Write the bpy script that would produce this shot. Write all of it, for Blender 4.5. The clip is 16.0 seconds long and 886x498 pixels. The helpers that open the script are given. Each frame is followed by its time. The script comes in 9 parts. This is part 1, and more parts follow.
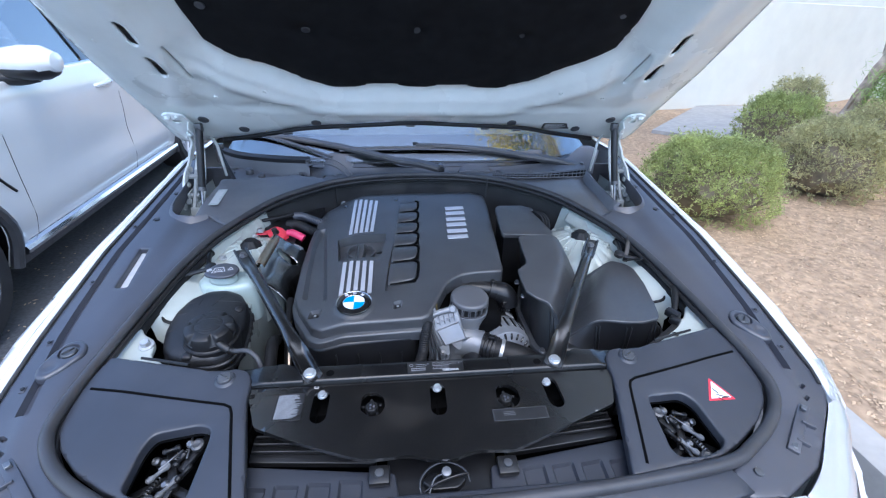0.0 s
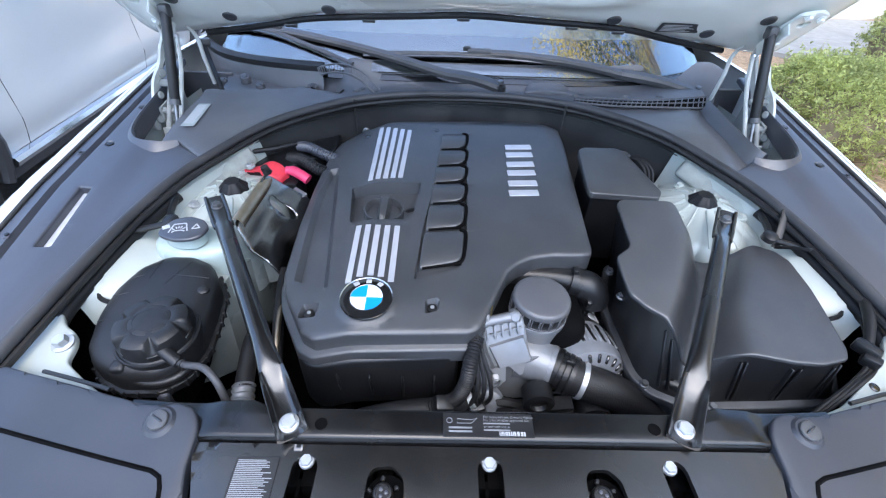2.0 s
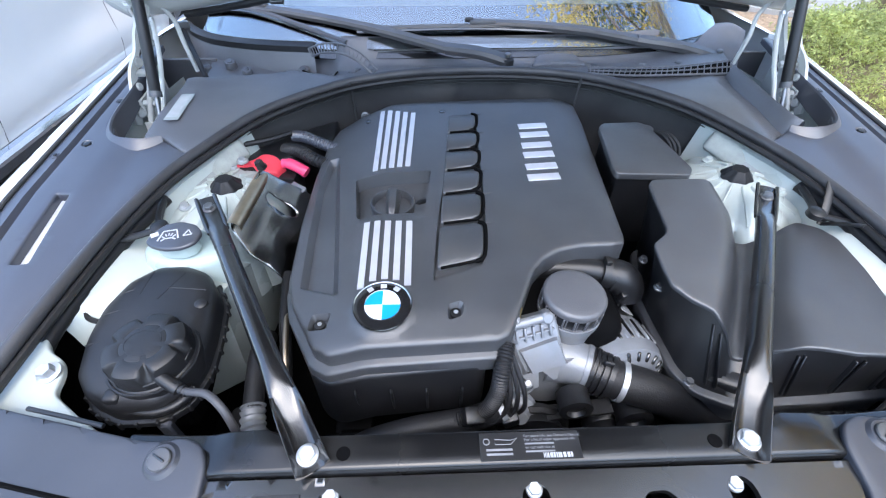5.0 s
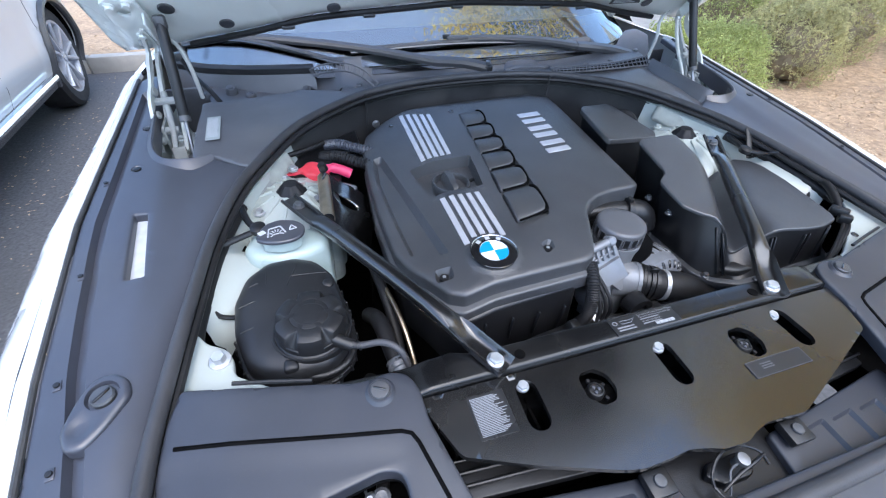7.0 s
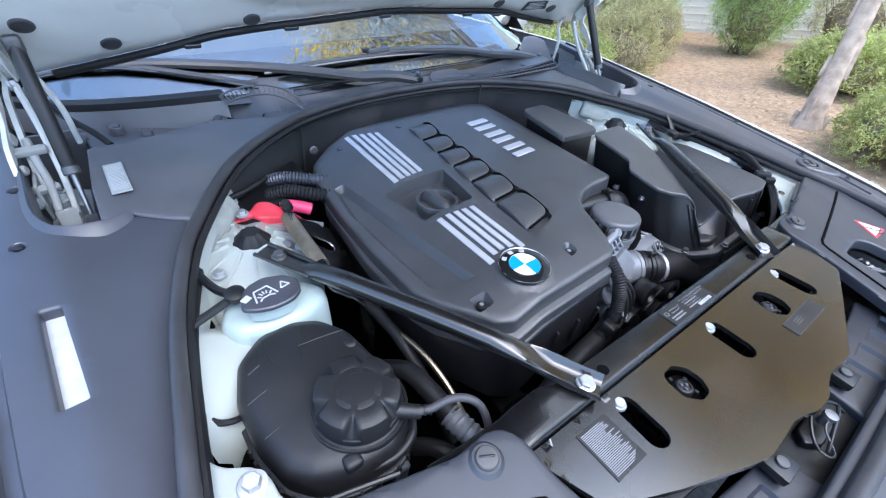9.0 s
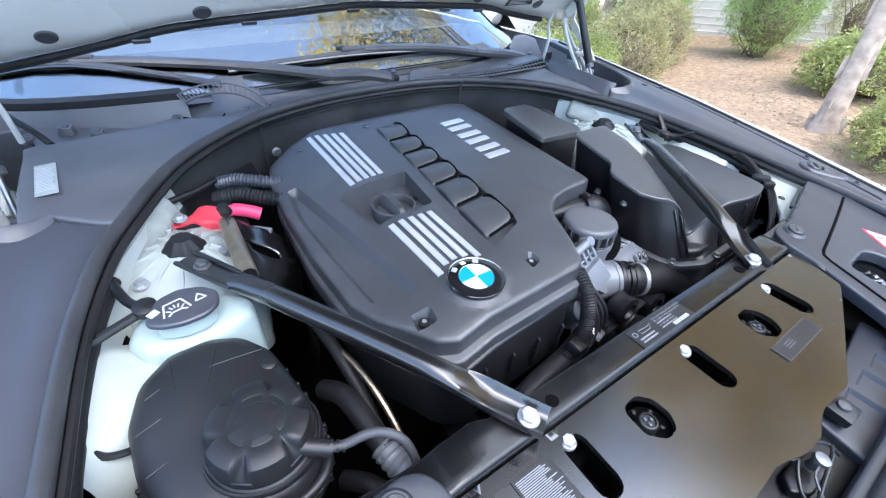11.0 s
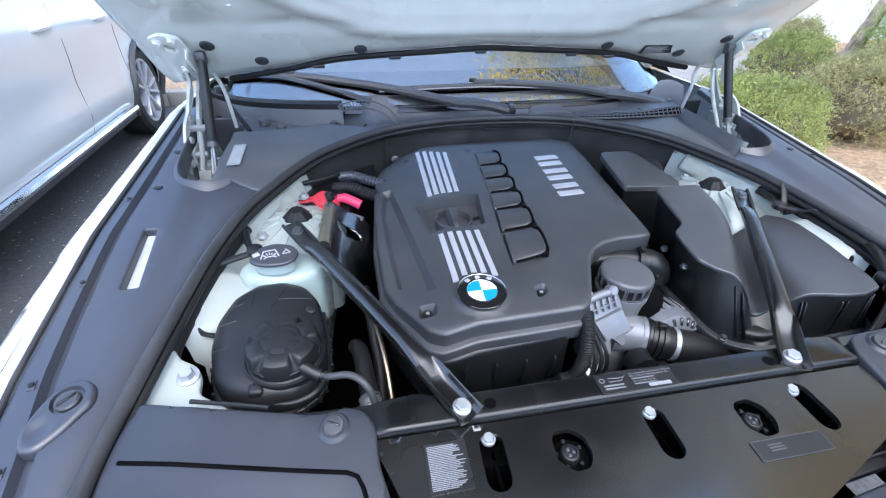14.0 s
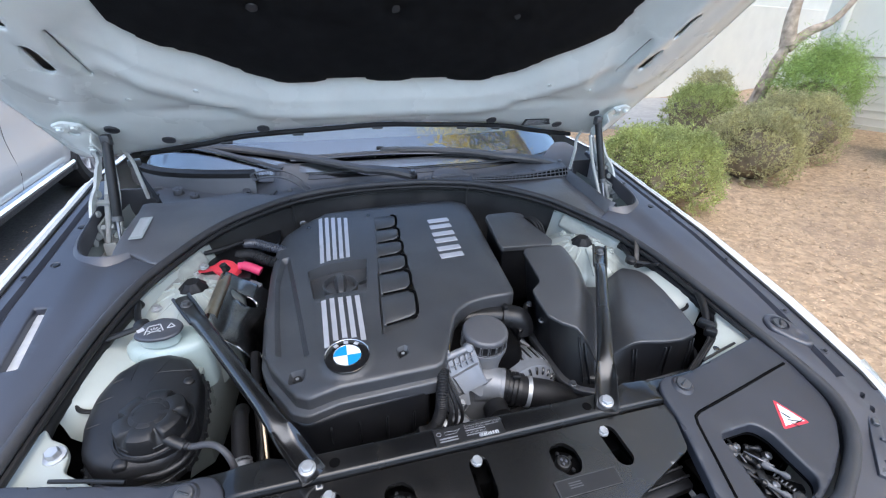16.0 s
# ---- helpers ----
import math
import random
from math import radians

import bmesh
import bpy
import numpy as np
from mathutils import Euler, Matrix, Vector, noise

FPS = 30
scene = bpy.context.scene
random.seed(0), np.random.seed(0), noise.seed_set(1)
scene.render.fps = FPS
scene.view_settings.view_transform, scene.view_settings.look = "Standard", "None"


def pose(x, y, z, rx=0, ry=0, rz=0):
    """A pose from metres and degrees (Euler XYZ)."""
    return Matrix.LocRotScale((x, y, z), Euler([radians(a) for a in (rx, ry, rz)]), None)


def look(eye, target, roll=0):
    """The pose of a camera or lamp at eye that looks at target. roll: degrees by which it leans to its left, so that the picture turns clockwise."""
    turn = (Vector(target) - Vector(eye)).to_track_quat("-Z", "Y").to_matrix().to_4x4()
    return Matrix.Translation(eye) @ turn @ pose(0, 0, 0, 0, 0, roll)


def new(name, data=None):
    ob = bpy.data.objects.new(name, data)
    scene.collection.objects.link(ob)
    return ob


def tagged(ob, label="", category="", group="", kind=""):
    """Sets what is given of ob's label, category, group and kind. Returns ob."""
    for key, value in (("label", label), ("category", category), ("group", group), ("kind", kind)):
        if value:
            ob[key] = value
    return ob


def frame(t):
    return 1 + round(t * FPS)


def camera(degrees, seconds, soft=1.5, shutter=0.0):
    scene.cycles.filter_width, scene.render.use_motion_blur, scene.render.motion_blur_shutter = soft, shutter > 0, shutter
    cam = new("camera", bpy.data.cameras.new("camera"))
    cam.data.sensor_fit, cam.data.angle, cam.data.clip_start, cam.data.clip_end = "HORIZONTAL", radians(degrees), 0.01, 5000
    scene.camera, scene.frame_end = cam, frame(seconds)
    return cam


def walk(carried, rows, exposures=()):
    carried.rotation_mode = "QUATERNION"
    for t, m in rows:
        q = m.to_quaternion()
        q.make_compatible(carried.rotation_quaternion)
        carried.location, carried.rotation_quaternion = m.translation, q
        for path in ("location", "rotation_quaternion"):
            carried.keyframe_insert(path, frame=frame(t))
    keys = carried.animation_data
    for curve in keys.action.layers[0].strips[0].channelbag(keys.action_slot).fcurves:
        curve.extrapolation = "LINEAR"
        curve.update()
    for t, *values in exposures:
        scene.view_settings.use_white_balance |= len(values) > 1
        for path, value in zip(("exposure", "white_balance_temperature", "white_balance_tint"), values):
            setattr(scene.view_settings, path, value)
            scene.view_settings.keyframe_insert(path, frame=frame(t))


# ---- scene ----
# ---- camera ----
cam = camera(92.7, 16.0, soft=1.2)
PATH = [
    (0, (-0.063, -0.654, 1.368), (0.132, 1.102, 0.431), 1.3),
    (0.5, (-0.122, -0.693, 1.38), (0.031, 1.075, 0.458), 2.0),
    (1, (-0.086, -0.546, 1.297), (0.038, 1.181, 0.296), 0.6),
    (1.5, (-0.047, -0.365, 1.265), (0.031, 1.285, 0.137), 2.5),
    (2, (-0.075, -0.279, 1.257), (-0.035, 1.281, 0.007), 2.4),
    (2.5, (-0.093, -0.192, 1.26), (-0.069, 1.351, -0.011), 1.3),
    (3, (-0.092, -0.188, 1.25), (-0.073, 1.332, -0.05), 0.3),
    (3.5, (-0.089, -0.196, 1.257), (-0.071, 1.31, -0.059), -0.0),
    (3.7, (-0.089, -0.202, 1.256), (-0.079, 1.303, -0.061), -0.0),
    (5.8, (-0.163, -0.214, 1.225), (0.007, 1.264, -0.112), -0.5),
    (6, (-0.189, -0.246, 1.233), (0.072, 1.218, -0.105), 0.7),
    (6.5, (-0.314, -0.341, 1.238), (0.131, 1.153, -0.016), 1.5),
    (7, (-0.438, -0.332, 1.232), (0.044, 1.171, 0.004), 0.3),
    (7.5, (-0.536, -0.231, 1.205), (0.213, 1.211, 0.038), -1.9),
    (8, (-0.608, -0.176, 1.203), (0.28, 1.189, 0.043), -0.1),
    (8.5, (-0.618, -0.165, 1.19), (0.308, 1.18, 0.034), 0.3),
    (9, (-0.6, -0.16, 1.185), (0.38, 1.147, 0.031), 0.9),
    (9.5, (-0.583, -0.156, 1.188), (0.427, 1.132, 0.038), 0.7),
    (9.7, (-0.575, -0.158, 1.186), (0.441, 1.126, 0.038), 0.5),
    (11.8, (-0.261, -0.198, 1.14), (0.424, 1.283, -0.017), 0.3),
    (12, (-0.175, -0.21, 1.163), (0.397, 1.295, -0.023), 1.2),
    (12.5, (-0.063, -0.205, 1.19), (0.396, 1.34, 0.006), 2.7),
    (13, (-0.084, -0.203, 1.187), (0.231, 1.373, -0.004), 0.6),
    (13.5, (-0.198, -0.256, 1.206), (0.083, 1.336, 0.028), 1.0),
    (14, (-0.346, -0.344, 1.216), (-0.032, 1.313, 0.141), 0.6),
    (14.5, (-0.41, -0.419, 1.229), (-0.026, 1.248, 0.194), 0.9),
    (15, (-0.403, -0.473, 1.251), (0.03, 1.197, 0.24), 0.8),
    (15.5, (-0.287, -0.485, 1.255), (0.181, 1.188, 0.263), -0.5),
    (16, (-0.175, -0.437, 1.324), (0.306, 1.267, 0.394), 1.1),
]
walk(cam, [(t, look(eye, target, roll)) for t, eye, target, roll in PATH], exposures=[(0.0, 1.62, 5650, 9), (1.0, 1.62, 5850, 9), (2.0, 2.0, 6050, 9), (3.7, 2.1, 6300, 9), (5.8, 2.32, 6100, 9), (6.5, 2.18, 6080, 9), (7.0, 1.89, 6050, 9), (8.3, 2.02, 5950, 9), (9.7, 2.06, 5850, 9), (11.8, 2.36, 6150, 9), (13.0, 2.3, 6300, 9), (14.5, 1.8, 5950, 9), (15.2, 1.7, 5900, 9), (16.0, 1.62, 6400, 9)])

# ---- world and light: open shade under a clear bright sky ----
world = bpy.data.worlds.new("sky")
scene.world = world
world.use_nodes = True
wn, wl = world.node_tree.nodes, world.node_tree.links
sky = wn.new("ShaderNodeTexSky")
sky.sky_type, sky.sun_disc = "NISHITA", False
sky.sun_elevation, sky.sun_rotation = radians(62), radians(188)
sky.air_density, sky.dust_density = 1.0, 1.6
wl.new(sky.outputs["Color"], wn["Background"].inputs["Color"])
wn["Background"].inputs["Strength"].default_value = 0.15
sun_data = bpy.data.lights.new("sun", "SUN")
sun_data.energy, sun_data.angle, sun_data.color = 0.7, radians(60), (1.0, 0.965, 0.92)
sun = new("sun", sun_data)
sun.matrix_world = look((3.5, -6, 10.5), (0, 0, 0))

# ---- materials ----


def mat(name, color, rough=0.5, metal=0.0, noise_scale=40.0, vary=0.15, bump=0.0, bump_scale=300.0, coat=0.0,
        stain=0.0, stain_scale=6.0, stain_color=(0.3, 0.28, 0.25), spec=0.5, rough_vary=0.1, islands=0.0, speck=0.0, translucent=0.0, coat_rough=0.06):
    """A procedural surface: two scales of colour change, roughness change, fine relief, and stains of their own shape."""
    m = bpy.data.materials.new(name)
    m.use_nodes = True
    n, l = m.node_tree.nodes, m.node_tree.links
    b = n["Principled BSDF"]
    b.inputs["Metallic"].default_value = metal
    b.inputs["Specular IOR Level"].default_value = spec
    b.inputs["Coat Weight"].default_value = coat
    b.inputs["Coat Roughness"].default_value = coat_rough
    co = n.new("ShaderNodeTexCoord").outputs["Object"]

    def tex(scale, detail=4.0):
        t = n.new("ShaderNodeTexNoise")
        t.inputs["Scale"].default_value, t.inputs["Detail"].default_value = scale, detail
        l.new(co, t.inputs["Vector"])
        return t.outputs["Fac"]

    def remap(v, a, c, lo, hi):
        r = n.new("ShaderNodeMapRange")
        for k, x in zip(("From Min", "From Max", "To Min", "To Max"), (a, c, lo, hi)):
            r.inputs[k].default_value = x
        l.new(v, r.inputs["Value"])
        return r.outputs["Result"]

    def mix(fac, a, c, how="MIX"):
        x = n.new("ShaderNodeMix")
        x.data_type, x.blend_type = "RGBA", how
        for s, v in ((0, fac), (6, a), (7, c)):
            if hasattr(v, "links"):
                l.new(v, x.inputs[s])
            else:
                x.inputs[s].default_value = (*v, 1) if isinstance(v, tuple) else v
        return x.outputs[2]

    dark = tuple(c * (1 - vary) for c in color)
    light = tuple(min(1, c * (1 + vary)) for c in color)
    c = mix(remap(tex(noise_scale), 0.3, 0.7, 0, 1), dark, light)
    if islands:
        g = n.new("ShaderNodeNewGeometry").outputs["Random Per Island"]
        c = mix(1.0, c, mix(g, (1 - islands,) * 3, (1 + islands,) * 3), "MULTIPLY")
    if stain:
        c = mix(remap(tex(stain_scale, 8.0), 0.52, 0.72, 0, stain), c, stain_color)
    if speck:
        c = mix(remap(tex(420.0, 2.0), 0.66, 0.74, 0, speck), c, stain_color)
    l.new(c, b.inputs["Base Color"])
    if translucent:
        tr, ms = n.new("ShaderNodeBsdfTranslucent"), n.new("ShaderNodeMixShader")
        l.new(c, tr.inputs["Color"])
        ms.inputs["Fac"].default_value = translucent
        l.new(b.outputs[0], ms.inputs[1])
        l.new(tr.outputs[0], ms.inputs[2])
        l.new(ms.outputs[0], n["Material Output"].inputs["Surface"])
    rv = tex(noise_scale * 0.35, 6.0)
    l.new(remap(rv, 0.3, 0.7, max(0.02, rough - rough_vary), min(1, rough + rough_vary)), b.inputs["Roughness"])
    if bump:
        k = n.new("ShaderNodeBump")
        k.inputs["Strength"].default_value, k.inputs["Distance"].default_value = bump, 0.002
        l.new(tex(bump_scale, 3.0), k.inputs["Height"])
        l.new(k.outputs["Normal"], b.inputs["Normal"])
    return m


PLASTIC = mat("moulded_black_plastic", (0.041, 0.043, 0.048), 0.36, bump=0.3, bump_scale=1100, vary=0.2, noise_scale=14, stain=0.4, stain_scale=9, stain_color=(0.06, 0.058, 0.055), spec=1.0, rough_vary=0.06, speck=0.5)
TRIM = mat("grey_black_trim_plastic", (0.046, 0.049, 0.063), 0.37, bump=0.06, bump_scale=700, vary=0.15, noise_scale=8, stain=0.3, stain_scale=5, stain_color=(0.085, 0.083, 0.084), spec=0.9, rough_vary=0.08, speck=0.4)
PANELBLACK = mat("smooth_panel_plastic", (0.030, 0.033, 0.043), 0.40, bump=0.05, bump_scale=700, vary=0.15, noise_scale=8, stain=0.3, stain_scale=5, stain_color=(0.055, 0.055, 0.058), spec=0.7, rough_vary=0.06, speck=0.4)
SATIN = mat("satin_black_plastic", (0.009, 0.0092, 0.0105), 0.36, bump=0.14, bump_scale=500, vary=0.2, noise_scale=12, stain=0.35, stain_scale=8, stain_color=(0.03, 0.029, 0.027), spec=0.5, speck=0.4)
TANKBLACK = mat("black_tank_plastic", (0.012, 0.0123, 0.0138), 0.40, bump=0.2, bump_scale=900, vary=0.2, noise_scale=14, stain=0.4, stain_scale=9, stain_color=(0.034, 0.033, 0.032), spec=0.5, rough_vary=0.08, speck=0.6)
WIPER = mat("satin_black_wiper_paint", (0.044, 0.044, 0.047), 0.38, bump=0.1, bump_scale=300, vary=0.2, noise_scale=12, stain=0.4, stain_scale=8, stain_color=(0.055, 0.053, 0.05), spec=0.6, speck=0.4)
HOSEGREY = mat("grey_black_hose_rubber", (0.055, 0.055, 0.06), 0.5, bump=0.2, bump_scale=400, vary=0.2, noise_scale=20, spec=0.5)
SEALRUBBER = mat("grey_black_seal_rubber", (0.040, 0.040, 0.044), 0.42, bump=0.2, bump_scale=400, vary=0.25, noise_scale=14, stain=0.45, stain_scale=9, stain_color=(0.06, 0.058, 0.055), spec=0.5, speck=0.4)
RUBBER = mat("black_rubber", (0.012, 0.012, 0.0135), 0.5, bump=0.25, bump_scale=400, vary=0.25, noise_scale=20, stain=0.35, stain_scale=12, stain_color=(0.035, 0.034, 0.032), spec=0.35, speck=0.4)
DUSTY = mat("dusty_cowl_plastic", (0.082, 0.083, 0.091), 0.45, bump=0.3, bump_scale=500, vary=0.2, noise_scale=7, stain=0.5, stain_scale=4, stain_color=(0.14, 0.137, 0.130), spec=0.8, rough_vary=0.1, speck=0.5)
DUSTRUBBER = mat("dusty_black_rubber", (0.036, 0.036, 0.037), 0.55, bump=0.3, bump_scale=300, vary=0.3, noise_scale=10, stain=0.6, stain_scale=7, stain_color=(0.085, 0.08, 0.074), spec=0.45, speck=0.5)
FELT = mat("dark_sound_felt", (0.009, 0.009, 0.010), 0.95, bump=0.8, bump_scale=600, vary=0.3, noise_scale=30, spec=0.2)
# Near-black for deep places: the shade of the bay's gaps is in this colour.
DEEP = mat("oily_black_gap_shade", (0.003, 0.003, 0.0033), 0.75, bump=0.3, bump_scale=60, vary=0.3, noise_scale=18, stain=0.4, stain_scale=14, stain_color=(0.010, 0.009, 0.008), spec=0.05)
GLOSSBLACK = mat("gloss_black_enamel", (0.007, 0.007, 0.0075), 0.24, bump=0.08, bump_scale=35, vary=0.3, noise_scale=8, coat=0.25, stain=0.5, stain_scale=9, stain_color=(0.035, 0.033, 0.03), rough_vary=0.12, spec=0.45, speck=0.4)
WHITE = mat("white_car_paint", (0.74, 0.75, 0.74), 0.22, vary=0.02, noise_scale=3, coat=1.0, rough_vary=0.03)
# Same white paint twice: bay copy darkened for shade, bonnet copy lifted brighter.
SHADEDWHITE = mat("white_inner_paint_shaded", (0.42, 0.46, 0.433), 0.33, vary=0.06, noise_scale=9, coat=0.4, stain=0.25, stain_scale=11, stain_color=(0.47, 0.46, 0.41), bump=0.08, bump_scale=120, speck=0.25)
HOODWHITE = mat("white_inner_paint_lit", (0.84, 0.88, 0.845), 0.30, vary=0.04, noise_scale=9, coat=0.5, stain=0.15, stain_scale=11, stain_color=(0.58, 0.58, 0.53), bump=0.05, bump_scale=120, speck=0.1)
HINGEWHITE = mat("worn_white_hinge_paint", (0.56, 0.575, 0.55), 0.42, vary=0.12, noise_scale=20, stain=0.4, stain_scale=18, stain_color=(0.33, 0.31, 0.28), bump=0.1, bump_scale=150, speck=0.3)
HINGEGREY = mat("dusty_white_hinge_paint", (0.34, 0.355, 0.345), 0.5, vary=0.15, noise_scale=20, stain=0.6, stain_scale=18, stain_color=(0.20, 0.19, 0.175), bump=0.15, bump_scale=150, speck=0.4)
MILKY = mat("milky_reservoir_plastic", (0.40, 0.475, 0.455), 0.35, vary=0.05, noise_scale=8, stain=0.2, stain_scale=7, stain_color=(0.40, 0.58, 0.57))
ALU = mat("cast_aluminium", (0.21, 0.22, 0.24), 0.42, metal=0.3, bump=0.08, bump_scale=300, vary=0.15, noise_scale=25, stain=0.55, stain_scale=25, stain_color=(0.18, 0.175, 0.165), speck=0.4)
STEEL = mat("brushed_steel_sheet", (0.52, 0.42, 0.30), 0.38, metal=1.0, bump=0.15, bump_scale=120, vary=0.15, noise_scale=30, stain=0.5, stain_scale=14, stain_color=(0.18, 0.16, 0.14))
DARKSTEEL = mat("dark_reflecting_steel", (0.27, 0.265, 0.26), 0.24, metal=1.0, bump=0.35, bump_scale=14, vary=0.3, noise_scale=20, stain=0.5, stain_scale=14, stain_color=(0.05, 0.045, 0.04))
ZINC = mat("zinc_bolt", (0.55, 0.57, 0.59), 0.46, metal=0.75, vary=0.1, noise_scale=80)
CHROME = mat("chrome", (0.8, 0.8, 0.82), 0.12, metal=1.0, vary=0.03, noise_scale=30, rough_vary=0.04)
SILVER = mat("silver_print", (0.52, 0.53, 0.57), 0.38, metal=0.35, vary=0.05, noise_scale=40)
RED = mat("red_plastic", (0.70, 0.05, 0.075), 0.4, vary=0.15, noise_scale=30, bump=0.1, bump_scale=200)
PINKRED = mat("pinkish_red_rubber", (0.78, 0.06, 0.16), 0.4, vary=0.1, noise_scale=30)
BLUE = mat("emblem_blue", (0.02, 0.30, 0.72), 0.15, vary=0.03, coat=1.0)
EMBWHITE = mat("emblem_white", (0.85, 0.86, 0.86), 0.15, vary=0.02, coat=1.0)
EMBBLACK = mat("emblem_black", (0.012, 0.012, 0.013), 0.15, vary=0.05, coat=1.0)
PAPER = mat("label_white", (0.78, 0.79, 0.80), 0.45, vary=0.04, noise_scale=50)
SLOTWHITE = mat("dull_white_paint", (0.55, 0.57, 0.60), 0.45, vary=0.08, noise_scale=60, stain=0.3, stain_scale=20, stain_color=(0.42, 0.43, 0.45))
GREYPRINT = mat("label_grey_print", (0.50, 0.51, 0.53), 0.5, vary=0.05)
GREENPAPER = mat("pale_green_grey_label", (0.34, 0.37, 0.36), 0.5, vary=0.08, noise_scale=60)
SOCKET = mat("pale_grey_nylon", (0.14, 0.147, 0.158), 0.4, vary=0.3, noise_scale=30, stain=0.5, stain_scale=40, stain_color=(0.16, 0.15, 0.14))
MIDPRINT = mat("label_mid_print", (0.26, 0.27, 0.29), 0.5, vary=0.1)
DIMPRINT = mat("label_dim_print", (0.085, 0.086, 0.09), 0.5, vary=0.05)
RAILPRINT = mat("rail_label_print", (0.22, 0.225, 0.24), 0.5, vary=0.1)
DULL = mat("dull_grey_metal", (0.22, 0.225, 0.235), 0.45, metal=0.9, vary=0.2, noise_scale=40)
LABELBLACK = mat("label_black", (0.02, 0.02, 0.021), 0.35, vary=0.1)
BRASS = mat("yellow_brass", (0.55, 0.42, 0.16), 0.35, metal=0.9, vary=0.1)
TYRE = mat("tyre_rubber", (0.022, 0.022, 0.023), 0.75, bump=0.3, bump_scale=120, vary=0.2, noise_scale=15)
ASPHALT = mat("asphalt", (0.10, 0.10, 0.105), 0.85, bump=1.0, bump_scale=110, vary=0.3, noise_scale=60, stain=0.5, stain_scale=1.2, stain_color=(0.09, 0.088, 0.085))
CONCRETE = mat("concrete", (0.40, 0.38, 0.35), 0.85, bump=0.6, bump_scale=60, vary=0.12, noise_scale=12, stain=0.5, stain_scale=3, stain_color=(0.27, 0.25, 0.22))
BRACE = mat("glossy_black_brace_paint", (0.008, 0.008, 0.0088), 0.26, bump=0.05, bump_scale=40, vary=0.3, noise_scale=10, coat=0.5, coat_rough=0.15, stain=0.35, stain_scale=16, stain_color=(0.03, 0.028, 0.025), rough_vary=0.06, speck=0.3, spec=0.9)
PLATEPAINT = mat("scuffed_black_plate_paint", (0.0085, 0.0083, 0.0083), 0.27, bump=0.03, bump_scale=12, vary=0.3, noise_scale=5, stain=0.6, stain_scale=13, stain_color=(0.032, 0.029, 0.026), rough_vary=0.12, spec=1.0, coat=1.0, coat_rough=0.16, speck=0.5)
STUCCO = mat("white_stucco", (0.74, 0.72, 0.635), 0.85, bump=0.9, bump_scale=45, vary=0.04, noise_scale=3, stain=0.25, stain_scale=1.3, stain_color=(0.69, 0.665, 0.58))
SOIL = mat("bark_mulch_soil", (0.42, 0.295, 0.185), 0.95, bump=1.0, bump_scale=35, vary=0.35, noise_scale=22, stain=0.6, stain_scale=2.0, stain_color=(0.24, 0.17, 0.125))
CHIPS = mat("wood_chips", (0.50, 0.365, 0.24), 0.95, vary=0.2, noise_scale=18, islands=0.22, spec=0.15)
BARK = mat("pale_bark", (0.45, 0.36, 0.28), 0.9, bump=1.0, bump_scale=22, vary=0.35, noise_scale=14, stain=0.75, stain_scale=11, stain_color=(0.22, 0.16, 0.12))
BARKLIGHT = mat("pale_flaking_bark", (0.44, 0.36, 0.28), 0.9, bump=1.0, bump_scale=40, vary=0.3, noise_scale=12, stain=0.6, stain_scale=8, stain_color=(0.24, 0.18, 0.13))
LEAF = mat("hedge_leaf", (0.46, 0.50, 0.20), 0.6, vary=0.3, noise_scale=5, islands=0.32, translucent=0.5, spec=0.3)
LEAFGREY = mat("grey_green_leaf", (0.53, 0.50, 0.27), 0.65, vary=0.25, noise_scale=5, islands=0.28, translucent=0.5, spec=0.25)
LEAFLIME = mat("lime_grass_leaf", (0.40, 0.52, 0.18), 0.55, vary=0.25, noise_scale=3, islands=0.4, translucent=0.5)
LEAFDARK = mat("dark_green_leaf", (0.13, 0.15, 0.05), 0.5, vary=0.3, noise_scale=3, islands=0.4, translucent=0.3)
LEAFGOLD = mat("golden_leaf", (0.80, 0.58, 0.13), 0.5, vary=0.3, noise_scale=3, islands=0.35, translucent=0.65)
TWIG = mat("twig", (0.20, 0.16, 0.105), 0.9, vary=0.3, noise_scale=20)
DARKIN = mat("dark_cabin_trim", (0.02, 0.02, 0.022), 0.7, vary=0.2, noise_scale=20)
DASH = mat("grey_dashboard", (0.30, 0.32, 0.33), 0.6, vary=0.1, noise_scale=20, bump=0.2, bump_scale=500)
LENS_ORANGE = mat("amber_lens", (0.75, 0.30, 0.05), 0.15, vary=0.1, coat=1.0)
TANWALL = mat("tan_stucco", (0.30, 0.235, 0.17), 0.9, bump=0.6, bump_scale=45, vary=0.12, noise_scale=3)
ROOFING = mat("brown_roof_tile", (0.22, 0.16, 0.12), 0.8, bump=0.5, bump_scale=20, vary=0.2, noise_scale=5)


def glass_mat(name, color, weight=1.0, ior=1.5):
    m = bpy.data.materials.new(name)
    m.use_nodes = True
    b = m.node_tree.nodes["Principled BSDF"]
    b.inputs["Base Color"].default_value = (*color, 1)
    b.inputs["Roughness"].default_value = 0.01
    b.inputs["Transmission Weight"].default_value = weight
    b.inputs["IOR"].default_value = ior
    return m


GLASS = glass_mat("tinted_glass", (0.5, 0.56, 0.58), 1.0, 2.9)
SCREENGLASS = glass_mat("windshield_glass", (0.86, 0.93, 0.94), 1.0, 2.25)
LENS = glass_mat("clear_lens", (0.95, 0.96, 0.97))

# ---- mesh helpers ----
from mathutils.geometry import delaunay_2d_cdt


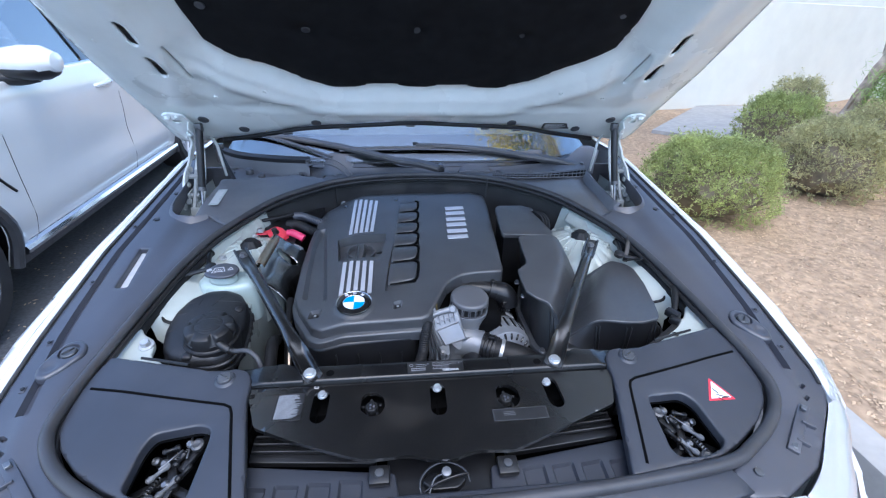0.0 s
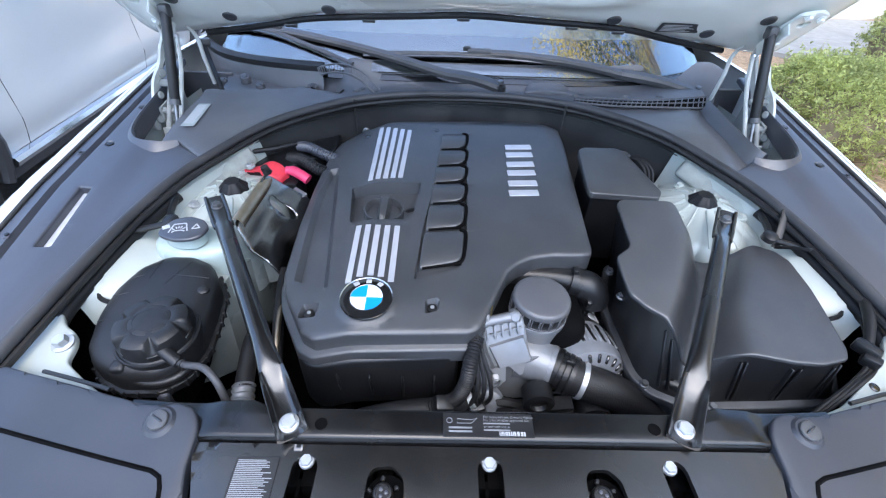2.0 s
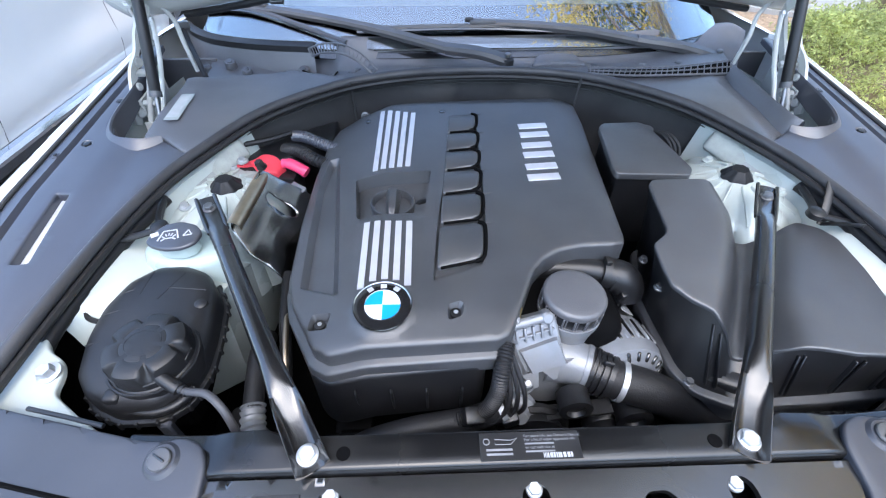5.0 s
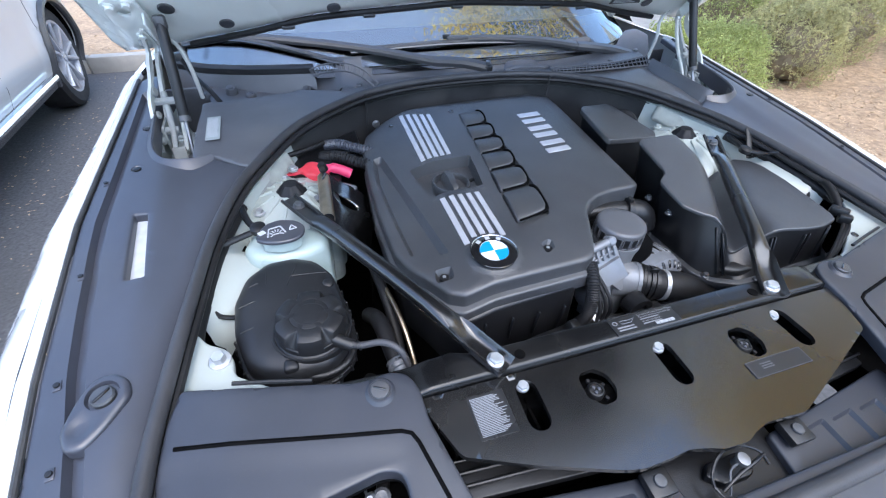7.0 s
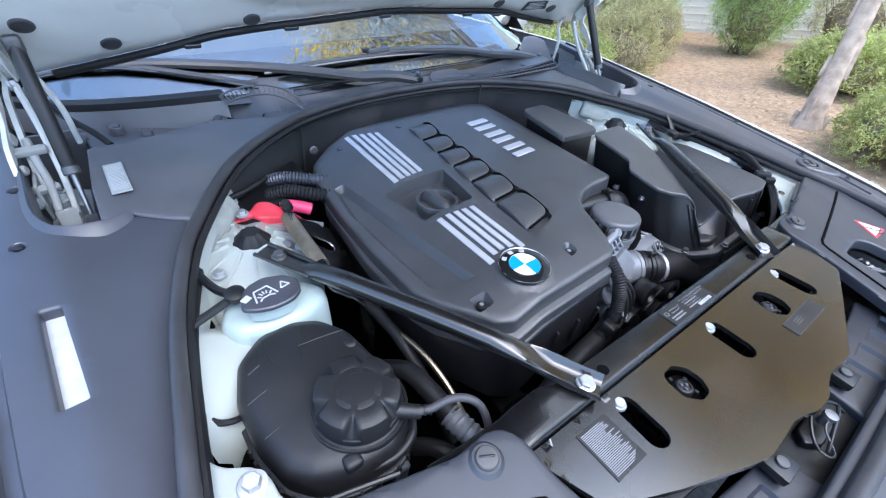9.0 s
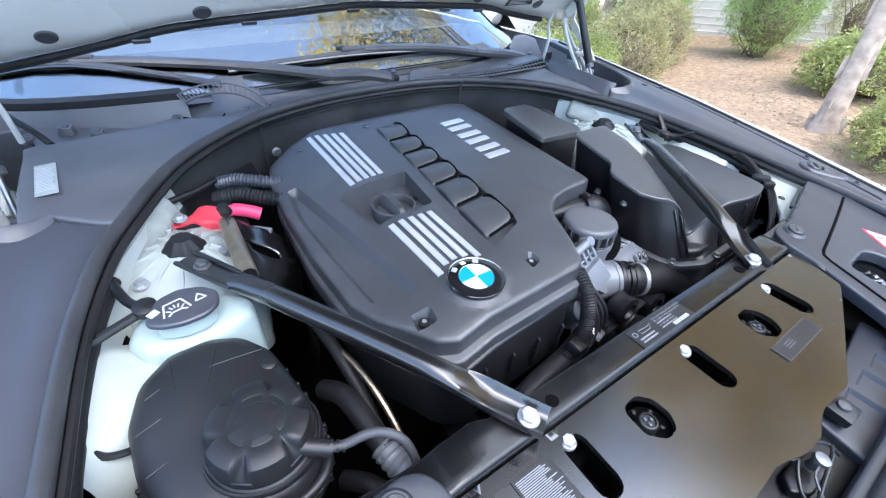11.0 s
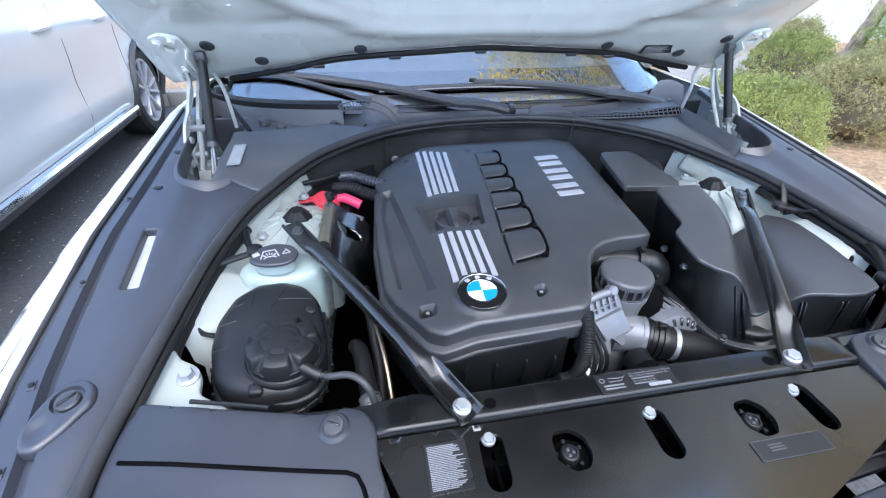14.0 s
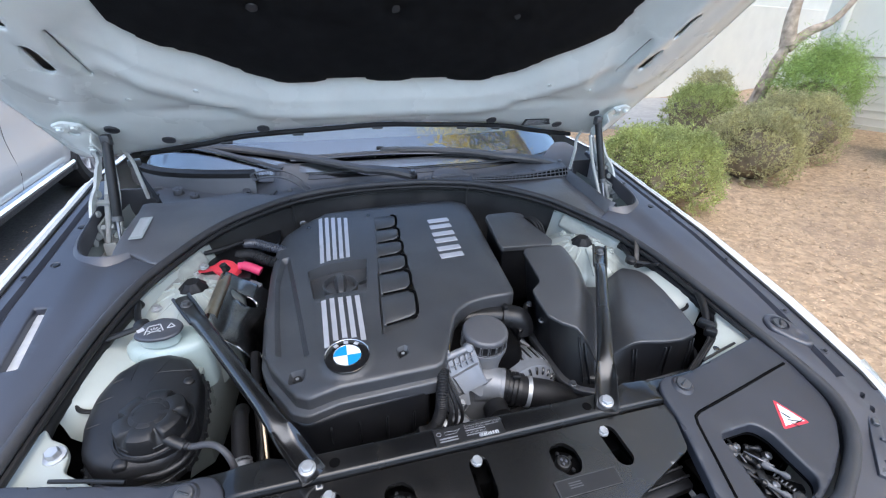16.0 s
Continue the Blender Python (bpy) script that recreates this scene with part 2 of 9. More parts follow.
def finish(bm, angle=38):
    for f in bm.faces:
        f.smooth = True
    for e in bm.edges:
        if len(e.link_faces) == 2 and e.calc_face_angle(0) > radians(angle):
            e.smooth = False


def mesh_from(name, bm, material, angle=38, recalc=True):
    if recalc:
        bmesh.ops.recalc_face_normals(bm, faces=bm.faces)
    finish(bm, angle)
    me = bpy.data.meshes.new(name)
    bm.to_mesh(me)
    bm.free()
    for m in material if isinstance(material, (list, tuple)) else [material]:
        me.materials.append(m)
    return me


def thing(name, at, label, category, group="", kind=""):
    """An Empty at the base of a thing; its parts hang under it."""
    ob = new(name)
    ob.location = at
    ob.empty_display_size = 0.05
    return tagged(ob, label, category, group, kind)


def part(name, bm, material, parent, label="", angle=38, recalc=True):
    """One mesh, given in world coordinates, under a thing or under a part."""
    ob = new(name, mesh_from(name, bm, material, angle, recalc))
    ob.parent = parent
    if parent.type == "EMPTY":
        ob.matrix_parent_inverse = Matrix.Translation(-Vector(parent.location))
    if label:
        ob["label"] = label
    return ob


def solid(name, bm, material, label, category, group="", kind="", angle=38):
    """A thing of one mesh, given in world coordinates."""
    return tagged(new(name, mesh_from(name, bm, material, angle)), label, category, group, kind)


def smooth_line(pts, n=8, closed=False):
    """A Catmull-Rom line through points."""
    p = [Vector(q) for q in pts]
    out, m = [], len(p)
    for i in range(m if closed else m - 1):
        a, b, c, d = (p[(i + k) % m] if closed else p[min(max(i + k, 0), m - 1)] for k in (-1, 0, 1, 2))
        for j in range(n):
            t = j / n
            out.append(0.5 * (2 * b + (c - a) * t + (2 * a - 5 * b + 4 * c - d) * t * t + (3 * b - a - 3 * c + d) * t ** 3))
    return out if closed else out + [p[-1]]


def tube(pts, r, seg=12, closed=False, bm=None, cap=True):
    """A tube along points; r a number or a function of the share of the length."""
    bm = bm or bmesh.new()
    p = [Vector(q) for q in pts]
    m, rings, up = len(p), [], None
    for i in range(m):
        a = p[(i - 1) % m] if closed or i else p[i]
        b = p[(i + 1) % m] if closed or i < m - 1 else p[i]
        d = (b - a).normalized()
        if up is None:
            up = d.orthogonal().normalized()
        up = (up - d * up.dot(d)).normalized()
        side = d.cross(up)
        rr = r(i / max(1, m - 1)) if callable(r) else r
        rings.append([bm.verts.new(p[i] + rr * (math.cos(2 * math.pi * k / seg) * up + math.sin(2 * math.pi * k / seg) * side)) for k in range(seg)])
    for i in range(m if closed else m - 1):
        a, b = rings[i], rings[(i + 1) % m]
        shift = 0
        if closed and i == m - 1:
            shift = min(range(seg), key=lambda s: (a[0].co - b[s].co).length)
        for k in range(seg):
            bm.faces.new((a[k], a[(k + 1) % seg], b[(k + 1 + shift) % seg], b[(k + shift) % seg]))
    if cap and not closed:
        bm.faces.new(rings[0][::-1]), bm.faces.new(rings[-1])
    return bm


def lathe(profile, m=None, seg=32, bm=None, wave=None):
    """A turned body from (radius, height) pairs, in the pose m; wave(angle, height) scales the radius."""
    bm = bm or bmesh.new()
    m = m or Matrix()
    rings = []
    for r, z in profile:
        ring = []
        for k in range(seg):
            a = 2 * math.pi * k / seg
            q = r * (wave(a, z) if wave else 1)
            ring.append(bm.verts.new(m @ Vector((q * math.cos(a), q * math.sin(a), z))))
        rings.append(ring)
    for a, b in zip(rings, rings[1:]):
        for k in range(seg):
            bm.faces.new((a[k], a[(k + 1) % seg], b[(k + 1) % seg], b[k]))
    bm.faces.new(rings[0][::-1]), bm.faces.new(rings[-1])
    return bm


def rounded_box(size, m=None, bev=0.004, seg=2, bm=None):
    """A box of that size round its own centre, bevelled, in the pose m."""
    own = bmesh.new()
    bmesh.ops.create_cube(own, size=1.0)
    bmesh.ops.scale(own, vec=size, verts=own.verts)
    if bev:
        bmesh.ops.bevel(own, geom=own.edges[:], offset=min(bev, min(size) * 0.45), segments=seg, profile=0.5, affect="EDGES")
    own.transform(m or Matrix())
    if bm is None:
        return own
    return add(bm, own)


def add(bm, other):
    """Joins other into bm."""
    table = {v: bm.verts.new(v.co) for v in other.verts}
    for f in other.faces:
        bm.faces.new([table[v] for v in f.verts])
    other.free()
    return bm


def loft(rings, closed_ring=True, cap=True, bm=None):
    bm = bm or bmesh.new()
    vs = [[bm.verts.new(p) for p in ring] for ring in rings]
    for a, b in zip(vs, vs[1:]):
        n = len(a)
        for k in range(n if closed_ring else n - 1):
            bm.faces.new((a[k], a[(k + 1) % n], b[(k + 1) % n], b[k]))
    if cap and closed_ring:
        bm.faces.new(vs[0][::-1]), bm.faces.new(vs[-1])
    return bm


def inside(poly, pts):
    x, y = pts[:, 0], pts[:, 1]
    res = np.zeros(len(pts), bool)
    q = np.roll(poly, -1, 0)
    for (x0, y0), (x1, y1) in zip(poly, q):
        if y0 != y1:
            res ^= ((y0 > y) != (y1 > y)) & (x < (x1 - x0) * (y - y0) / (y1 - y0) + x0)
    return res


def gap(poly, pts, closed=True):
    """The distance of points from an outline."""
    best = np.full(len(pts), 1e9)
    q = np.roll(poly, -1, 0) if closed else poly[1:]
    for a, b in zip(poly, q):
        d = b - a
        t = np.clip(((pts - a) @ d) / max(1e-12, d @ d), 0, 1)
        best = np.minimum(best, np.hypot(*(pts - a - t[:, None] * d).T))
    return best


def outline(pts, step=0.02, r=0.0):
    """A closed outline with points every step; r rounds its corners."""
    p = np.array(pts, float)
    if r:
        out = []
        for a, b, c in zip(np.roll(p, 1, 0), p, np.roll(p, -1, 0)):
            u, v = a - b, c - b
            k = min(r, np.linalg.norm(u) * 0.45, np.linalg.norm(v) * 0.45)
            s, e = b + u / np.linalg.norm(u) * k, b + v / np.linalg.norm(v) * k
            for t in np.linspace(0, 1, 5):
                out.append((1 - t) ** 2 * s + 2 * t * (1 - t) * b + t * t * e)
        p = np.array(out)
    out = []
    for a, b in zip(p, np.roll(p, -1, 0)):
        n = max(1, int(np.ceil(np.linalg.norm(b - a) / step)))
        out += [a + (b - a) * k / n for k in range(n)]
    return np.array(out)


def inset(poly, d):
    """The outline moved inwards (to its left, for a counter-clockwise one) by d."""
    area = np.sum(poly[:, 0] * np.roll(poly[:, 1], -1) - poly[:, 1] * np.roll(poly[:, 0], -1))
    t = np.roll(poly, -1, 0) - np.roll(poly, 1, 0)
    t /= np.maximum(1e-9, np.hypot(*t.T))[:, None]
    nrm = np.stack([-t[:, 1], t[:, 0]], 1) * (1 if area > 0 else -1)
    q = poly + nrm * d
    keep = gap(poly, q) > abs(d) * 0.8
    return q[keep] if keep.sum() > 2 else poly


def mesh2d(outer, holes=(), loops=(), step=0.02, rings=()):
    """Triangles over an outline with holes; loops are inner lines that edges follow."""
    pts, edges = [], []

    def put(line, closed=True):
        k = len(pts)
        pts.extend(line.tolist())
        n = len(line)
        edges.extend((k + i, k + (i + 1) % n) for i in range(n if closed else n - 1))

    put(outer)
    for h in holes:
        put(h)
    for q in loops:
        put(q)
    free = []
    for d in rings:
        q = inset(outer, d)
        free.append(q[inside(outer, q)])
        for h in holes:
            q = inset(h, -d)
            free.append(q[inside(outer, q) & ~inside(h, q)])
    lo, hi = outer.min(0), outer.max(0)
    gx, gy = np.meshgrid(np.arange(lo[0] + step / 2, hi[0], step), np.arange(lo[1] + step / 2, hi[1], step))
    g = np.stack([gx.ravel(), gy.ravel()], 1)
    ok = inside(outer, g) & (gap(outer, g) > max([step * 0.4, *(d * 1.2 for d in rings)]))
    for h in (*holes, *loops):
        ok &= gap(h, g) > step * 0.3
    for h in holes:
        ok &= ~inside(h, g)
    free.append(g[ok])
    free = np.concatenate(free)
    v, _, faces, *_ = delaunay_2d_cdt([Vector(p) for p in pts] + [Vector(p) for p in free], edges, [], 0, 1e-6)
    v = np.array([tuple(p) for p in v])
    tri = np.array([list(f) for f in faces if len(f) == 3])
    mid = v[tri].mean(1)
    ok = inside(outer, mid)
    for h in holes:
        ok &= ~inside(h, mid)
    return v, tri[ok]


def sheet(place, outer, thick=0.02, holes=(), step=0.02, r=0.0, pockets=(), back=True):
    """A plate over a flat outline. place(points) gives their places in the world from (u, v, h), h the height over the plate's own plane.
    r rounds the edge, pockets are (outline, depth, wall): sunk (or raised, minus) fields."""
    loops = []
    for q, depth, wall in pockets:
        loops += [q, inset(q, wall)]
    v, tri = mesh2d(outer, holes, loops, step, (r * 0.12, r * 0.4, r) if r else ())
    h = np.zeros(len(v))
    if r:
        d = np.minimum(gap(outer, v), min((gap(q, v) for q in holes), key=lambda a: a.min()) if holes else 1e9)
        for q in holes:
            d = np.minimum(d, gap(q, v))
        k = np.clip(r - d, 0, r)
        h -= r - np.sqrt(np.maximum(0, r * r - k * k))
    for q, depth, wall in pockets:
        h -= np.where(inside(q, v) | (gap(q, v) < 1e-7), np.clip(gap(q, v) / max(wall, 1e-6), 0, 1), 0) * depth
    bm = bmesh.new()
    top = [bm.verts.new(p) for p in place(np.column_stack([v, h]))]
    count = {}
    for t in tri:
        bm.faces.new([top[i] for i in t])
        for a, b in ((t[0], t[1]), (t[1], t[2]), (t[2], t[0])):
            count[(a, b)] = count.get((a, b), 0) + 1
    if thick:
        low = [bm.verts.new(p) for p in place(np.column_stack([v, np.minimum(h, -r) - thick]))] if back else None
        rim = [(a, b) for a, b in count if (b, a) not in count]
        if back:
            for t in tri:
                bm.faces.new([low[i] for i in t[::-1]])
        else:
            need = {i for e in rim for i in e}
            idx = sorted(need)
            pl = place(np.column_stack([v[idx], np.full(len(idx), -r - thick)]))
            low = dict(zip(idx, (bm.verts.new(p) for p in pl)))
        for a, b in rim:
            bm.faces.new((top[b], top[a], low[a], low[b]))
    return bm


def over(zf):
    """A place() for sheet(): plan coordinates under a height function of arrays x, y."""
    return lambda q: np.column_stack([q[:, 0], q[:, 1], zf(q[:, 0], q[:, 1]) + q[:, 2]])


def mirrored(pts):
    """An outline of the right half, closed by its mirror image."""
    return [*pts, *[(-x, y) for x, y in reversed(pts) if abs(x) > 1e-6]]


def flip(pts):
    return [(-x, *rest) for x, *rest in pts]


def capsule(x, y, length, width, turn=0.0, n=8):
    """An outline of a slot with round ends, its length along y before the turn."""
    out = []
    for k in range(n + 1):
        a = math.pi * k / n
        out.append((math.cos(a) * width / 2, length / 2 - width / 2 + math.sin(a) * width / 2))
    for k in range(n + 1):
        a = math.pi + math.pi * k / n
        out.append((math.cos(a) * width / 2, -length / 2 + width / 2 + math.sin(a) * width / 2))
    c, s = math.cos(radians(turn)), math.sin(radians(turn))
    return np.array([(x + c * u - s * w, y + s * u + c * w) for u, w in out])


def circle(x, y, r, n=24):
    return np.array([(x + r * math.cos(2 * math.pi * k / n), y + r * math.sin(2 * math.pi * k / n)) for k in range(n)])


def strip(pts, w):
    """The outline of a narrow band of width w along an open line."""
    p = np.array(pts, float)
    t = np.gradient(p, axis=0)
    t /= np.hypot(*t.T)[:, None]
    n = np.stack([-t[:, 1], t[:, 0]], 1) * w / 2
    return outline([*(p + n), *(p - n)[::-1]], 0.02)


def face_to(p, normal, spin=0.0):
    """A pose at p whose z axis is the normal and whose x axis keeps to the world's x as near as it can."""
    n = Vector(normal).normalized()
    x = Vector((1, 0, 0)) if abs(n.x) < 0.95 else Vector((0, 1, 0))
    x = (x - n * x.dot(n)).normalized()
    y = n.cross(x)
    m = Matrix((x, y, n)).transposed().to_4x4()
    m.translation = Vector(p)
    return m @ pose(0, 0, 0, 0, 0, spin)


def hex_bolt(p, normal, r=0.009, h=0.008, flange=1.35, material=None, parent=None, name="bolt"):
    m = face_to(p, normal)
    bm = lathe([(r * flange, -0.001), (r * flange, 0.002), (r * 1.1, 0.003)], m, 20)
    lathe([(r, 0.0025), (r, h * 0.85), (r * 0.88, h), (r * 0.6, h)], m, 6, bm)
    return part(name, bm, material or ZINC, parent)


def disc(p, normal, r, h=0.004, seg=24, dome=0.3):
    return lathe([(r, 0), (r, h * (1 - dome)), (r * 0.9, h), (r * 0.2, h * (1 + dome * 0.5))], face_to(p, normal), seg)


def bars(m, w, h, rows, seed=1, fill=0.62, bm=None, edge=0.06, depth=0.0004, low=0.66):
    """Plain bars of print on a label of that size in the pose m."""
    rnd = random.Random(seed)
    bm = bm or bmesh.new()
    for k in range(rows):
        y = h * (0.5 - edge) - (k + 0.5) * h * (1 - 2 * edge) / rows
        length = w * (1 - 2 * edge) * rnd.uniform(low, 1.0)
        rounded_box((length, h * (1 - 2 * edge) / rows * fill, depth), m @ Matrix.Translation((-w * (0.5 - edge) + length / 2, y, depth / 2)), 0, 1, bm)
    return bm

# ---- car body ----
LIP_Y = [-0.47, -0.35, -0.2, -0.04, 0.04, 0.15, 0.45, 0.91, 1.2, 3.0, 4.1, 4.43]
LIP_X = [0.55, 0.70, 0.795, 0.848, 0.858, 0.870, 0.886, 0.868, 0.86, 0.86, 0.80, 0.62]


def lip(y):
    return np.interp(y, LIP_Y, LIP_X)


def fold(y):
    """Width of the white edge folded inwards along the fender."""
    return np.interp(y, [-0.04, 0.005, 0.155, 0.364, 0.6, 1.0], [0.019, 0.019, 0.017, 0.015, 0.013, 0.012])


def lip_z(y):
    """Height of the fender's upper edge."""
    return np.where(y < 1.0, 0.727 + 0.175 * y, 0.902 + 0.03 * (y - 1.0)) - np.clip(-0.12 - y, 0, 1) ** 1.5 * 0.6


def side_place(sign):
    def place(q):
        y, z = q[:, 0], q[:, 1]
        t = np.clip((lip_z(y) - z) / 0.14, 0, 1)
        low = np.clip((0.5 - z) / 0.35, 0, 1)
        bulge = np.interp(y, [-0.3, 0.0, 0.15, 0.9], [0.062, 0.076, 0.098, 0.066])
        x = lip(y) + bulge * np.clip(1 - (1 - t) ** 2, 0, 1) ** 0.65 - 0.05 * low ** 2 + q[:, 2]
        return np.column_stack([sign * x, y, z])
    return place


def wheel_meshes(r=0.335, w=0.235, spokes=10):
    """Tyre, rim and spokes of a wheel round its own axis x, outer face at x = 0."""
    m = pose(0, 0, 0, 0, 90, 0)
    t = lathe([(r * 0.70, -w), (r * 0.9, -w), (r * 0.985, -w * 0.9), (r, -w * 0.7), (r, -w * 0.3), (r * 0.985, -w * 0.1), (r * 0.9, 0.0), (r * 0.72, 0.0), (r * 0.69, -0.02), (r * 0.69, -w + 0.02)], m, 40)
    rim = lathe([(r * 0.69, -w + 0.03), (r * 0.70, -0.012), (r * 0.71, -0.003), (r * 0.66, -0.006), (r * 0.63, -0.035), (r * 0.60, -w + 0.05)], m, 40)
    sp = bmesh.new()
    for k in range(spokes // 2):
        for off in (-0.16, 0.16):
            a = 2 * math.pi * k / (spokes // 2) + off
            b = 2 * math.pi * k / (spokes // 2) + off * 1.6
            p0 = Vector((-0.03, math.cos(a) * r * 0.14, math.sin(a) * r * 0.14))
            p1 = Vector((-0.012, math.cos(b) * r * 0.66, math.sin(b) * r * 0.66))
            d = (p1 - p0)
            rounded_box((0.024, r * 0.125, d.length), Matrix.Translation((p0 + p1) / 2) @ d.to_track_quat("Z", "X").to_matrix().to_4x4(), 0.004, 2, sp)
    hub = lathe([(r * 0.2, -0.06), (r * 0.2, -0.03), (r * 0.17, -0.018), (r * 0.08, -0.014), (r * 0.075, -0.008), (r * 0.02, -0.006)], m, 24)
    return t, rim, sp, hub


def put_wheel(parent, at, sign, r=0.335, w=0.235):
    e = new("wheel")
    e.empty_display_size = 0.05
    e.parent = parent
    e.location = at
    e.scale = (sign, 1, 1)
    for name, bm, m in zip(("tyre", "rim", "spoke_ring", "hub"), wheel_meshes(r, w), (TYRE, SILVER, SILVER, SILVER)):
        ob = new(name, mesh_from(name, bm, m))
        ob.parent = e
    return e


car = thing("car", (0, 2.0, 0), "white saloon car with its bonnet raised, parked at a kerb", "car")
HUB_F, HUB_R = 0.44, 3.408
for sign, nm in ((1, "right"), (-1, "left")):
    arch_f, arch_r = circle(HUB_F, 0.33, 0.375, 40), circle(HUB_R, 0.33, 0.375, 40)
    top = [(float(y), float(lip_z(np.array([y]))[0]) - (0.007 if y < 1.06 else 0.0)) for y in np.linspace(4.40, -0.10, 40)]
    o = outline([*top, (-0.115, 0.60), (-0.32, 0.55), (-0.32, 0.22), (4.40, 0.22)], 0.05)
    part("body_side", sheet(side_place(sign), o, 0.012, step=0.025, r=0.004, holes=[arch_f, arch_r]), WHITE, car, "white painted body side with wheel arches")
    for hub in (HUB_F, HUB_R):
        bm = bmesh.new()
        tube([(sign * 0.62, hub + 0.39 * math.cos(a), 0.33 + 0.39 * math.sin(a)) for a in np.linspace(-0.3, math.pi + 0.3, 20)], 0.02, 6, bm=bm)
        rings = [[(sign * x, hub + rr * math.cos(a), 0.33 + rr * math.sin(a)) for a in np.linspace(-0.35, math.pi + 0.35, 20)] for x, rr in ((0.915, 0.375), (0.60, 0.375), (0.60, 0.05))]
        loft(rings, False, False, bm)
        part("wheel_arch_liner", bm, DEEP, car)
    for hub in (HUB_F, HUB_R):
        put_wheel(car, (sign * 0.90, hub - 2.0, 0.335), sign)
    # white upper edge of the fender, folded inwards, with a rubber strip along it
    rings = []
    for y in np.linspace(-0.12, 1.05, 40):
        lx, lz_, w = float(lip(y)), float(lip_z(np.array([y]))[0]), float(fold(y))
        rings.append([(sign * (lx - e), y, lz_ + h) for e, h in ((-0.004, -0.012), (-0.0015, -0.004), (0.003, 0.0), (0.009, 0.0015), (w - 0.004, 0.001), (w, -0.001), (w + 0.001, -0.012))])
    part("fender_edge", loft(rings, False, False), WHITE, car)
    line = [(sign * (float(lip(y)) - float(fold(y)) - 0.0045), y, float(lip_z(np.array([y]))[0]) - 0.003) for y in np.linspace(-0.08, 1.0, 30)]
    part("fender_flange", tube(line, 0.0040, 8), DUSTRUBBER, car, "dusty rubber strip along the fender edge")

# front bumper: a cap that curves down and round the corners
xs = np.linspace(-0.80, 0.80, 41)


def nose(x):
    return -0.475 + 0.42 * (abs(x) / 0.86) ** 2.6


rings = []
for x in xs:
    y0, ye = min(nose(x), -0.335 + 0.9 * max(0, abs(x) - 0.6)), -0.303 + 0.016 * (x / 0.575) ** 2 + 0.30 * max(0, abs(x) - 0.60)
    dz = -1.1 * max(0, abs(x) - 0.60)
    prof = [(ye, 0.65), (ye, 0.682), (ye - 0.010, 0.687), (ye + (y0 - ye) * 0.4, 0.680), (ye + (y0 - ye) * 0.75, 0.655), (y0 - 0.005, 0.60), (y0 - 0.02, 0.50), (y0 - 0.03, 0.34), (y0 + 0.02, 0.22), (y0 + 0.10, 0.20)]
    rings.append([(x, y, z + (dz if z > 0.6 else 0)) for y, z in prof])
part("front_bumper", loft(rings, False, False), WHITE, car, "white front bumper and nose panel")
for s in (-1, 1):
    o = outline([(s * 0.05, 0.44), (s * 0.05, 0.63), (s * 0.30, 0.645), (s * 0.33, 0.50), (s * 0.28, 0.44)], 0.05, 0.02)
    g = part("kidney_grille", sheet(lambda q: np.column_stack([q[:, 0], np.array([nose(x) for x in q[:, 0]]) - 0.03 - q[:, 2], q[:, 1]]), o, 0.01, step=0.05), CHROME, car, "chrome-framed grille")
    for k in range(9):
        x = s * (0.085 + 0.025 * k)
        part("slat", rounded_box((0.008, 0.012, 0.17), pose(x, nose(x) - 0.035, 0.545), 0.002, 1), LABELBLACK, g)

# headlights: clear lens over a pale bowl, amber side marker


LAMP_IN = [(0.850, -0.020), (0.838, -0.062), (0.826, -0.086), (0.787, -0.133), (0.741, -0.177), (0.672, -0.243), (0.61, -0.283)]
LAMP_OUT = [(0.925, -0.005), (0.905, -0.040), (0.885, -0.078), (0.842, -0.158), (0.792, -0.215), (0.735, -0.285), (0.66, -0.345)]


def lamp_shell(s, out, sink):
    a, b = smooth_line([(x, y, 0) for x, y in LAMP_IN], 5), smooth_line([(x, y, 0) for x, y in LAMP_OUT], 5)
    rings = []
    for t in np.linspace(0, 1, 9):
        q = t * math.pi / 2
        rings.append([(s * (p.x + (o.x - p.x) * math.sin(q) * out), p.y + (o.y - p.y) * math.sin(q) * out, 0.712 + 0.14 * (p.y + 0.1) - sink - 0.105 * (1 - math.cos(q))) for p, o in zip(a, b)])
    rings.append([(s * (o.x * out + (1 - out) * p.x), o.y * out + (1 - out) * p.y, 0.46) for p, o in zip(a, b)])
    return loft(rings, False, False)


for s in (-1, 1):
    lamp = part("headlight", lamp_shell(s, 0.90, 0.012), EMBWHITE, car, "pale headlight bowl under its lens")
    part("headlight_lens", lamp_shell(s, 1.0, 0.0), LENS, lamp, "clear headlight lens")
    a, b = [Vector((s * x, y, 0)) for x, y in LAMP_IN], [Vector((s * x, y, 0)) for x, y in LAMP_OUT]
    rings = [[a[k].lerp(b[k], t) + Vector((0, 0, 0.712 + 0.14 * (a[k].y + 0.1) - dz)) for k in (3, 4, 5)] for t, dz in ((0.80, 0.060), (0.90, 0.085), (0.93, 0.13))]
    part("side_marker", loft(rings, False, False), LENS_ORANGE, lamp, "amber side marker")

# windshield, pillars, roof and the rest of the cabin
WS_X = [-0.80, -0.70, -0.58, -0.35, 0.0, 0.35, 0.58, 0.70, 0.80]
WS_Y = [1.19, 1.09, 1.02, 0.978, 0.975, 0.978, 1.02, 1.09, 1.19]


def ws_base(x):
    return np.interp(x, WS_X, WS_Y)


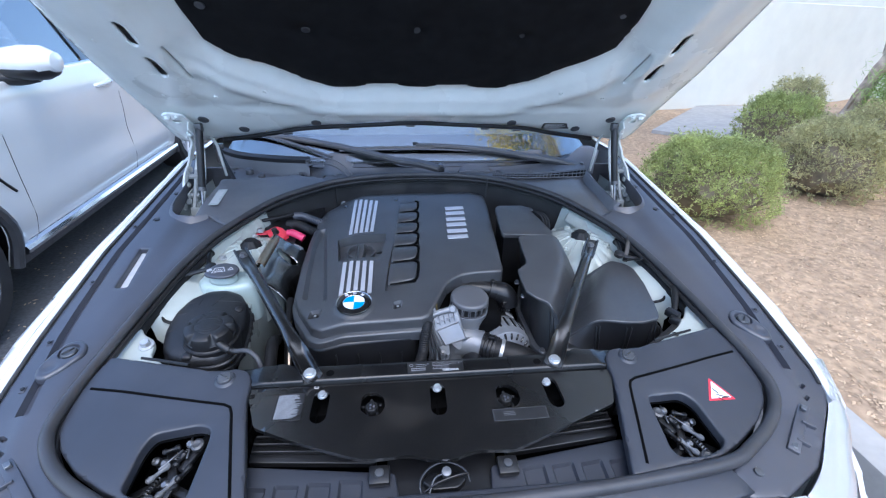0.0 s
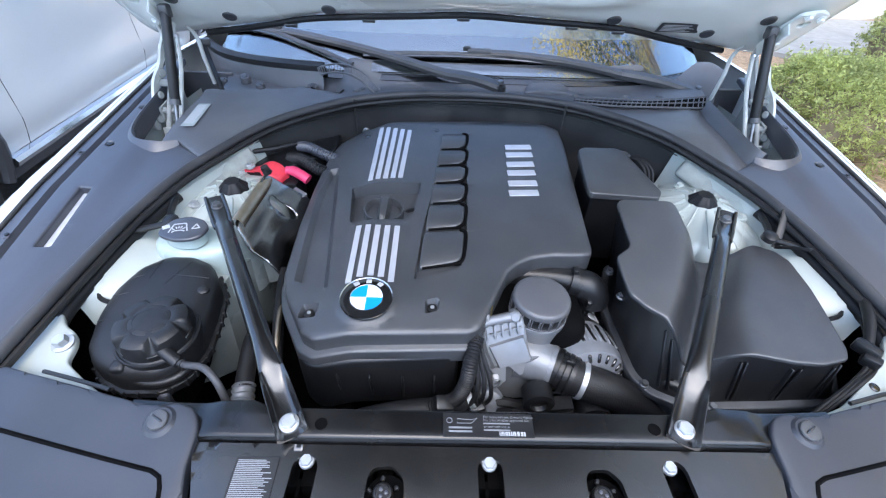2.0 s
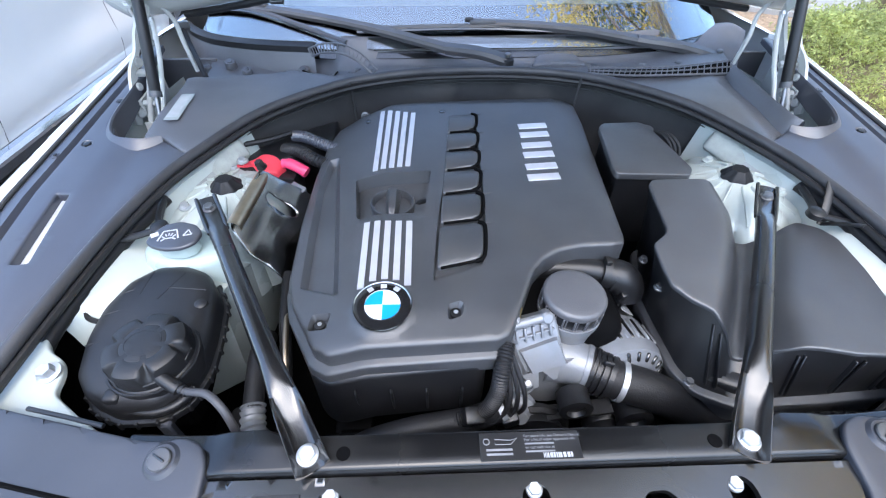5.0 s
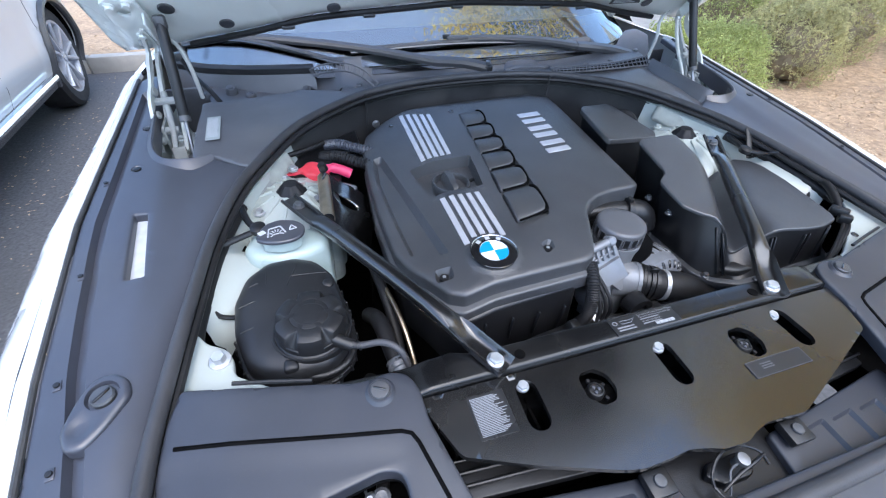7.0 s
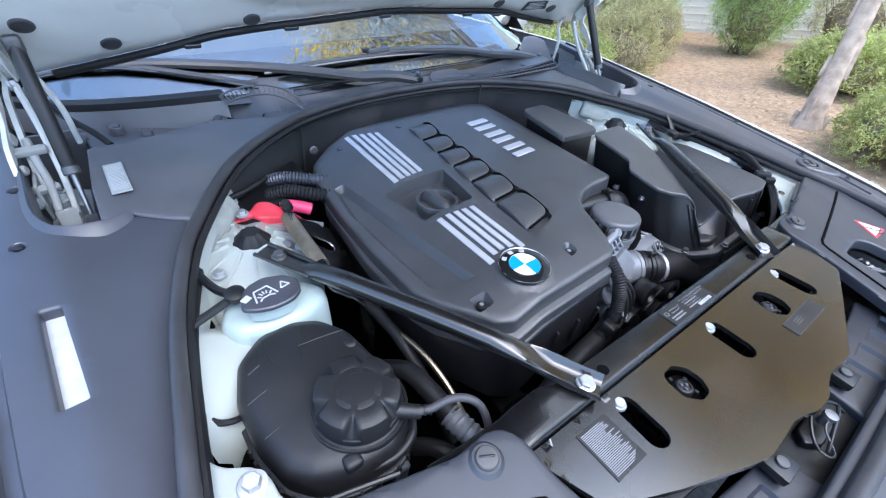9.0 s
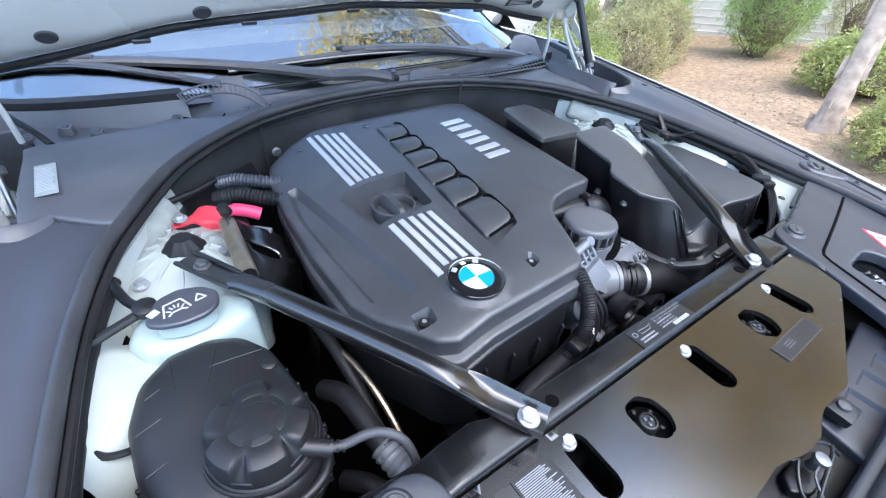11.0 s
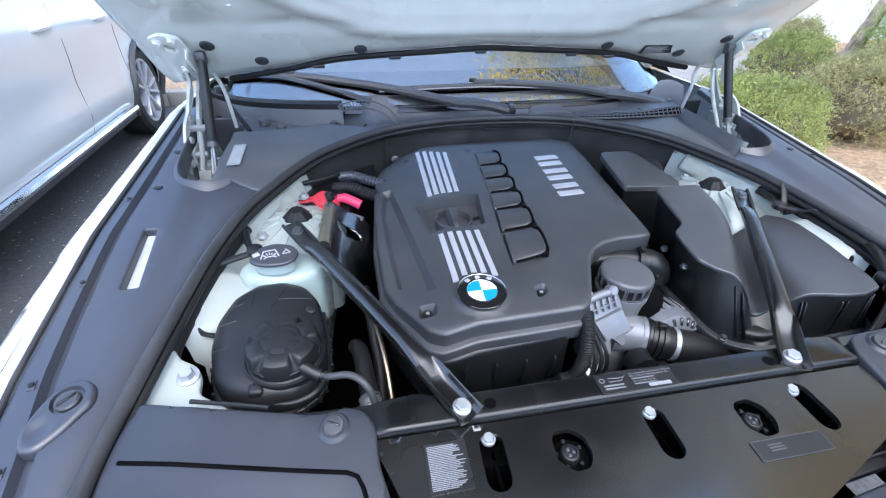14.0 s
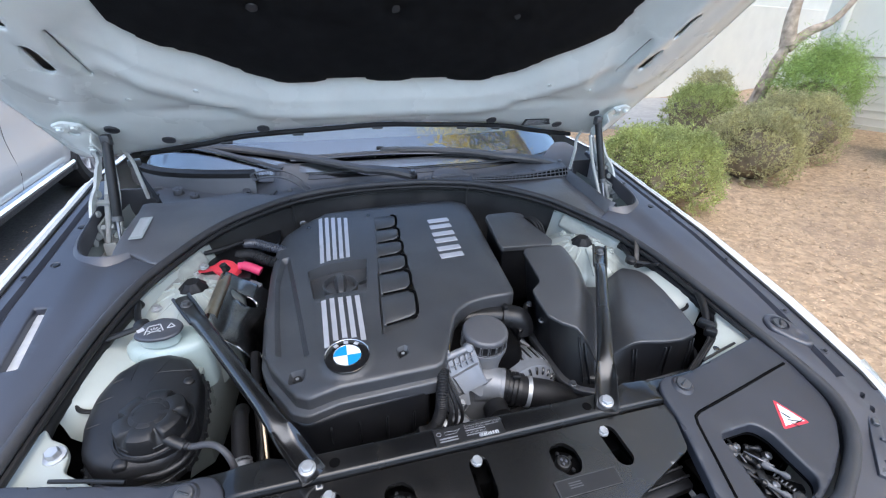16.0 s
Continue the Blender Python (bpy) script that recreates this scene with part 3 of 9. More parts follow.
def ws_place(q):
    u, t, h = q.T
    x = u * (1 - 0.20 * t)
    rise = t * 0.50
    y = ws_base(u) + t * 0.86 - 0.045 * t * (1 - (u / 0.8) ** 2) + 0.02 * np.sin(t * math.pi)
    z = 0.893 + rise + 0.035 * np.sin(t * math.pi) - 0.05 * t * (u / 0.8) ** 2
    return np.column_stack([x, y - 0.5 * h, z + 0.86 * h])


ws_o = outline([(-0.76, 0), (0.76, 0), (0.78, 0.5), (0.76, 1.0), (-0.76, 1.0), (-0.78, 0.5)], 0.06, 0.05)
part("windshield", sheet(ws_place, ws_o, 0.005, step=0.07), SCREENGLASS, car, "dark reflecting windshield")
band = outline([(-0.77, -0.02), (0.77, -0.02), (0.775, 0.128), (0.4, 0.133), (-0.4, 0.133), (-0.775, 0.128)], 0.03)
part("windshield_band", sheet(lambda q: ws_place(q - (0, 0, 0.008)), band, 0.003, step=0.05), EMBBLACK, car, "black ceramic band along the foot of the glass")
foot = smooth_line([(-x, y, 0.0) for x, y in ((0.405, 0.968), (0.50, 0.984), (0.60, 1.010), (0.70, 1.056), (0.775, 1.125), (0.83, 1.20))], 6)
rings = [[(p.x, p.y + dy, 0.893 + dz) for p in foot] for dy, dz in ((0.040, 0.012), (0.006, 0.0125), (0.0, 0.010), (0.0005, -0.003), (0.004, -0.006))]
part("windshield_gasket", loft(rings, False, False), RUBBER, car, "black rubber strip along the glass")
rings = [[(p.x, p.y + dy, 0.893 + dz) for p in foot] for dy, dz in ((0.004, -0.004), (0.001, -0.012), (-0.004, -0.030), (-0.012, -0.056))]
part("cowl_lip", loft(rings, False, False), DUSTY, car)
for s in (-1, 1):
    part("roof_pillar", tube([tuple(ws_place(np.array([[s * 0.80, t, 0.0]]))[0]) for t in np.linspace(0.10, 1.05, 12)], 0.032, 10), WHITE, car)
rings = []
for y, zt, hw, zb in ((1.80, 1.385, 0.62, 1.36), (2.3, 1.455, 0.64, 1.42), (2.9, 1.45, 0.63, 1.41), (3.4, 1.36, 0.60, 1.33), (4.0, 1.10, 0.62, 1.06), (4.40, 1.06, 0.62, 1.0)):
    rings.append([(hw * math.cos(a), y, zb + (zt - zb) * math.sin(a)) for a in np.linspace(0, math.pi, 15)])
part("roof", loft(rings, False, False), WHITE, car)
for s in (-1, 1):
    rings = []
    for y, zt, hw in ((1.25, 0.98, 0.80), (1.80, 1.36, 0.62), (2.3, 1.42, 0.64), (2.9, 1.41, 0.63), (3.4, 1.33, 0.60), (4.0, 1.06, 0.62)):
        rings.append([(s * hw, y, zt), (s * 0.865, y, 0.905 + 0.03 * (y - 1))])
    part("side_window", loft(rings, False, False), DARKIN, car, "dark side glass")
part("rear_panel", loft([[(0.80 * math.cos(a) * k, 4.40 + b, 0.25 + 0.72 * j) for a in np.linspace(0, math.pi, 11)] for j, k, b in ((0, 0.97, 0.0), (0.3, 1.03, 0.06), (0.9, 1.0, 0.05), (1.12, 0.78, 0.0))], False, False), WHITE, car)
part("dashboard", rounded_box((1.36, 0.62, 0.10), pose(0, 1.44, 0.885), 0.04, 3), DASH, car, "grey dashboard top behind the glass")
part("cabin_floor", rounded_box((1.64, 3.0, 0.5), pose(0, 2.75, 0.50), 0.03, 2), DARKIN, car)

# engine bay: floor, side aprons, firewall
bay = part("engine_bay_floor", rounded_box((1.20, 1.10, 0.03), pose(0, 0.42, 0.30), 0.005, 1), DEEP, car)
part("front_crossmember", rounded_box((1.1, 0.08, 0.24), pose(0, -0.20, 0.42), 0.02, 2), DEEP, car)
# Inner panels near-black, so the side gaps get their shade from colour.
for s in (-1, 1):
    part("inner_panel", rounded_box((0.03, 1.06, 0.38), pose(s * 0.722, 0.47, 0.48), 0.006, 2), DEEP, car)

# black moulded firewall under the seal, with a seam on each side
SEAL = [(0, 0.866), (0.15, 0.856), (0.28, 0.819), (0.36, 0.770), (0.43, 0.712), (0.49, 0.652), (0.56, 0.548), (0.603, 0.465), (0.640, 0.34), (0.664, 0.2), (0.684, 0.06), (0.692, -0.03), (0.688, -0.085), (0.662, -0.13), (0.62, -0.168), (0.56, -0.203), (0.503, -0.226), (0.35, -0.243), (0.18, -0.253), (0, -0.256)]


def seal_z(x, y):
    return np.minimum(0.735 + 0.175 * y, 0.735 + 0.175 * 0.7 + 0.08 * (y - 0.7)) + 0.0


back = [p for p in SEAL if p[1] > 0.44]
line = [(-x, y) for x, y in back[::-1][:-1]] + back
fl = smooth_line([(x, y, 0) for x, y in line], 4)
rings = []
for k, (dz, off) in enumerate(((0.0, 0.0), (-0.015, 0.012), (-0.05, 0.018), (-0.10, 0.028), (-0.25, 0.05), (-0.5, 0.05))):
    rings.append([(p.x * (1 + off * 0.3), p.y + off * 0.9, float(seal_z(p.x, p.y)) + dz) for p in fl])
part("firewall_cover", loft(rings, False, False), DUSTRUBBER, car, "black rubber-clad firewall")
for x, y in ((-0.291, 0.808), (0.258, 0.812)):
    bm = tube([(x, y - 0.004, 0.872), (x, y + 0.004, 0.84), (x, y + 0.012, 0.79), (x, y + 0.03, 0.7)], 0.0032, 8)
    part("firewall_seam", bm, DUSTRUBBER, car)
hex_bolt((-0.268, 0.815, 0.782), (0, -1, 0.1), 0.007, 0.006, 1.5, DULL, car, "screw")
line = [(p.x * 1.0043, p.y + 0.0105, float(seal_z(p.x, p.y)) - 0.031) for p in fl]
part("firewall_crimp", tube(line, 0.0014, 6), DUSTRUBBER, car, "crimped line in the rubber")

# weather seal all round the bay
ring = SEAL + [(-x, y) for x, y in SEAL[::-1] if x]
pts = smooth_line([(x, y, float(seal_z(x, y)) + 0.003) for x, y in ring], 6, True)
seal = thing("weather_seal", (0, 0.3, 0.72), "black rubber weather seal running round the engine bay", "seal")
thick_seal = lambda t: 0.0096 + 0.0020 * min(1, max(0, (0.5 - abs(t - 0.5) - 0.20) / 0.12))
part("bulb", tube(pts, thick_seal, 14, True), SEALRUBBER, seal)
pts2 = smooth_line([(x * 0.985, y - 0.008 if y > 0.4 else y, float(seal_z(x, y)) - 0.010) for x, y in ring], 6, True)
part("base_strip", tube(pts2, 0.0065, 8, True), RUBBER, seal)

# fender trims: plastic aprons between the seal and the fender edge
def trim_channel(y):
    """How far the trim's lengthwise channel lies inside the fender edge."""
    return np.interp(y, [-0.05, 0.05, 0.12, 0.24, 0.38, 0.61, 0.95], [0.086, 0.080, 0.073, 0.065, 0.060, 0.058, 0.050])


for s in (-1, 1):
    inner = [(x + 0.004, y - (0.004 if y < -0.1 else 0)) for x, y in SEAL if -0.24 < y < 0.66 and x > 0.4]
    outer = [(float(lip(y)) - float(fold(y)) - 0.0085, y) for y in np.linspace(-0.035, 1.0, 22)]
    # the opening for hinge and gas strut
    well = [(0.800, 1.0), (0.788, 0.90), (0.777, 0.74), (0.768, 0.650), (0.742, 0.602), (0.690, 0.590), (0.651, 0.604), (0.612, 0.578)]
    front = [(0.51, -0.278), (0.575, -0.283), (0.669, -0.240), (0.738, -0.174), (0.784, -0.131), (0.822, -0.085)]
    o = outline([*inner[::-1][:1], *front, *outer, *well, *[p for p in inner if p[1] < 0.55]], 0.012)
    o = o * (s, 1)

    def trim_z(x, y):
        ax = np.abs(x)
        e = float(1) * (lip(y) - ax)
        groove = 0.004 * np.clip((trim_channel(y) - e) / 0.01, 0, 1)
        bulge = 0.008 * np.clip((ax - 0.69) / 0.05, 0, 1) * np.clip(e / 0.08, 0, 1)
        sx = np.interp(y, [q[1] for q in SEAL[::-1]], [q[0] for q in SEAL[::-1]])
        fall = 0.012 * np.clip(1 - (ax - sx) / 0.034, 0, 1) * np.clip((y + 0.05) / 0.05, 0, 1)
        return 0.729 + 0.175 * y - 0.004 - groove + bulge - fall

    run = np.linspace(-0.045, 0.92, 40)
    mid_x = lip(run) - trim_channel(run)
    holes, pockets = [], [(outline([*zip(s * (mid_x + 0.0125), run), *zip(s * (mid_x - 0.0125)[::-1], run[::-1])], 0.012), 0.013, 0.006)]
    for cx, cy in ((0.790, 0.736), (0.790, 0.586)):
        pockets.append((circle(s * cx, cy, 0.011, 16), 0.003, 0.003))
    if s < 0:
        holes = [outline([(-0.774, 0.445), (-0.752, 0.443), (-0.738, 0.292), (-0.764, 0.290)], 0.007, 0.003)]
    for cx, cy, ln, tu in ((0.765, -0.085, 0.020, -60), (0.752, -0.112, 0.020, -60)):
        pockets.append((capsule(s * cx, cy, ln, 0.008, s * tu), 0.010, 0.002))
    apron = thing("fender_trim", (s * 0.77, 0.2, 0.735), "grey-black plastic trim along the fender" + (" with a white slot" if s < 0 else ""), "trim panel", "fender trims")
    part("panel", sheet(over(trim_z), o, 0.012, holes, 0.012, 0.004, pockets), TRIM, apron)
    fm = face_to((s * 0.755, 0.093, 0.7320 + 0.175 * 0.093), (0, -0.17, 1), 25)
    pad_o = outline([(s * x, y) for x, y in ((0.722, 0.088), (0.729, 0.112), (0.750, 0.125), (0.773, 0.118), (0.786, 0.092), (0.795, 0.056), (0.785, 0.030), (0.764, 0.028), (0.744, 0.050))], 0.006, 0.010)
    part("fastener_pad", sheet(over(lambda x, y: 0.7385 + 0.175 * y), pad_o, 0.010, step=0.008, r=0.006, pockets=[(circle(s * 0.755, 0.093, 0.0195, 24), 0.008, 0.0025), (circle(s * 0.771, 0.056, 0.0150, 20), 0.003, 0.005)]), TRIM, apron)
    tf = part("turn_fastener", lathe([(0.0145, -0.002), (0.0145, 0.006), (0.0125, 0.0085), (0.002, 0.0085)], fm, 28), PLASTIC, apron)
    part("fastener_slot", rounded_box((0.023, 0.0045, 0.004), fm @ pose(0, 0, 0.0085, 0, 0, 20), 0.0012, 1), SATIN, tf)
    for cx, cy in ((0.790, 0.736), (0.790, 0.586)):
        cz_ = float(trim_z(np.array([s * cx]), np.array([cy]))[0])
        part("clip", disc((s * cx, cy, cz_ - 0.003), (0, -0.17, 1), 0.007, 0.004, 14), SATIN, apron)
    for cx, cy in ((0.842, 0.56), (0.832, 0.32), (0.818, 0.13), (0.797, 0.015)):
        cz_ = float(trim_z(np.array([s * cx]), np.array([cy]))[0])
        cl = part("clip", rounded_box((0.010, 0.015, 0.003), face_to((s * cx, cy, cz_ + 0.0005), (0, -0.17, 1), 8), 0.0014, 2), TRIM, apron)
        part("clip_pin", disc((s * cx, cy, cz_ + 0.0025), (0, -0.17, 1), 0.004, 0.002, 12), SATIN, cl)
    if s < 0:
        w = [(-0.78, 0.452), (-0.746, 0.450), (-0.730, 0.285), (-0.77, 0.283)]
        part("slot_backing", sheet(over(lambda x, y: 0.729 + 0.175 * y - 0.012), outline(w, 0.05), 0.006, step=0.05), SLOTWHITE, apron, "white panel seen through the slot")
    # clip channel and gussets at the front corner
    for (x0, y0), (x1, y1), w, hh in (((0.735, -0.124), (0.640, -0.212), 0.020, 0.010), ((0.716, -0.176), (0.698, -0.160), 0.006, 0.014), ((0.680, -0.206), (0.664, -0.190), 0.006, 0.014)):
        z_ = float(trim_z(np.array([s * (x0 + x1) / 2]), np.array([(y0 + y1) / 2]))[0])
        tu = math.degrees(math.atan2(y1 - y0, s * (x1 - x0)))
        part("clip_channel", rounded_box((math.hypot(x1 - x0, y1 - y0), w, hh), face_to((s * (x0 + x1) / 2, (y0 + y1) / 2, z_ + 0.001), (0, -0.175, 1), tu), 0.002, 2), TRIM, apron)
    for x_, y_ in ((0.722, -0.136), (0.650, -0.203)):
        z_ = float(trim_z(np.array([s * x_]), np.array([y_]))[0])
        part("clip_slot", rounded_box((0.014, 0.010, 0.006), pose(s * x_, y_, z_ + 0.004, 0, 0, s * 42), 0.001, 1), DULL, apron)
    part("corner_screw", disc((s * 0.551, -0.240, float(trim_z(np.array([s * 0.551]), np.array([-0.240]))[0])), (0, -0.17, 1), 0.008, 0.004, 14), PLASTIC, apron)
    # raised lip round the strut opening
    wl3 = [(p.x, p.y) for p in smooth_line([(x, y, 0) for x, y in well[1:-1]], 5)]
    tg = np.gradient(np.array(wl3), axis=0)
    tg /= np.hypot(*tg.T)[:, None]
    away = np.column_stack([-tg[:, 1], tg[:, 0]])
    if away[len(away) // 2][1] > 0:
        away = -away
    rings = []
    ease = [0.25 + 0.75 * min(1, k / 6, (len(wl3) - 1 - k) / 6) for k in range(len(wl3))]
    for off, up in ((0.024, -0.002), (0.013, 0.006), (0.005, 0.014), (0.001, 0.016), (-0.002, 0.013), (-0.003, -0.030)):
        rings.append([(s * (x + off * w * n[0]), y + off * w * n[1], 0.725 + 0.175 * (y + off * w * n[1]) + up * (0.5 + 0.5 * w)) for (x, y), n, w in zip(wl3, away, ease)])
    part("opening_lip", loft(rings, False, False), TRIM, apron)
    # white inner structure in the opening
    rings = [[(s * x, y, z) for y in np.linspace(0.60, 1.02, 8)] for x, z in ((0.792, 0.815), (0.79, 0.79), (0.775, 0.74), (0.745, 0.73))]
    part("hinge_well", loft(rings, False, False), SHADEDWHITE, car, "white painted well at the bonnet hinge")
    rings = [[(s * x, y, z) for y in np.linspace(0.58, 1.06, 8)] for x, z in ((0.745, 0.728), (0.71, 0.71), (0.698, 0.73), (0.692, 0.83))]
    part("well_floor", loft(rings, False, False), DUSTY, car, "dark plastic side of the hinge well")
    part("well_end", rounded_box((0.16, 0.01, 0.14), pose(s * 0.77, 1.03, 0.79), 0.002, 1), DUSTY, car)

# cowl panel between seal and glass
front = [(0, 0.868), (0.15, 0.858), (0.28, 0.822), (0.36, 0.773), (0.43, 0.716), (0.49, 0.658), (0.545, 0.585), (0.568, 0.552)]
side = [(0.600, 0.566), (0.650, 0.606), (0.692, 0.604), (0.694, 0.70), (0.692, 0.80), (0.685, 0.93), (0.71, 1.06)]
rear = [(x, float(ws_base(x)) + (0.034 if x < 0.6 else 0.0)) for x in (0.66, 0.58, 0.5, 0.35, 0.2, 0)]
half = front + side + rear


RIDGE_X = [-0.72, -0.62, -0.50, -0.455, -0.40, -0.34]
RIDGE_Y = [0.862, 0.856, 0.882, 0.915, 0.885, 0.862]


def cowl_z(x, y):
    ax = np.abs(x)
    base = seal_z(x, y) - 0.006
    dip = -0.010 * np.clip((y - 0.86) / 0.06, 0, 1) * (1 - np.clip((ax - 0.5) / 0.1, 0, 1))
    ridge = np.interp(x, RIDGE_X, RIDGE_Y)
    step = np.clip((y - ridge) / 0.022, 0, 1) * np.clip((-0.33 - x) / 0.04, 0, 1)
    trough = -0.026 * step * (3 - 2 * step) * step + 0.006 * np.exp(-((y - ridge + 0.012) / 0.02) ** 2) * np.clip((-0.33 - x) / 0.04, 0, 1)
    side_dip = -0.020 * np.clip((ax - 0.59) / 0.06, 0, 1) * np.clip((0.92 - y) / 0.12, 0, 1) * (x > 0)
    ramp = np.clip((y - ws_base(x) + 0.028) / 0.06, 0, 1) ** 1.3 * 0.050 * np.clip((0.60 - ax) / 0.08, 0, 1)
    arch = 0.018 * np.clip(1 - ((x + 0.320) / 0.085) ** 2 - ((y - 0.968) / 0.045) ** 2, 0, 1)
    return base + dip + trough + side_dip + ramp + arch


cowl_pockets = [(circle(x, y, 0.012, 14), 0.005, 0.004) for x, y in ((-0.30, 0.905), (0.15, 0.925), (0.32, 0.93), (0.60, 0.985), (0.46, 0.93))]
cowl = thing("cowl_panel", (0, 0.9, 0.85), "grey-black plastic cowl panel under the windshield", "cowl")
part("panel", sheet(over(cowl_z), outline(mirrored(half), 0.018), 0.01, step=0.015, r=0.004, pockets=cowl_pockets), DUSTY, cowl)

def on_cowl(x, y, h=0.0):
    return Vector((x, y, float(cowl_z(np.array([x]), np.array([y]))[0]) + h))


# upright fin between cowl and the right hinge pocket
fin = smooth_line([(0.647, 0.850, 0.882), (0.648, 0.77, 0.874), (0.651, 0.69, 0.864), (0.658, 0.625, 0.855), (0.672, 0.604, 0.849)], 5)
rings = [[(p.x + dx, p.y, p.z + dz) for p in fin] for dx, dz in ((-0.016, -0.036), (-0.006, -0.018), (-0.001, -0.001), (0.002, 0.0008), (0.005, -0.001), (0.012, -0.030), (0.020, -0.070))]
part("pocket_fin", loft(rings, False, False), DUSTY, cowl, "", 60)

# raised end of the cowl over the glass corner on the wiper's side
rows_ = [smooth_line(r, 4) for r in (((0.600, 0.965, 0.858), (0.660, 0.945, 0.855), (0.715, 0.930, 0.848)), ((0.630, 1.020, 0.876), (0.690, 1.008, 0.886), (0.740, 0.980, 0.874)),
                                     ((0.672, 1.066, 0.896), (0.722, 1.054, 0.904), (0.768, 1.026, 0.892)), ((0.722, 1.106, 0.914), (0.755, 1.088, 0.919), (0.788, 1.062, 0.906)), ((0.740, 1.125, 0.908), (0.775, 1.11, 0.910), (0.80, 1.08, 0.896)))]
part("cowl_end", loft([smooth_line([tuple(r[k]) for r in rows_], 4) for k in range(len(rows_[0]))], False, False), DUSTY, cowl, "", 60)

# leaf screens: an arched one before the glass, a straight one along the seal
arch_top = [(-0.418, 0.968, 0.898), (-0.392, 0.962, 0.909), (-0.355, 0.948, 0.917), (-0.312, 0.928, 0.917), (-0.272, 0.914, 0.900), (-0.237, 0.902, 0.866)]
arch_low = [(-0.408, 0.955, 0.884), (-0.385, 0.946, 0.893), (-0.353, 0.932, 0.900), (-0.314, 0.913, 0.900), (-0.280, 0.902, 0.885), (-0.250, 0.893, 0.860)]
flat_top = [tuple(on_cowl(x, y, 0.012)) for x, y in ((0.290, 0.868), (0.40, 0.862), (0.52, 0.868), (0.672, 0.905))]
flat_low = [tuple(on_cowl(x, y, 0.008)) for x, y in ((0.283, 0.842), (0.38, 0.826), (0.50, 0.826), (0.650, 0.855))]
for top_l, low_l, n_ in ((arch_top, arch_low, 4), (flat_top, flat_low, 9)):
    a, b = smooth_line(top_l, n_), smooth_line(low_l, n_)
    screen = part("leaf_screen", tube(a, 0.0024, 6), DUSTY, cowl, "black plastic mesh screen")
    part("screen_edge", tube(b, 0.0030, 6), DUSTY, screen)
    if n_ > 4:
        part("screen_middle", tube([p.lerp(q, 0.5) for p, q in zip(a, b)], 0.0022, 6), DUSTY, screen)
    if n_ > 4:
        # Near-black strip laid below the bars, so the openings look shaded.
        low = Vector((0, 0, 0.004))
        part("screen_shadow_strip", loft([[p - low for p in a], [q - low for q in b]], False, False), DEEP, screen, "near-black strip as shade under the mesh")
    for p, q in zip(a, b):
        part("screen_bar", tube([p, q], 0.0014, 5), DUSTY, screen)
GRILLE = [(-0.426, 0.898), (-0.404, 0.920), (-0.338, 0.914), (-0.364, 0.891)]
grille = part("drain_grille", sheet(over(lambda x, y: cowl_z(x, y) + 0.004), outline(GRILLE, 0.008, 0.003), 0.004, step=0.01), DEEP, cowl, "black slotted drain grille")
for k in range(9):
    t = (k + 0.5) / 9
    part("grille_bar", tube([on_cowl(-0.426 + 0.062 * t, 0.898 - 0.007 * t, 0.0048), on_cowl(-0.404 + 0.066 * t, 0.920 - 0.006 * t, 0.0048)], 0.0010, 5), DUSTY, grille)
for k in range(2):
    t = (k + 1) / 3
    part("grille_bar", tube([on_cowl(-0.426 + 0.022 * t, 0.898 + 0.022 * t, 0.0048), on_cowl(-0.364 + 0.026 * t, 0.891 + 0.023 * t, 0.0048)], 0.0010, 5), DUSTY, grille)
# round posts standing in the trough, screws, and a shallow hump before the glass
for x, y, r_, h_ in ((-0.635, 0.985, 0.014, 0.020), (-0.585, 0.955, 0.012, 0.012), (-0.435, 0.955, 0.014, 0.022), (-0.70, 0.985, 0.010, 0.008)):
    post = part("cowl_post", lathe([(r_ * 1.25, -0.006), (r_ * 1.1, 0.003), (r_, h_ * 0.8), (r_ * 0.85, h_), (r_ * 0.55, h_), (r_ * 0.5, h_ - 0.003), (r_ * 0.1, h_ - 0.004)], face_to(on_cowl(x, y), (0.1, -0.35, 1)), 24), DUSTY, cowl)
    part("post_screw", disc(on_cowl(x, y, h_ - 0.004) + Vector((0, -0.004, 0)), (0.1, -0.35, 1), r_ * 0.5, 0.004, 14), PLASTIC, post)
part("cowl_hump", sheet(over(lambda x, y: cowl_z(x, y) + 0.010 * np.clip(1 - ((x - 0.235) / 0.085) ** 2, 0, 1) + 0.002), outline([(0.16, 0.925), (0.31, 0.925), (0.29, 0.965), (0.18, 0.965)], 0.02, 0.015), 0.012, step=0.015, r=0.004), DUSTY, cowl)
for x, y in ((-0.29, 0.925), (-0.03, 0.915), (0.13, 0.918), (0.33, 0.93), (-0.12, 0.93), (0.62, 1.005), (0.55, 0.93)):
    part("cowl_screw", disc(on_cowl(x, y, -0.001), (0, -0.1, 1), 0.009, 0.004, 16), PLASTIC, cowl)
m = face_to((-0.655, 0.715, float(cowl_z(np.array([-0.655]), np.array([0.715]))[0]) + 0.001), (0, -0.10, 1), 0) @ pose(0, 0, 0.0015, 0, 0, 2)
lab = part("sticker", rounded_box((0.030, 0.112, 0.0015), m, 0.0005, 1), GREENPAPER, cowl, "white sticker with small grey print")
part("print", bars(m @ pose(0, 0, 0.0012), 0.028, 0.106, 18, 4, 0.30, low=0.85), GREYPRINT, lab)

# wipers


def on_glass(x, t, h=0.0):
    """A place over the windshield: x at the foot, the share t of the way up, the height h."""
    return Vector(ws_place(np.array([[x, t, h]]))[0])


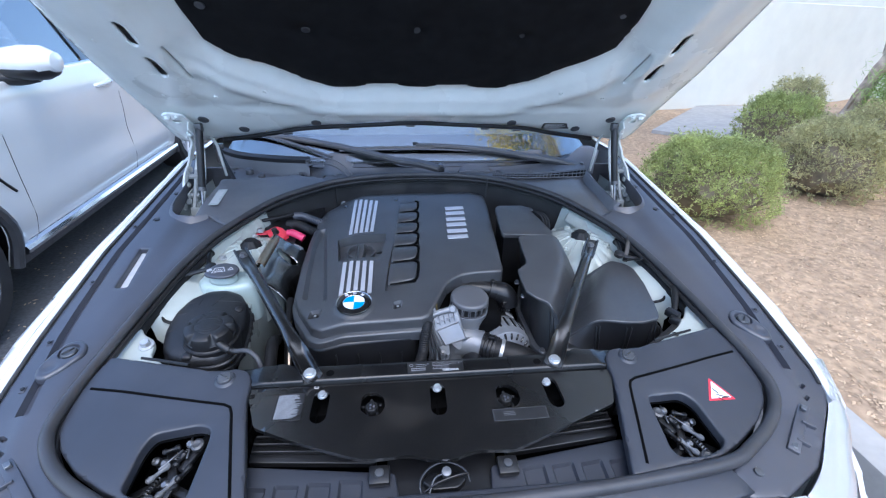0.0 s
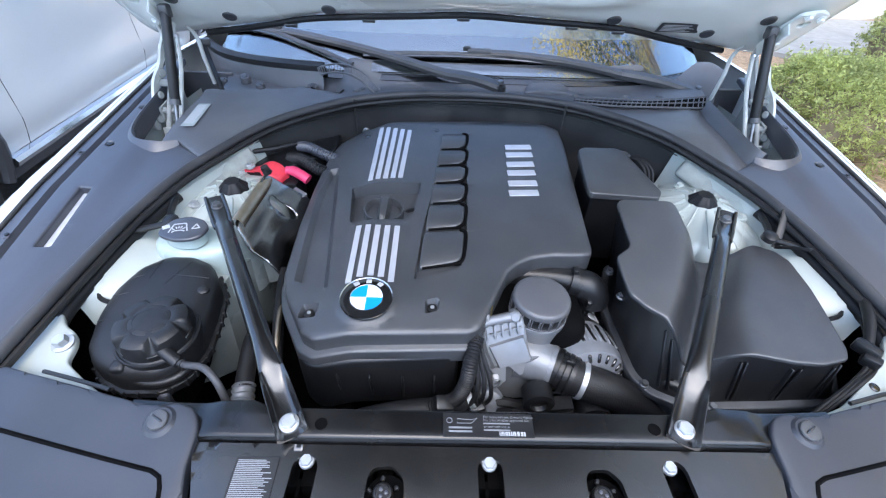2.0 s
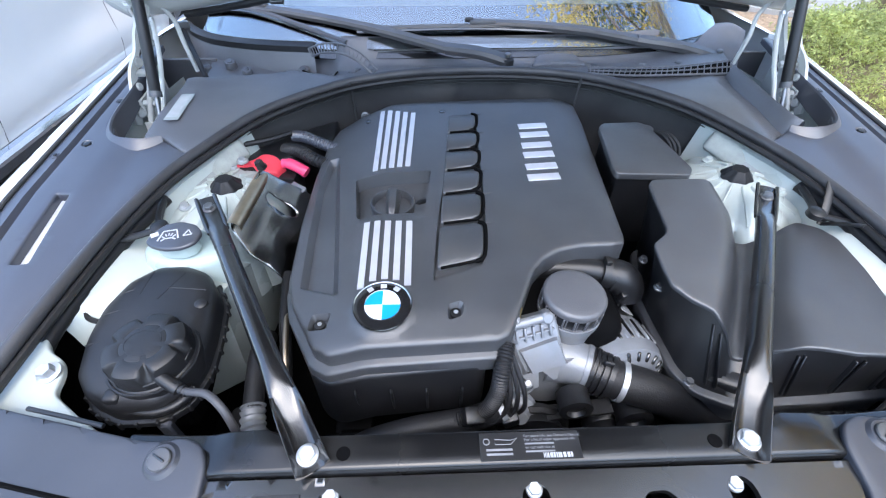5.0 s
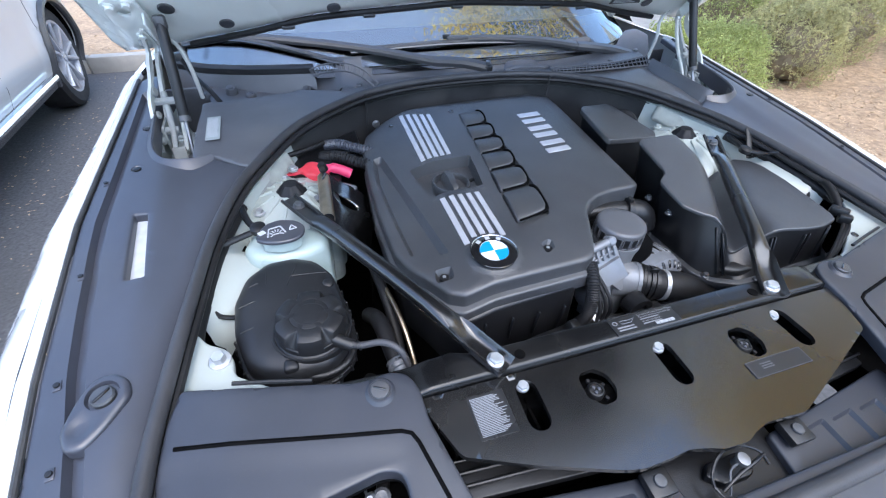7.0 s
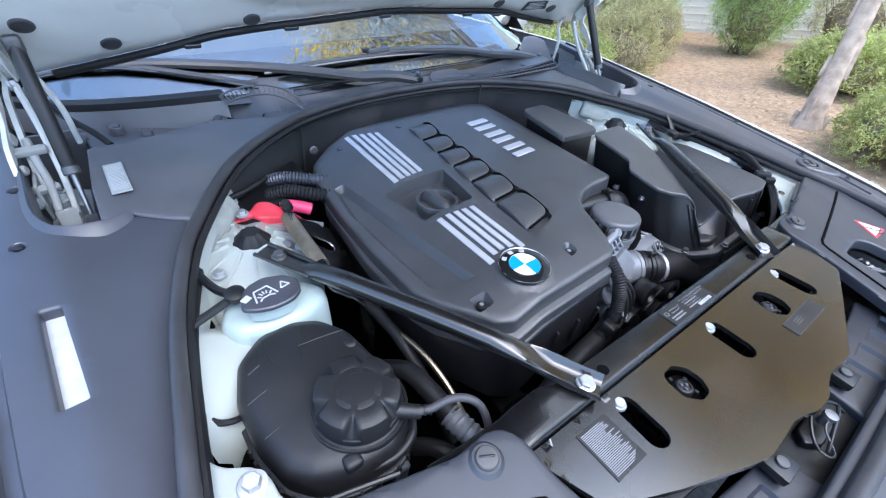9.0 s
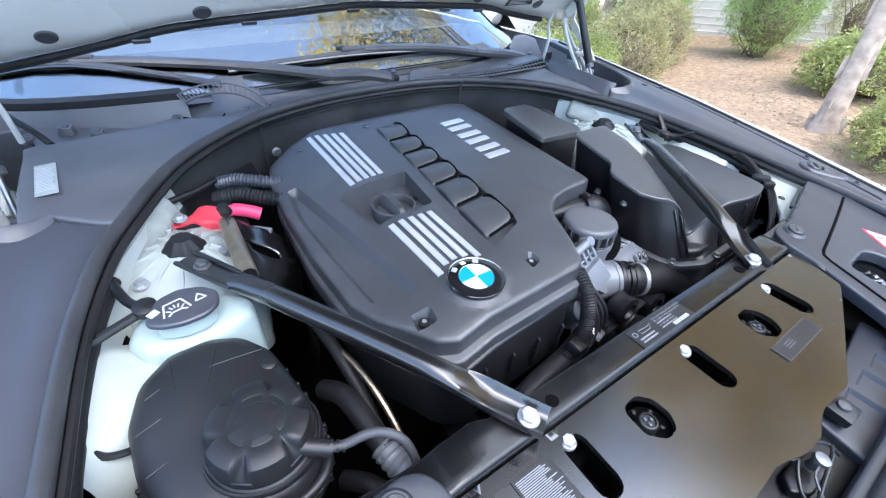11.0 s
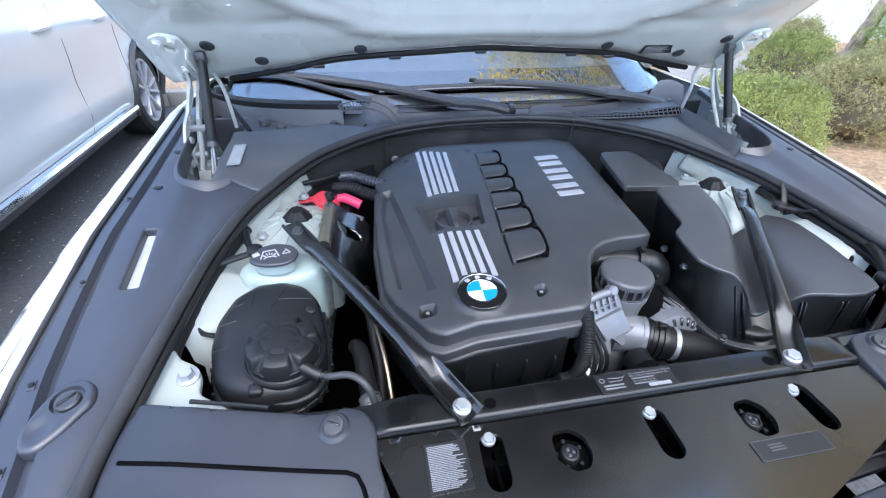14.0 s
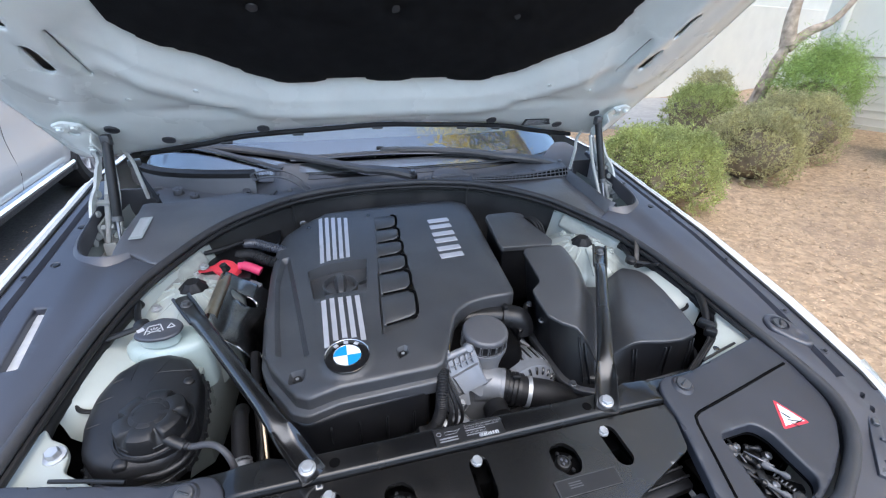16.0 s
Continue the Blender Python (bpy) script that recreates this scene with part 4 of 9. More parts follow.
def slat_arm(pts, wide, high, bm=None):
    """A flat bent arm with a crowned back along points."""
    p = smooth_line(pts, 5)
    rings = []
    for k, c in enumerate(p):
        s_ = k / (len(p) - 1)
        d_ = (p[min(k + 1, len(p) - 1)] - p[max(k - 1, 0)]).normalized()
        across = d_.cross(Vector((0, -0.3, 1))).normalized()
        w_, h_ = np.interp(s_, [0, 1], wide), np.interp(s_, [0, 1], high)
        up_ = across.cross(d_).normalized()
        if up_.z < 0:
            up_ = -up_
        rings.append([c + across * w_ * a_ + up_ * h_ * b_ for a_, b_ in ((-1, -0.7), (-0.95, 0.2), (-0.55, 0.8), (0.55, 0.8), (0.95, 0.2), (1, -0.7))])
    return loft(rings, bm=bm)


for piv, knee, con, inner_end, tip in (((0.092, 0.898, 0.874), (-0.059, 0.950, 0.902), (-0.600, 0.108, 0.010), (-0.322, 0.014), (-0.775, 0.066)),
                                       ((0.684, 0.985, 0.850), (0.455, 1.000, 0.904), (0.030, 0.062, 0.012), (0.330, 0.040), (-0.296, 0.052))):
    wiper = thing("wiper", piv, "black windshield wiper resting on the cowl", "wiper", "wipers")
    pv, el, tp = Vector(piv) + Vector((0, 0, 0.012)), Vector(knee), on_glass(*con)
    part("arm_base", slat_arm([pv, pv.lerp(el, 0.45) + Vector((0, 0, 0.006)), el], (0.019, 0.017), (0.012, 0.012)), WIPER, wiper)
    part("arm", slat_arm([el, el.lerp(tp, 0.35) + Vector((0, 0, 0.010)), el.lerp(tp, 0.75) + Vector((0, 0, 0.008)), tp], (0.016, 0.013), (0.010, 0.008)), WIPER, wiper)
    b0, b1 = on_glass(*tip, 0.008), on_glass(*inner_end, 0.008)
    bl = part("blade", slat_arm([b0, tp - Vector((0, 0.008, 0.004)), b1], (0.008, 0.008), (0.005, 0.005)), WIPER, wiper)
    part("rubber_lip", tube(smooth_line([b0 - Vector((0, 0.006, 0.006)), tp - Vector((0, 0.014, 0.010)), b1 - Vector((0, 0.006, 0.006))], 6), 0.005, 8), EMBBLACK, bl, "black rubber lip of the blade")
    part("blade_joint", rounded_box((0.070, 0.024, 0.018), Matrix.Translation(tp + Vector((0.01, 0, 0.001))) @ pose(0, 0, 0, 0, 0, math.degrees(math.atan2(tp.y - el.y, tp.x - el.x)) + 180), 0.005, 2), WIPER, wiper)
    part("joint_clip", rounded_box((0.022, 0.012, 0.012), Matrix.Translation(tp + Vector((-0.026, 0.004, 0.008))) @ pose(0, 0, 0, 0, 0, -16), 0.003, 2), SATIN, wiper)
    part("pivot_cap", disc(piv, (0, -0.2, 1), 0.016, 0.018), RUBBER, wiper)
    part("nut", lathe([(0.008, 0.022), (0.008, 0.030), (0.005, 0.032)], face_to(piv, (0, -0.2, 1)), 6), DULL, wiper)

# ---- raised bonnet ----
HC, HS = math.cos(radians(40.2)), math.sin(radians(40.2))


def hood_at(q):
    """World places from x, the way v up the bonnet from its rear, and h towards the outer skin."""
    x, v, h = q[:, 0], q[:, 1], q[:, 2]
    return np.column_stack([x, 0.86 - HC * v + HS * h, 1.055 + HS * v + HC * h])


def hood_p(x, v, h=0.0):
    return Vector(hood_at(np.array([[x, v, h]]))[0])


HOOD_N = Vector((0, -HS, -HC))
HOOD_HALF = [(0, 0.0), (0.15, -0.012), (0.38, -0.035), (0.50, -0.070), (0.60, -0.098), (0.69, -0.120), (0.79, -0.145), (0.845, -0.15), (0.856, -0.10), (0.853, 0.05), (0.858, 0.30), (0.84, 0.60), (0.80, 0.85), (0.70, 1.03), (0.45, 1.13), (0.2, 1.16), (0, 1.165)]
PAD_HALF = [(0, 0.190), (0.058, 0.190), (0.060, 0.203), (0.155, 0.203), (0.157, 0.189), (0.278, 0.185), (0.281, 0.200), (0.34, 0.226), (0.42, 0.287), (0.48, 0.318), (0.512, 0.345), (0.545, 0.385), (0.553, 0.48), (0.55, 0.60), (0.53, 0.78), (0.46, 0.93), (0.3, 1.0), (0, 1.02)]
pad_o = outline(mirrored(PAD_HALF), 0.04)
PAD_SOFT = [(0, 0.198), (0.15, 0.198), (0.26, 0.196), (0.34, 0.228), (0.42, 0.285), (0.48, 0.322), (0.515, 0.36)] + PAD_HALF[11:]
pad_soft = outline(mirrored(PAD_SOFT), 0.02, 0.05)
hood_o = outline(mirrored(HOOD_HALF), 0.035)


def hood_relief(q):
    x, v = np.abs(q[:, 0]), q[:, 1]
    d = np.where(inside(pad_soft, q[:, :2]), 0, gap(pad_soft, q[:, :2]))
    edge = gap(hood_o, q[:, :2])
    h = np.interp(d, [0, 0.012, 0.066, 0.078, 0.104, 0.118, 0.15], [0.034, 0.030, 0.004, 0.003, -0.009, -0.009, 0.0])   # steps round the pad
    rail = np.clip(1 - np.abs(x - 0.70) / 0.10, 0, 1) * np.clip((v - 0.12) / 0.15, 0, 1)
    h -= 0.016 * np.clip(rail * 2.2, 0, 1)                                         # side rail
    h += 0.013 * np.clip(1 - np.hypot((x - 0.60) / 0.05, (v - 0.29) / 0.12), 0, 1) ** 0.6
    h += 0.010 * np.clip(1 - np.hypot((x - 0.44) / 0.14, (v - 0.115) / 0.03), 0, 1) ** 0.7
    h -= 0.006 * np.clip(1 - np.hypot((x - 0.62) / 0.10, (v - 0.03) / 0.09), 0, 1) ** 0.5
    h += 0.018 * np.clip(1 - edge / 0.05, 0, 1) ** 1.5        # hem falls away to the outer skin
    return h


def hood_inner(q):
    q = q.copy()
    q[:, 2] = hood_relief(q) - q[:, 2]
    return hood_at(q)


hood = part("bonnet", sheet(lambda q: hood_at(q + (0, 0, 0.052)) + np.column_stack([0 * q[:, 0], 0 * q[:, 0], 0.03 * (1 - (q[:, 0] / 0.86) ** 2)]), hood_o, 0.012, step=0.06, r=0.006), WHITE, car, "raised white bonnet")
slots = [capsule(s * 0.678, v, length, 0.020, s * 2) for s in (-1, 1) for v, length in ((0.330, 0.085), (0.455, 0.08))] + [capsule(s * 0.628, 0.33, 0.14, 0.004, s * -2) for s in (-1, 1)]
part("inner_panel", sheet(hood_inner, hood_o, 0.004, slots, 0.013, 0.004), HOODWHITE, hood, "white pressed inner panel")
rim = np.array(outline(mirrored(HOOD_HALF), 0.035))
edge_in = hood_inner(np.column_stack([rim, np.zeros(len(rim))]))
edge_out = hood_at(np.column_stack([rim, np.full(len(rim), 0.046)]))
bm = bmesh.new()
a, b = [bm.verts.new(p) for p in edge_in], [bm.verts.new(p) for p in edge_out]
for k in range(len(a)):
    j = (k + 1) % len(a)
    bm.faces.new((a[k], a[j], b[j], b[k]))
part("hem", bm, WHITE, hood)


def pad_at(q):
    q = q.copy()
    x, v = q[:, 0], q[:, 1]
    q[:, 2] = 0.024 - q[:, 2] - 0.012 * np.clip(gap(pad_o, q[:, :2]) / 0.05, 0, 1) + 0.004 * np.sin(x * 21) * np.sin(v * 17)
    for cx, cv in ((-0.283, 0.43), (-0.01, 0.437), (0.262, 0.425), (-0.5, 0.50), (0.5, 0.5), (-0.30, 0.75), (0.0, 0.78), (0.3, 0.75)):
        q[:, 2] += 0.016 * np.exp(-(((x - cx) / 0.022) ** 2 + ((v - cv) / 0.022) ** 2))
    for cx, cv in ((-0.15, 0.40), (0.13, 0.41)):
        q[:, 2] += 0.006 * np.exp(-(((x - cx) / 0.05) ** 2 + ((v - cv) / 0.02) ** 2))
    return hood_at(q)


part("insulation_mat", sheet(pad_at, pad_o, 0.012, step=0.018, r=0.008), FELT, hood, "black felt sound insulation mat")
for cx, cv in ((-0.283, 0.43), (-0.01, 0.437), (0.262, 0.425), (-0.5, 0.50), (0.5, 0.5)):
    part("mat_clip", disc(hood_p(cx, cv, 0.026), HOOD_N, 0.011, 0.004), PLASTIC, hood)
bm = bmesh.new()
for s in (-1, 1):
    for v, length in ((0.330, 0.10), (0.455, 0.095)):
        p = hood_p(s * 0.678, v, 0.025)
        rounded_box((0.03, length, 0.006), face_to(p, HOOD_N), 0.002, 1, bm)
part("slot_backing", bm, DEEP, hood)
for s in (-1, 1):
    for x, v in ((0.338, 0.018), (0.690, 0.045), (0.585, -0.018)):
        h = float(hood_relief(np.array([[s * x, v, 0.0]]))[0])
        part("rubber_plug", disc(hood_p(s * x, v, h + 0.001), HOOD_N, 0.0165, 0.005), PLASTIC, hood)
    for x, v in ((0.73, 0.20), (0.60, 0.17), (0.55, 0.60), (0.77, 0.42), (0.45, 0.20)):
        h = float(hood_relief(np.array([[s * x, v, 0.0]]))[0])
        part("weld_nut", disc(hood_p(s * x, v, h + 0.001), HOOD_N, 0.006, 0.003, 10), HOODWHITE, hood)
m = face_to(hood_p(0.508, -0.002, float(hood_relief(np.array([[0.508, 0.0, 0.0]]))[0]) - 0.002), HOOD_N)
lab = part("label", rounded_box((0.105, 0.038, 0.0015), m, 0.0005, 1), LABELBLACK, hood, "black label with small light print")
part("print", bars(m @ pose(0, 0, 0.001), 0.10, 0.034, 5, 7, 0.4), GREYPRINT, lab)
# black rubber strip along the rear edge, with clips
line = smooth_line([hood_p(x, v + 0.004, 0.006) for x, v in [(-q, w) for q, w in HOOD_HALF[1:6][::-1]] + HOOD_HALF[:6]], 5)
part("edge_seal", tube(line, 0.0075, 8), RUBBER, hood, "black rubber edge strip")
for x in (-0.45, -0.25, -0.02, 0.25, 0.37):
    v = float(np.interp(abs(x), [p[0] for p in HOOD_HALF[:8]], [p[1] for p in HOOD_HALF[:8]]))
    part("edge_clip", rounded_box((0.032, 0.012, 0.016), face_to(hood_p(x, v, 0.004), HOOD_N), 0.003, 2), PLASTIC, hood)

for s in (-1, 1):
    # gas strut
    gas = thing("gas_strut", (s * 0.715, 0.703, 0.81), "black gas strut with a bright rod holding the bonnet up", "gas strut", "gas struts")
    a, b = Vector((s * 0.712, 0.703, 0.79)), Vector((s * 0.711, 0.825, 1.055))
    c = a.lerp(b, 0.30)
    part("rod", tube([a, c.lerp(b, 0.1)], 0.0042, 10), DULL, gas, "dull steel rod")
    part("cylinder", tube([c, c.lerp(b, 0.03), c.lerp(b, 0.97), b], lambda t: 0.0085 if t < 0.02 else 0.0115, 14), SATIN, gas)
    part("collar", tube([c.lerp(b, -0.01), c.lerp(b, 0.05)], 0.0128, 14), PLASTIC, gas)
    part("end_socket", rounded_box((0.024, 0.024, 0.03), Matrix.Translation(b), 0.006, 2), PLASTIC, gas)
    part("foot_socket", rounded_box((0.022, 0.022, 0.03), Matrix.Translation(a), 0.006, 2), PLASTIC, gas)
    # hinge: pressed white arms with a pivot
    hinge = thing("hinge_assembly", (s * 0.76, 0.86, 0.80), "white painted steel bonnet hinge with pressed arms", "hinge", "bonnet hinges")
    low = smooth_line([(s * 0.765, 0.80, 0.775), (s * 0.768, 0.83, 0.86), (s * 0.765, 0.90, 0.955), (s * 0.755, 0.905, 1.00), (s * 0.76, 0.86, 1.045)], 5)
    bm = bmesh.new()
    rings = []
    for k, p in enumerate(low):
        d = (low[min(k + 1, len(low) - 1)] - low[max(k - 1, 0)]).normalized()
        w = Vector((0, d.z, -d.y)) * (0.012 - 0.004 * math.sin(k / len(low) * math.pi))
        t = Vector((0.004, 0, 0))
        rings.append([p + w + t, p + w - t, p - w - t, p - w + t])
    loft(rings, bm=bm)
    part("lower_arm", bm, HINGEWHITE, hinge)
    part("inner_arm", tube(smooth_line([(s * 0.735, 0.76, 0.79), (s * 0.733, 0.80, 0.85), (s * 0.738, 0.86, 0.92), (s * 0.745, 0.90, 0.985)], 5), 0.0055, 8), HINGEWHITE, hinge)
    part("foot_plate", rounded_box((0.060, 0.16, 0.006), pose(s * 0.745, 0.80, 0.775, 8, s * -14, 0), 0.002, 1), HINGEGREY, hinge)
    part("upright_plate", rounded_box((0.006, 0.12, 0.085), pose(s * 0.772, 0.83, 0.815, 8), 0.002, 1), HINGEGREY, hinge)
    for y_, z_ in ((0.755, 0.776), (0.85, 0.790)):
        hex_bolt((s * 0.745, y_, z_), (0, -0.2, 1), 0.009, 0.010, 1.4, HOODWHITE, hinge)
    part("side_tab", rounded_box((0.03, 0.006, 0.045), pose(s * 0.745, 0.73, 0.79, -10), 0.002, 1), HINGEGREY, hinge)
    part("second_arm", tube(smooth_line([(s * 0.70, 0.93, 0.86), (s * 0.70, 0.915, 0.93), (s * 0.715, 0.935, 0.98), (s * 0.735, 0.90, 1.04)], 5), 0.0052, 8), HINGEWHITE, hinge)
    q = [(0.74, -0.06), (0.795, -0.07), (0.805, 0.02), (0.80, 0.085), (0.77, 0.10), (0.735, 0.085), (0.73, 0.02)]
    part("hood_plate", sheet(lambda z: hood_at(z * (1, 1, -1) + (0, 0, -0.014)), outline([(s * x, v) for x, v in q], 0.02, 0.01), 0.005, [circle(s * 0.768, 0.05, 0.012, 14)], 0.02, 0.002), HOODWHITE, hinge)
    part("flange", rounded_box((0.005, 0.10, 0.03), face_to(hood_p(s * 0.735, 0.0, -0.025), HOOD_N), 0.002, 1), HOODWHITE, hinge)
    for x, v in ((0.785, 0.075), (0.752, 0.082), (0.768, -0.03)):
        hex_bolt(hood_p(s * x, v, -0.014), HOOD_N, 0.008, 0.009, 1.3, HOODWHITE, hinge)
    hex_bolt((s * 0.752, 0.90, 0.985), (-s, 0, 0), 0.008, 0.010, 1.4, ZINC, hinge, "pivot_bolt")
    arm = smooth_line([(s * 0.785, 0.745, 0.800), (s * 0.786, 0.79, 0.875), (s * 0.780, 0.845, 0.930), (s * 0.772, 0.885, 0.985), (s * 0.768, 0.875, 1.035)], 5)
    rings = []
    for k, p in enumerate(arm):
        d = (arm[min(k + 1, len(arm) - 1)] - arm[max(k - 1, 0)]).normalized()
        w = Vector((0, d.z, -d.y)) * (0.0095 + 0.003 * math.sin(k * 1.1))
        t = Vector((0.0035, 0, 0))
        rings.append([p + w + t, p + w - t, p - w - t, p - w + t])
    part("outer_arm", loft(rings), HINGEWHITE, hinge)
    for y_, z_, r_ in ((0.765, 0.820, 0.011), (0.800, 0.868, 0.009), (0.835, 0.912, 0.012), (0.880, 0.962, 0.010), (0.895, 1.005, 0.009)):
        part("rivet", lathe([(r_, 0.0), (r_, 0.005), (r_ * 0.7, 0.008), (r_ * 0.2, 0.008)], face_to((s * 0.781, y_, z_), (-s, -0.25, 0.2)), 16), HINGEGREY, hinge)
    part("spring_stop", tube(smooth_line([(s * 0.755, 0.745, 0.80), (s * 0.752, 0.775, 0.845), (s * 0.758, 0.81, 0.872), (s * 0.762, 0.845, 0.905)], 5), 0.0065, 10), HINGEGREY, hinge)
    part("cross_link", rounded_box((0.050, 0.016, 0.012), pose(s * 0.762, 0.822, 0.892, 20, 0, 0), 0.003, 2), HINGEGREY, hinge)
    part("cross_link", rounded_box((0.040, 0.014, 0.012), pose(s * 0.760, 0.776, 0.838, 30, 0, 0), 0.003, 2), HINGEGREY, hinge)
    part("bracket", rounded_box((0.05, 0.05, 0.006), pose(s * 0.745, 0.80, 0.80, 15, 0, 10), 0.002, 1), HINGEGREY, hinge)
    hex_bolt((s * 0.75, 0.80, 0.804), (0, -0.2, 1), 0.008, 0.008, 1.3, HOODWHITE, hinge)
cable = thing("washer_hose", (-0.655, 0.86, 0.86), "thin black washer hose and wiring at the hinge", "hose")
part("hose", tube(smooth_line([(-0.650, 0.862, 0.866), (-0.668, 0.890, 0.884), (-0.700, 0.945, 0.902), (-0.718, 0.975, 0.916), (-0.735, 1.003, 0.945)], 6), 0.0062, 8), RUBBER, cable)
part("clip", rounded_box((0.035, 0.02, 0.02), pose(-0.735, 1.004, 0.948, 0, 0, 20), 0.004, 2), PLASTIC, cable)

# ---- engine block and cover ----


def cover_z(x, y):
    return 0.777 + 0.095 * (y - 0.187) - 0.25 * np.clip(-0.2 - x, 0, 1) - 0.10 * np.clip(0.18 - y, 0, 1) - 0.30 * np.clip(y - 0.765, 0, 1) - 0.2 * np.clip(x - 0.19, 0, 1)


def cz(x, y):
    return float(cover_z(np.array([x]), np.array([y]))[0])


COVER_N = Vector((0, -0.095, 1)).normalized()
engine = thing("engine", (0, 0.4, 0.3), "black oily engine block deep in the bay", "engine")
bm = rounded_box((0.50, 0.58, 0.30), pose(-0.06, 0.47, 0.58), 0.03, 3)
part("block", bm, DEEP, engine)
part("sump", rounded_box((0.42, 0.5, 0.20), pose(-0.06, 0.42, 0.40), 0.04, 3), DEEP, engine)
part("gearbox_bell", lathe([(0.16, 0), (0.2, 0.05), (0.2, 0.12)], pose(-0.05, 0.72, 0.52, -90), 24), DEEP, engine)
# lower plastic front of the cover
o = outline([(-0.335, 0.24), (-0.285, 0.130), (-0.255, 0.108), (-0.04, 0.122), (-0.03, 0.15), (-0.03, 0.60), (-0.34, 0.60)], 0.02, 0.02)
# Darker plastic than the cover's: the shade below its edge is coloured in.
part("front_shroud", sheet(over(lambda x, y: cover_z(x, y) - 0.042), o, 0.10, step=0.04, r=0.008, back=False), SATIN, engine, "black plastic shroud under the cover")
for k in range(4):
    part("shroud_rib", rounded_box((0.004, 0.008, 0.07), pose(-0.22 + 0.05 * k, 0.112, 0.66, 10), 0.002, 1), SATIN, engine)
# pulley, belt and dim parts at the front of the engine
for x, z, r in ((0.04, 0.56, 0.055), (0.17, 0.55, 0.035), (-0.10, 0.52, 0.06), (0.10, 0.64, 0.025), (0.20, 0.60, 0.028)):
    part("pulley", lathe([(r, -0.015), (r, -0.006), (r * 0.93, 0), (r, 0.006), (r, 0.015), (r * 0.6, 0.017), (r * 0.5, 0.010), (r * 0.2, 0.012)], pose(x, 0.11, z, 90), 28), SATIN, engine)
for (x0, z0), (x1, z1) in (((-0.10, 0.580), (0.16, 0.628)), ((-0.10, 0.460), (0.17, 0.515))):
    part("belt_run", loft([[(x0, 0.098, z0), (x0, 0.122, z0), (x0, 0.122, z0 - 0.005), (x0, 0.098, z0 - 0.005)], [(x1, 0.098, z1), (x1, 0.122, z1), (x1, 0.122, z1 - 0.005), (x1, 0.098, z1 - 0.005)]]), RUBBER, engine, "ribbed black drive belt")
part("drive_belt", tube([(0.04 + 0.06 * math.cos(a) * 1.0, 0.112, 0.56 + 0.06 * math.sin(a)) for a in np.linspace(0, 2 * math.pi, 24)][:-1], 0.008, 6, True), RUBBER, engine)
rnd = random.Random(5)
for k in range(18):
    x, y, z = rnd.uniform(-0.36, 0.24), rnd.uniform(0.09, 0.14), rnd.uniform(0.44, 0.56)
    bm = rounded_box((rnd.uniform(0.02, 0.06), 0.03, rnd.uniform(0.015, 0.05)), pose(x, y, z, rnd.uniform(0, 40), rnd.uniform(-40, 40), 0), 0.004, 2)
    part("engine_bracket", bm, DEEP, engine)

cover = thing("engine_cover", (-0.06, 0.44, 0.74), "matte black plastic engine cover with silver stripes and a round emblem", "engine cover")
COVER = [(-0.252, 0.126), (-0.020, 0.134), (-0.004, 0.142), (0.010, 0.168), (0.036, 0.225), (0.048, 0.252), (0.068, 0.274), (0.095, 0.290), (0.132, 0.298), (0.190, 0.300), (0.207, 0.306), (0.212, 0.322), (0.224, 0.50), (0.238, 0.69), (0.238, 0.772), (0.222, 0.802), (0.190, 0.816), (0.012, 0.806), (-0.162, 0.776), (-0.262, 0.742), (-0.314, 0.704), (-0.332, 0.655), (-0.342, 0.53), (-0.344, 0.40), (-0.338, 0.27), (-0.322, 0.222), (-0.276, 0.142)]
cov_o = outline(COVER, 0.012, 0.006)
ribs_y = [0.715, 0.640, 0.572, 0.506, 0.436, 0.358, 0.262]
well = outline([(-0.238, 0.381), (-0.120, 0.385), (-0.106, 0.505), (-0.252, 0.497)], 0.012, 0.008)
side = outline([(-0.314, 0.249), (-0.248, 0.218), (-0.262, 0.33), (-0.276, 0.44), (-0.296, 0.590), (-0.318, 0.590), (-0.328, 0.50), (-0.322, 0.36)], 0.012, 0.006)
channel = outline([(-0.108, 0.232), (-0.030, 0.262), (-0.018, 0.30), (-0.012, 0.43), (-0.004, 0.70), (-0.062, 0.70), (-0.072, 0.60), (-0.082, 0.48), (-0.098, 0.36)], 0.012, 0.006)
screw_l = outline([(-0.288, 0.168), (-0.258, 0.166), (-0.254, 0.192), (-0.284, 0.196)], 0.008, 0.006)
screw_r = outline([(-0.088, 0.164), (-0.066, 0.172), (-0.064, 0.198), (-0.088, 0.190)], 0.008, 0.006)
seat = circle(-0.179, 0.187, 0.047, 36)
band = outline([(-0.2235, 0.240), (-0.134, 0.240), (-0.121, 0.375), (-0.237, 0.372)], 0.012, 0.004)
pockets = [(band, -0.0012, 0.004), (well, 0.055, 0.006), (side, 0.013, 0.010), (channel, 0.008, 0.003), (screw_l, 0.012, 0.006), (screw_r, 0.012, 0.006), (seat, -0.003, 0.004)]
body = part("body", sheet(over(cover_z), cov_o, 0.030, step=0.011, r=0.006, pockets=pockets), PLASTIC, cover)
# stepped skirt under the front edge
o2 = outline([(-0.256, 0.114), (-0.020, 0.124), (0.0, 0.14), (-0.02, 0.5), (-0.30, 0.62), (-0.340, 0.60), (-0.352, 0.40), (-0.346, 0.262), (-0.332, 0.216), (-0.284, 0.132)], 0.012, 0.008)
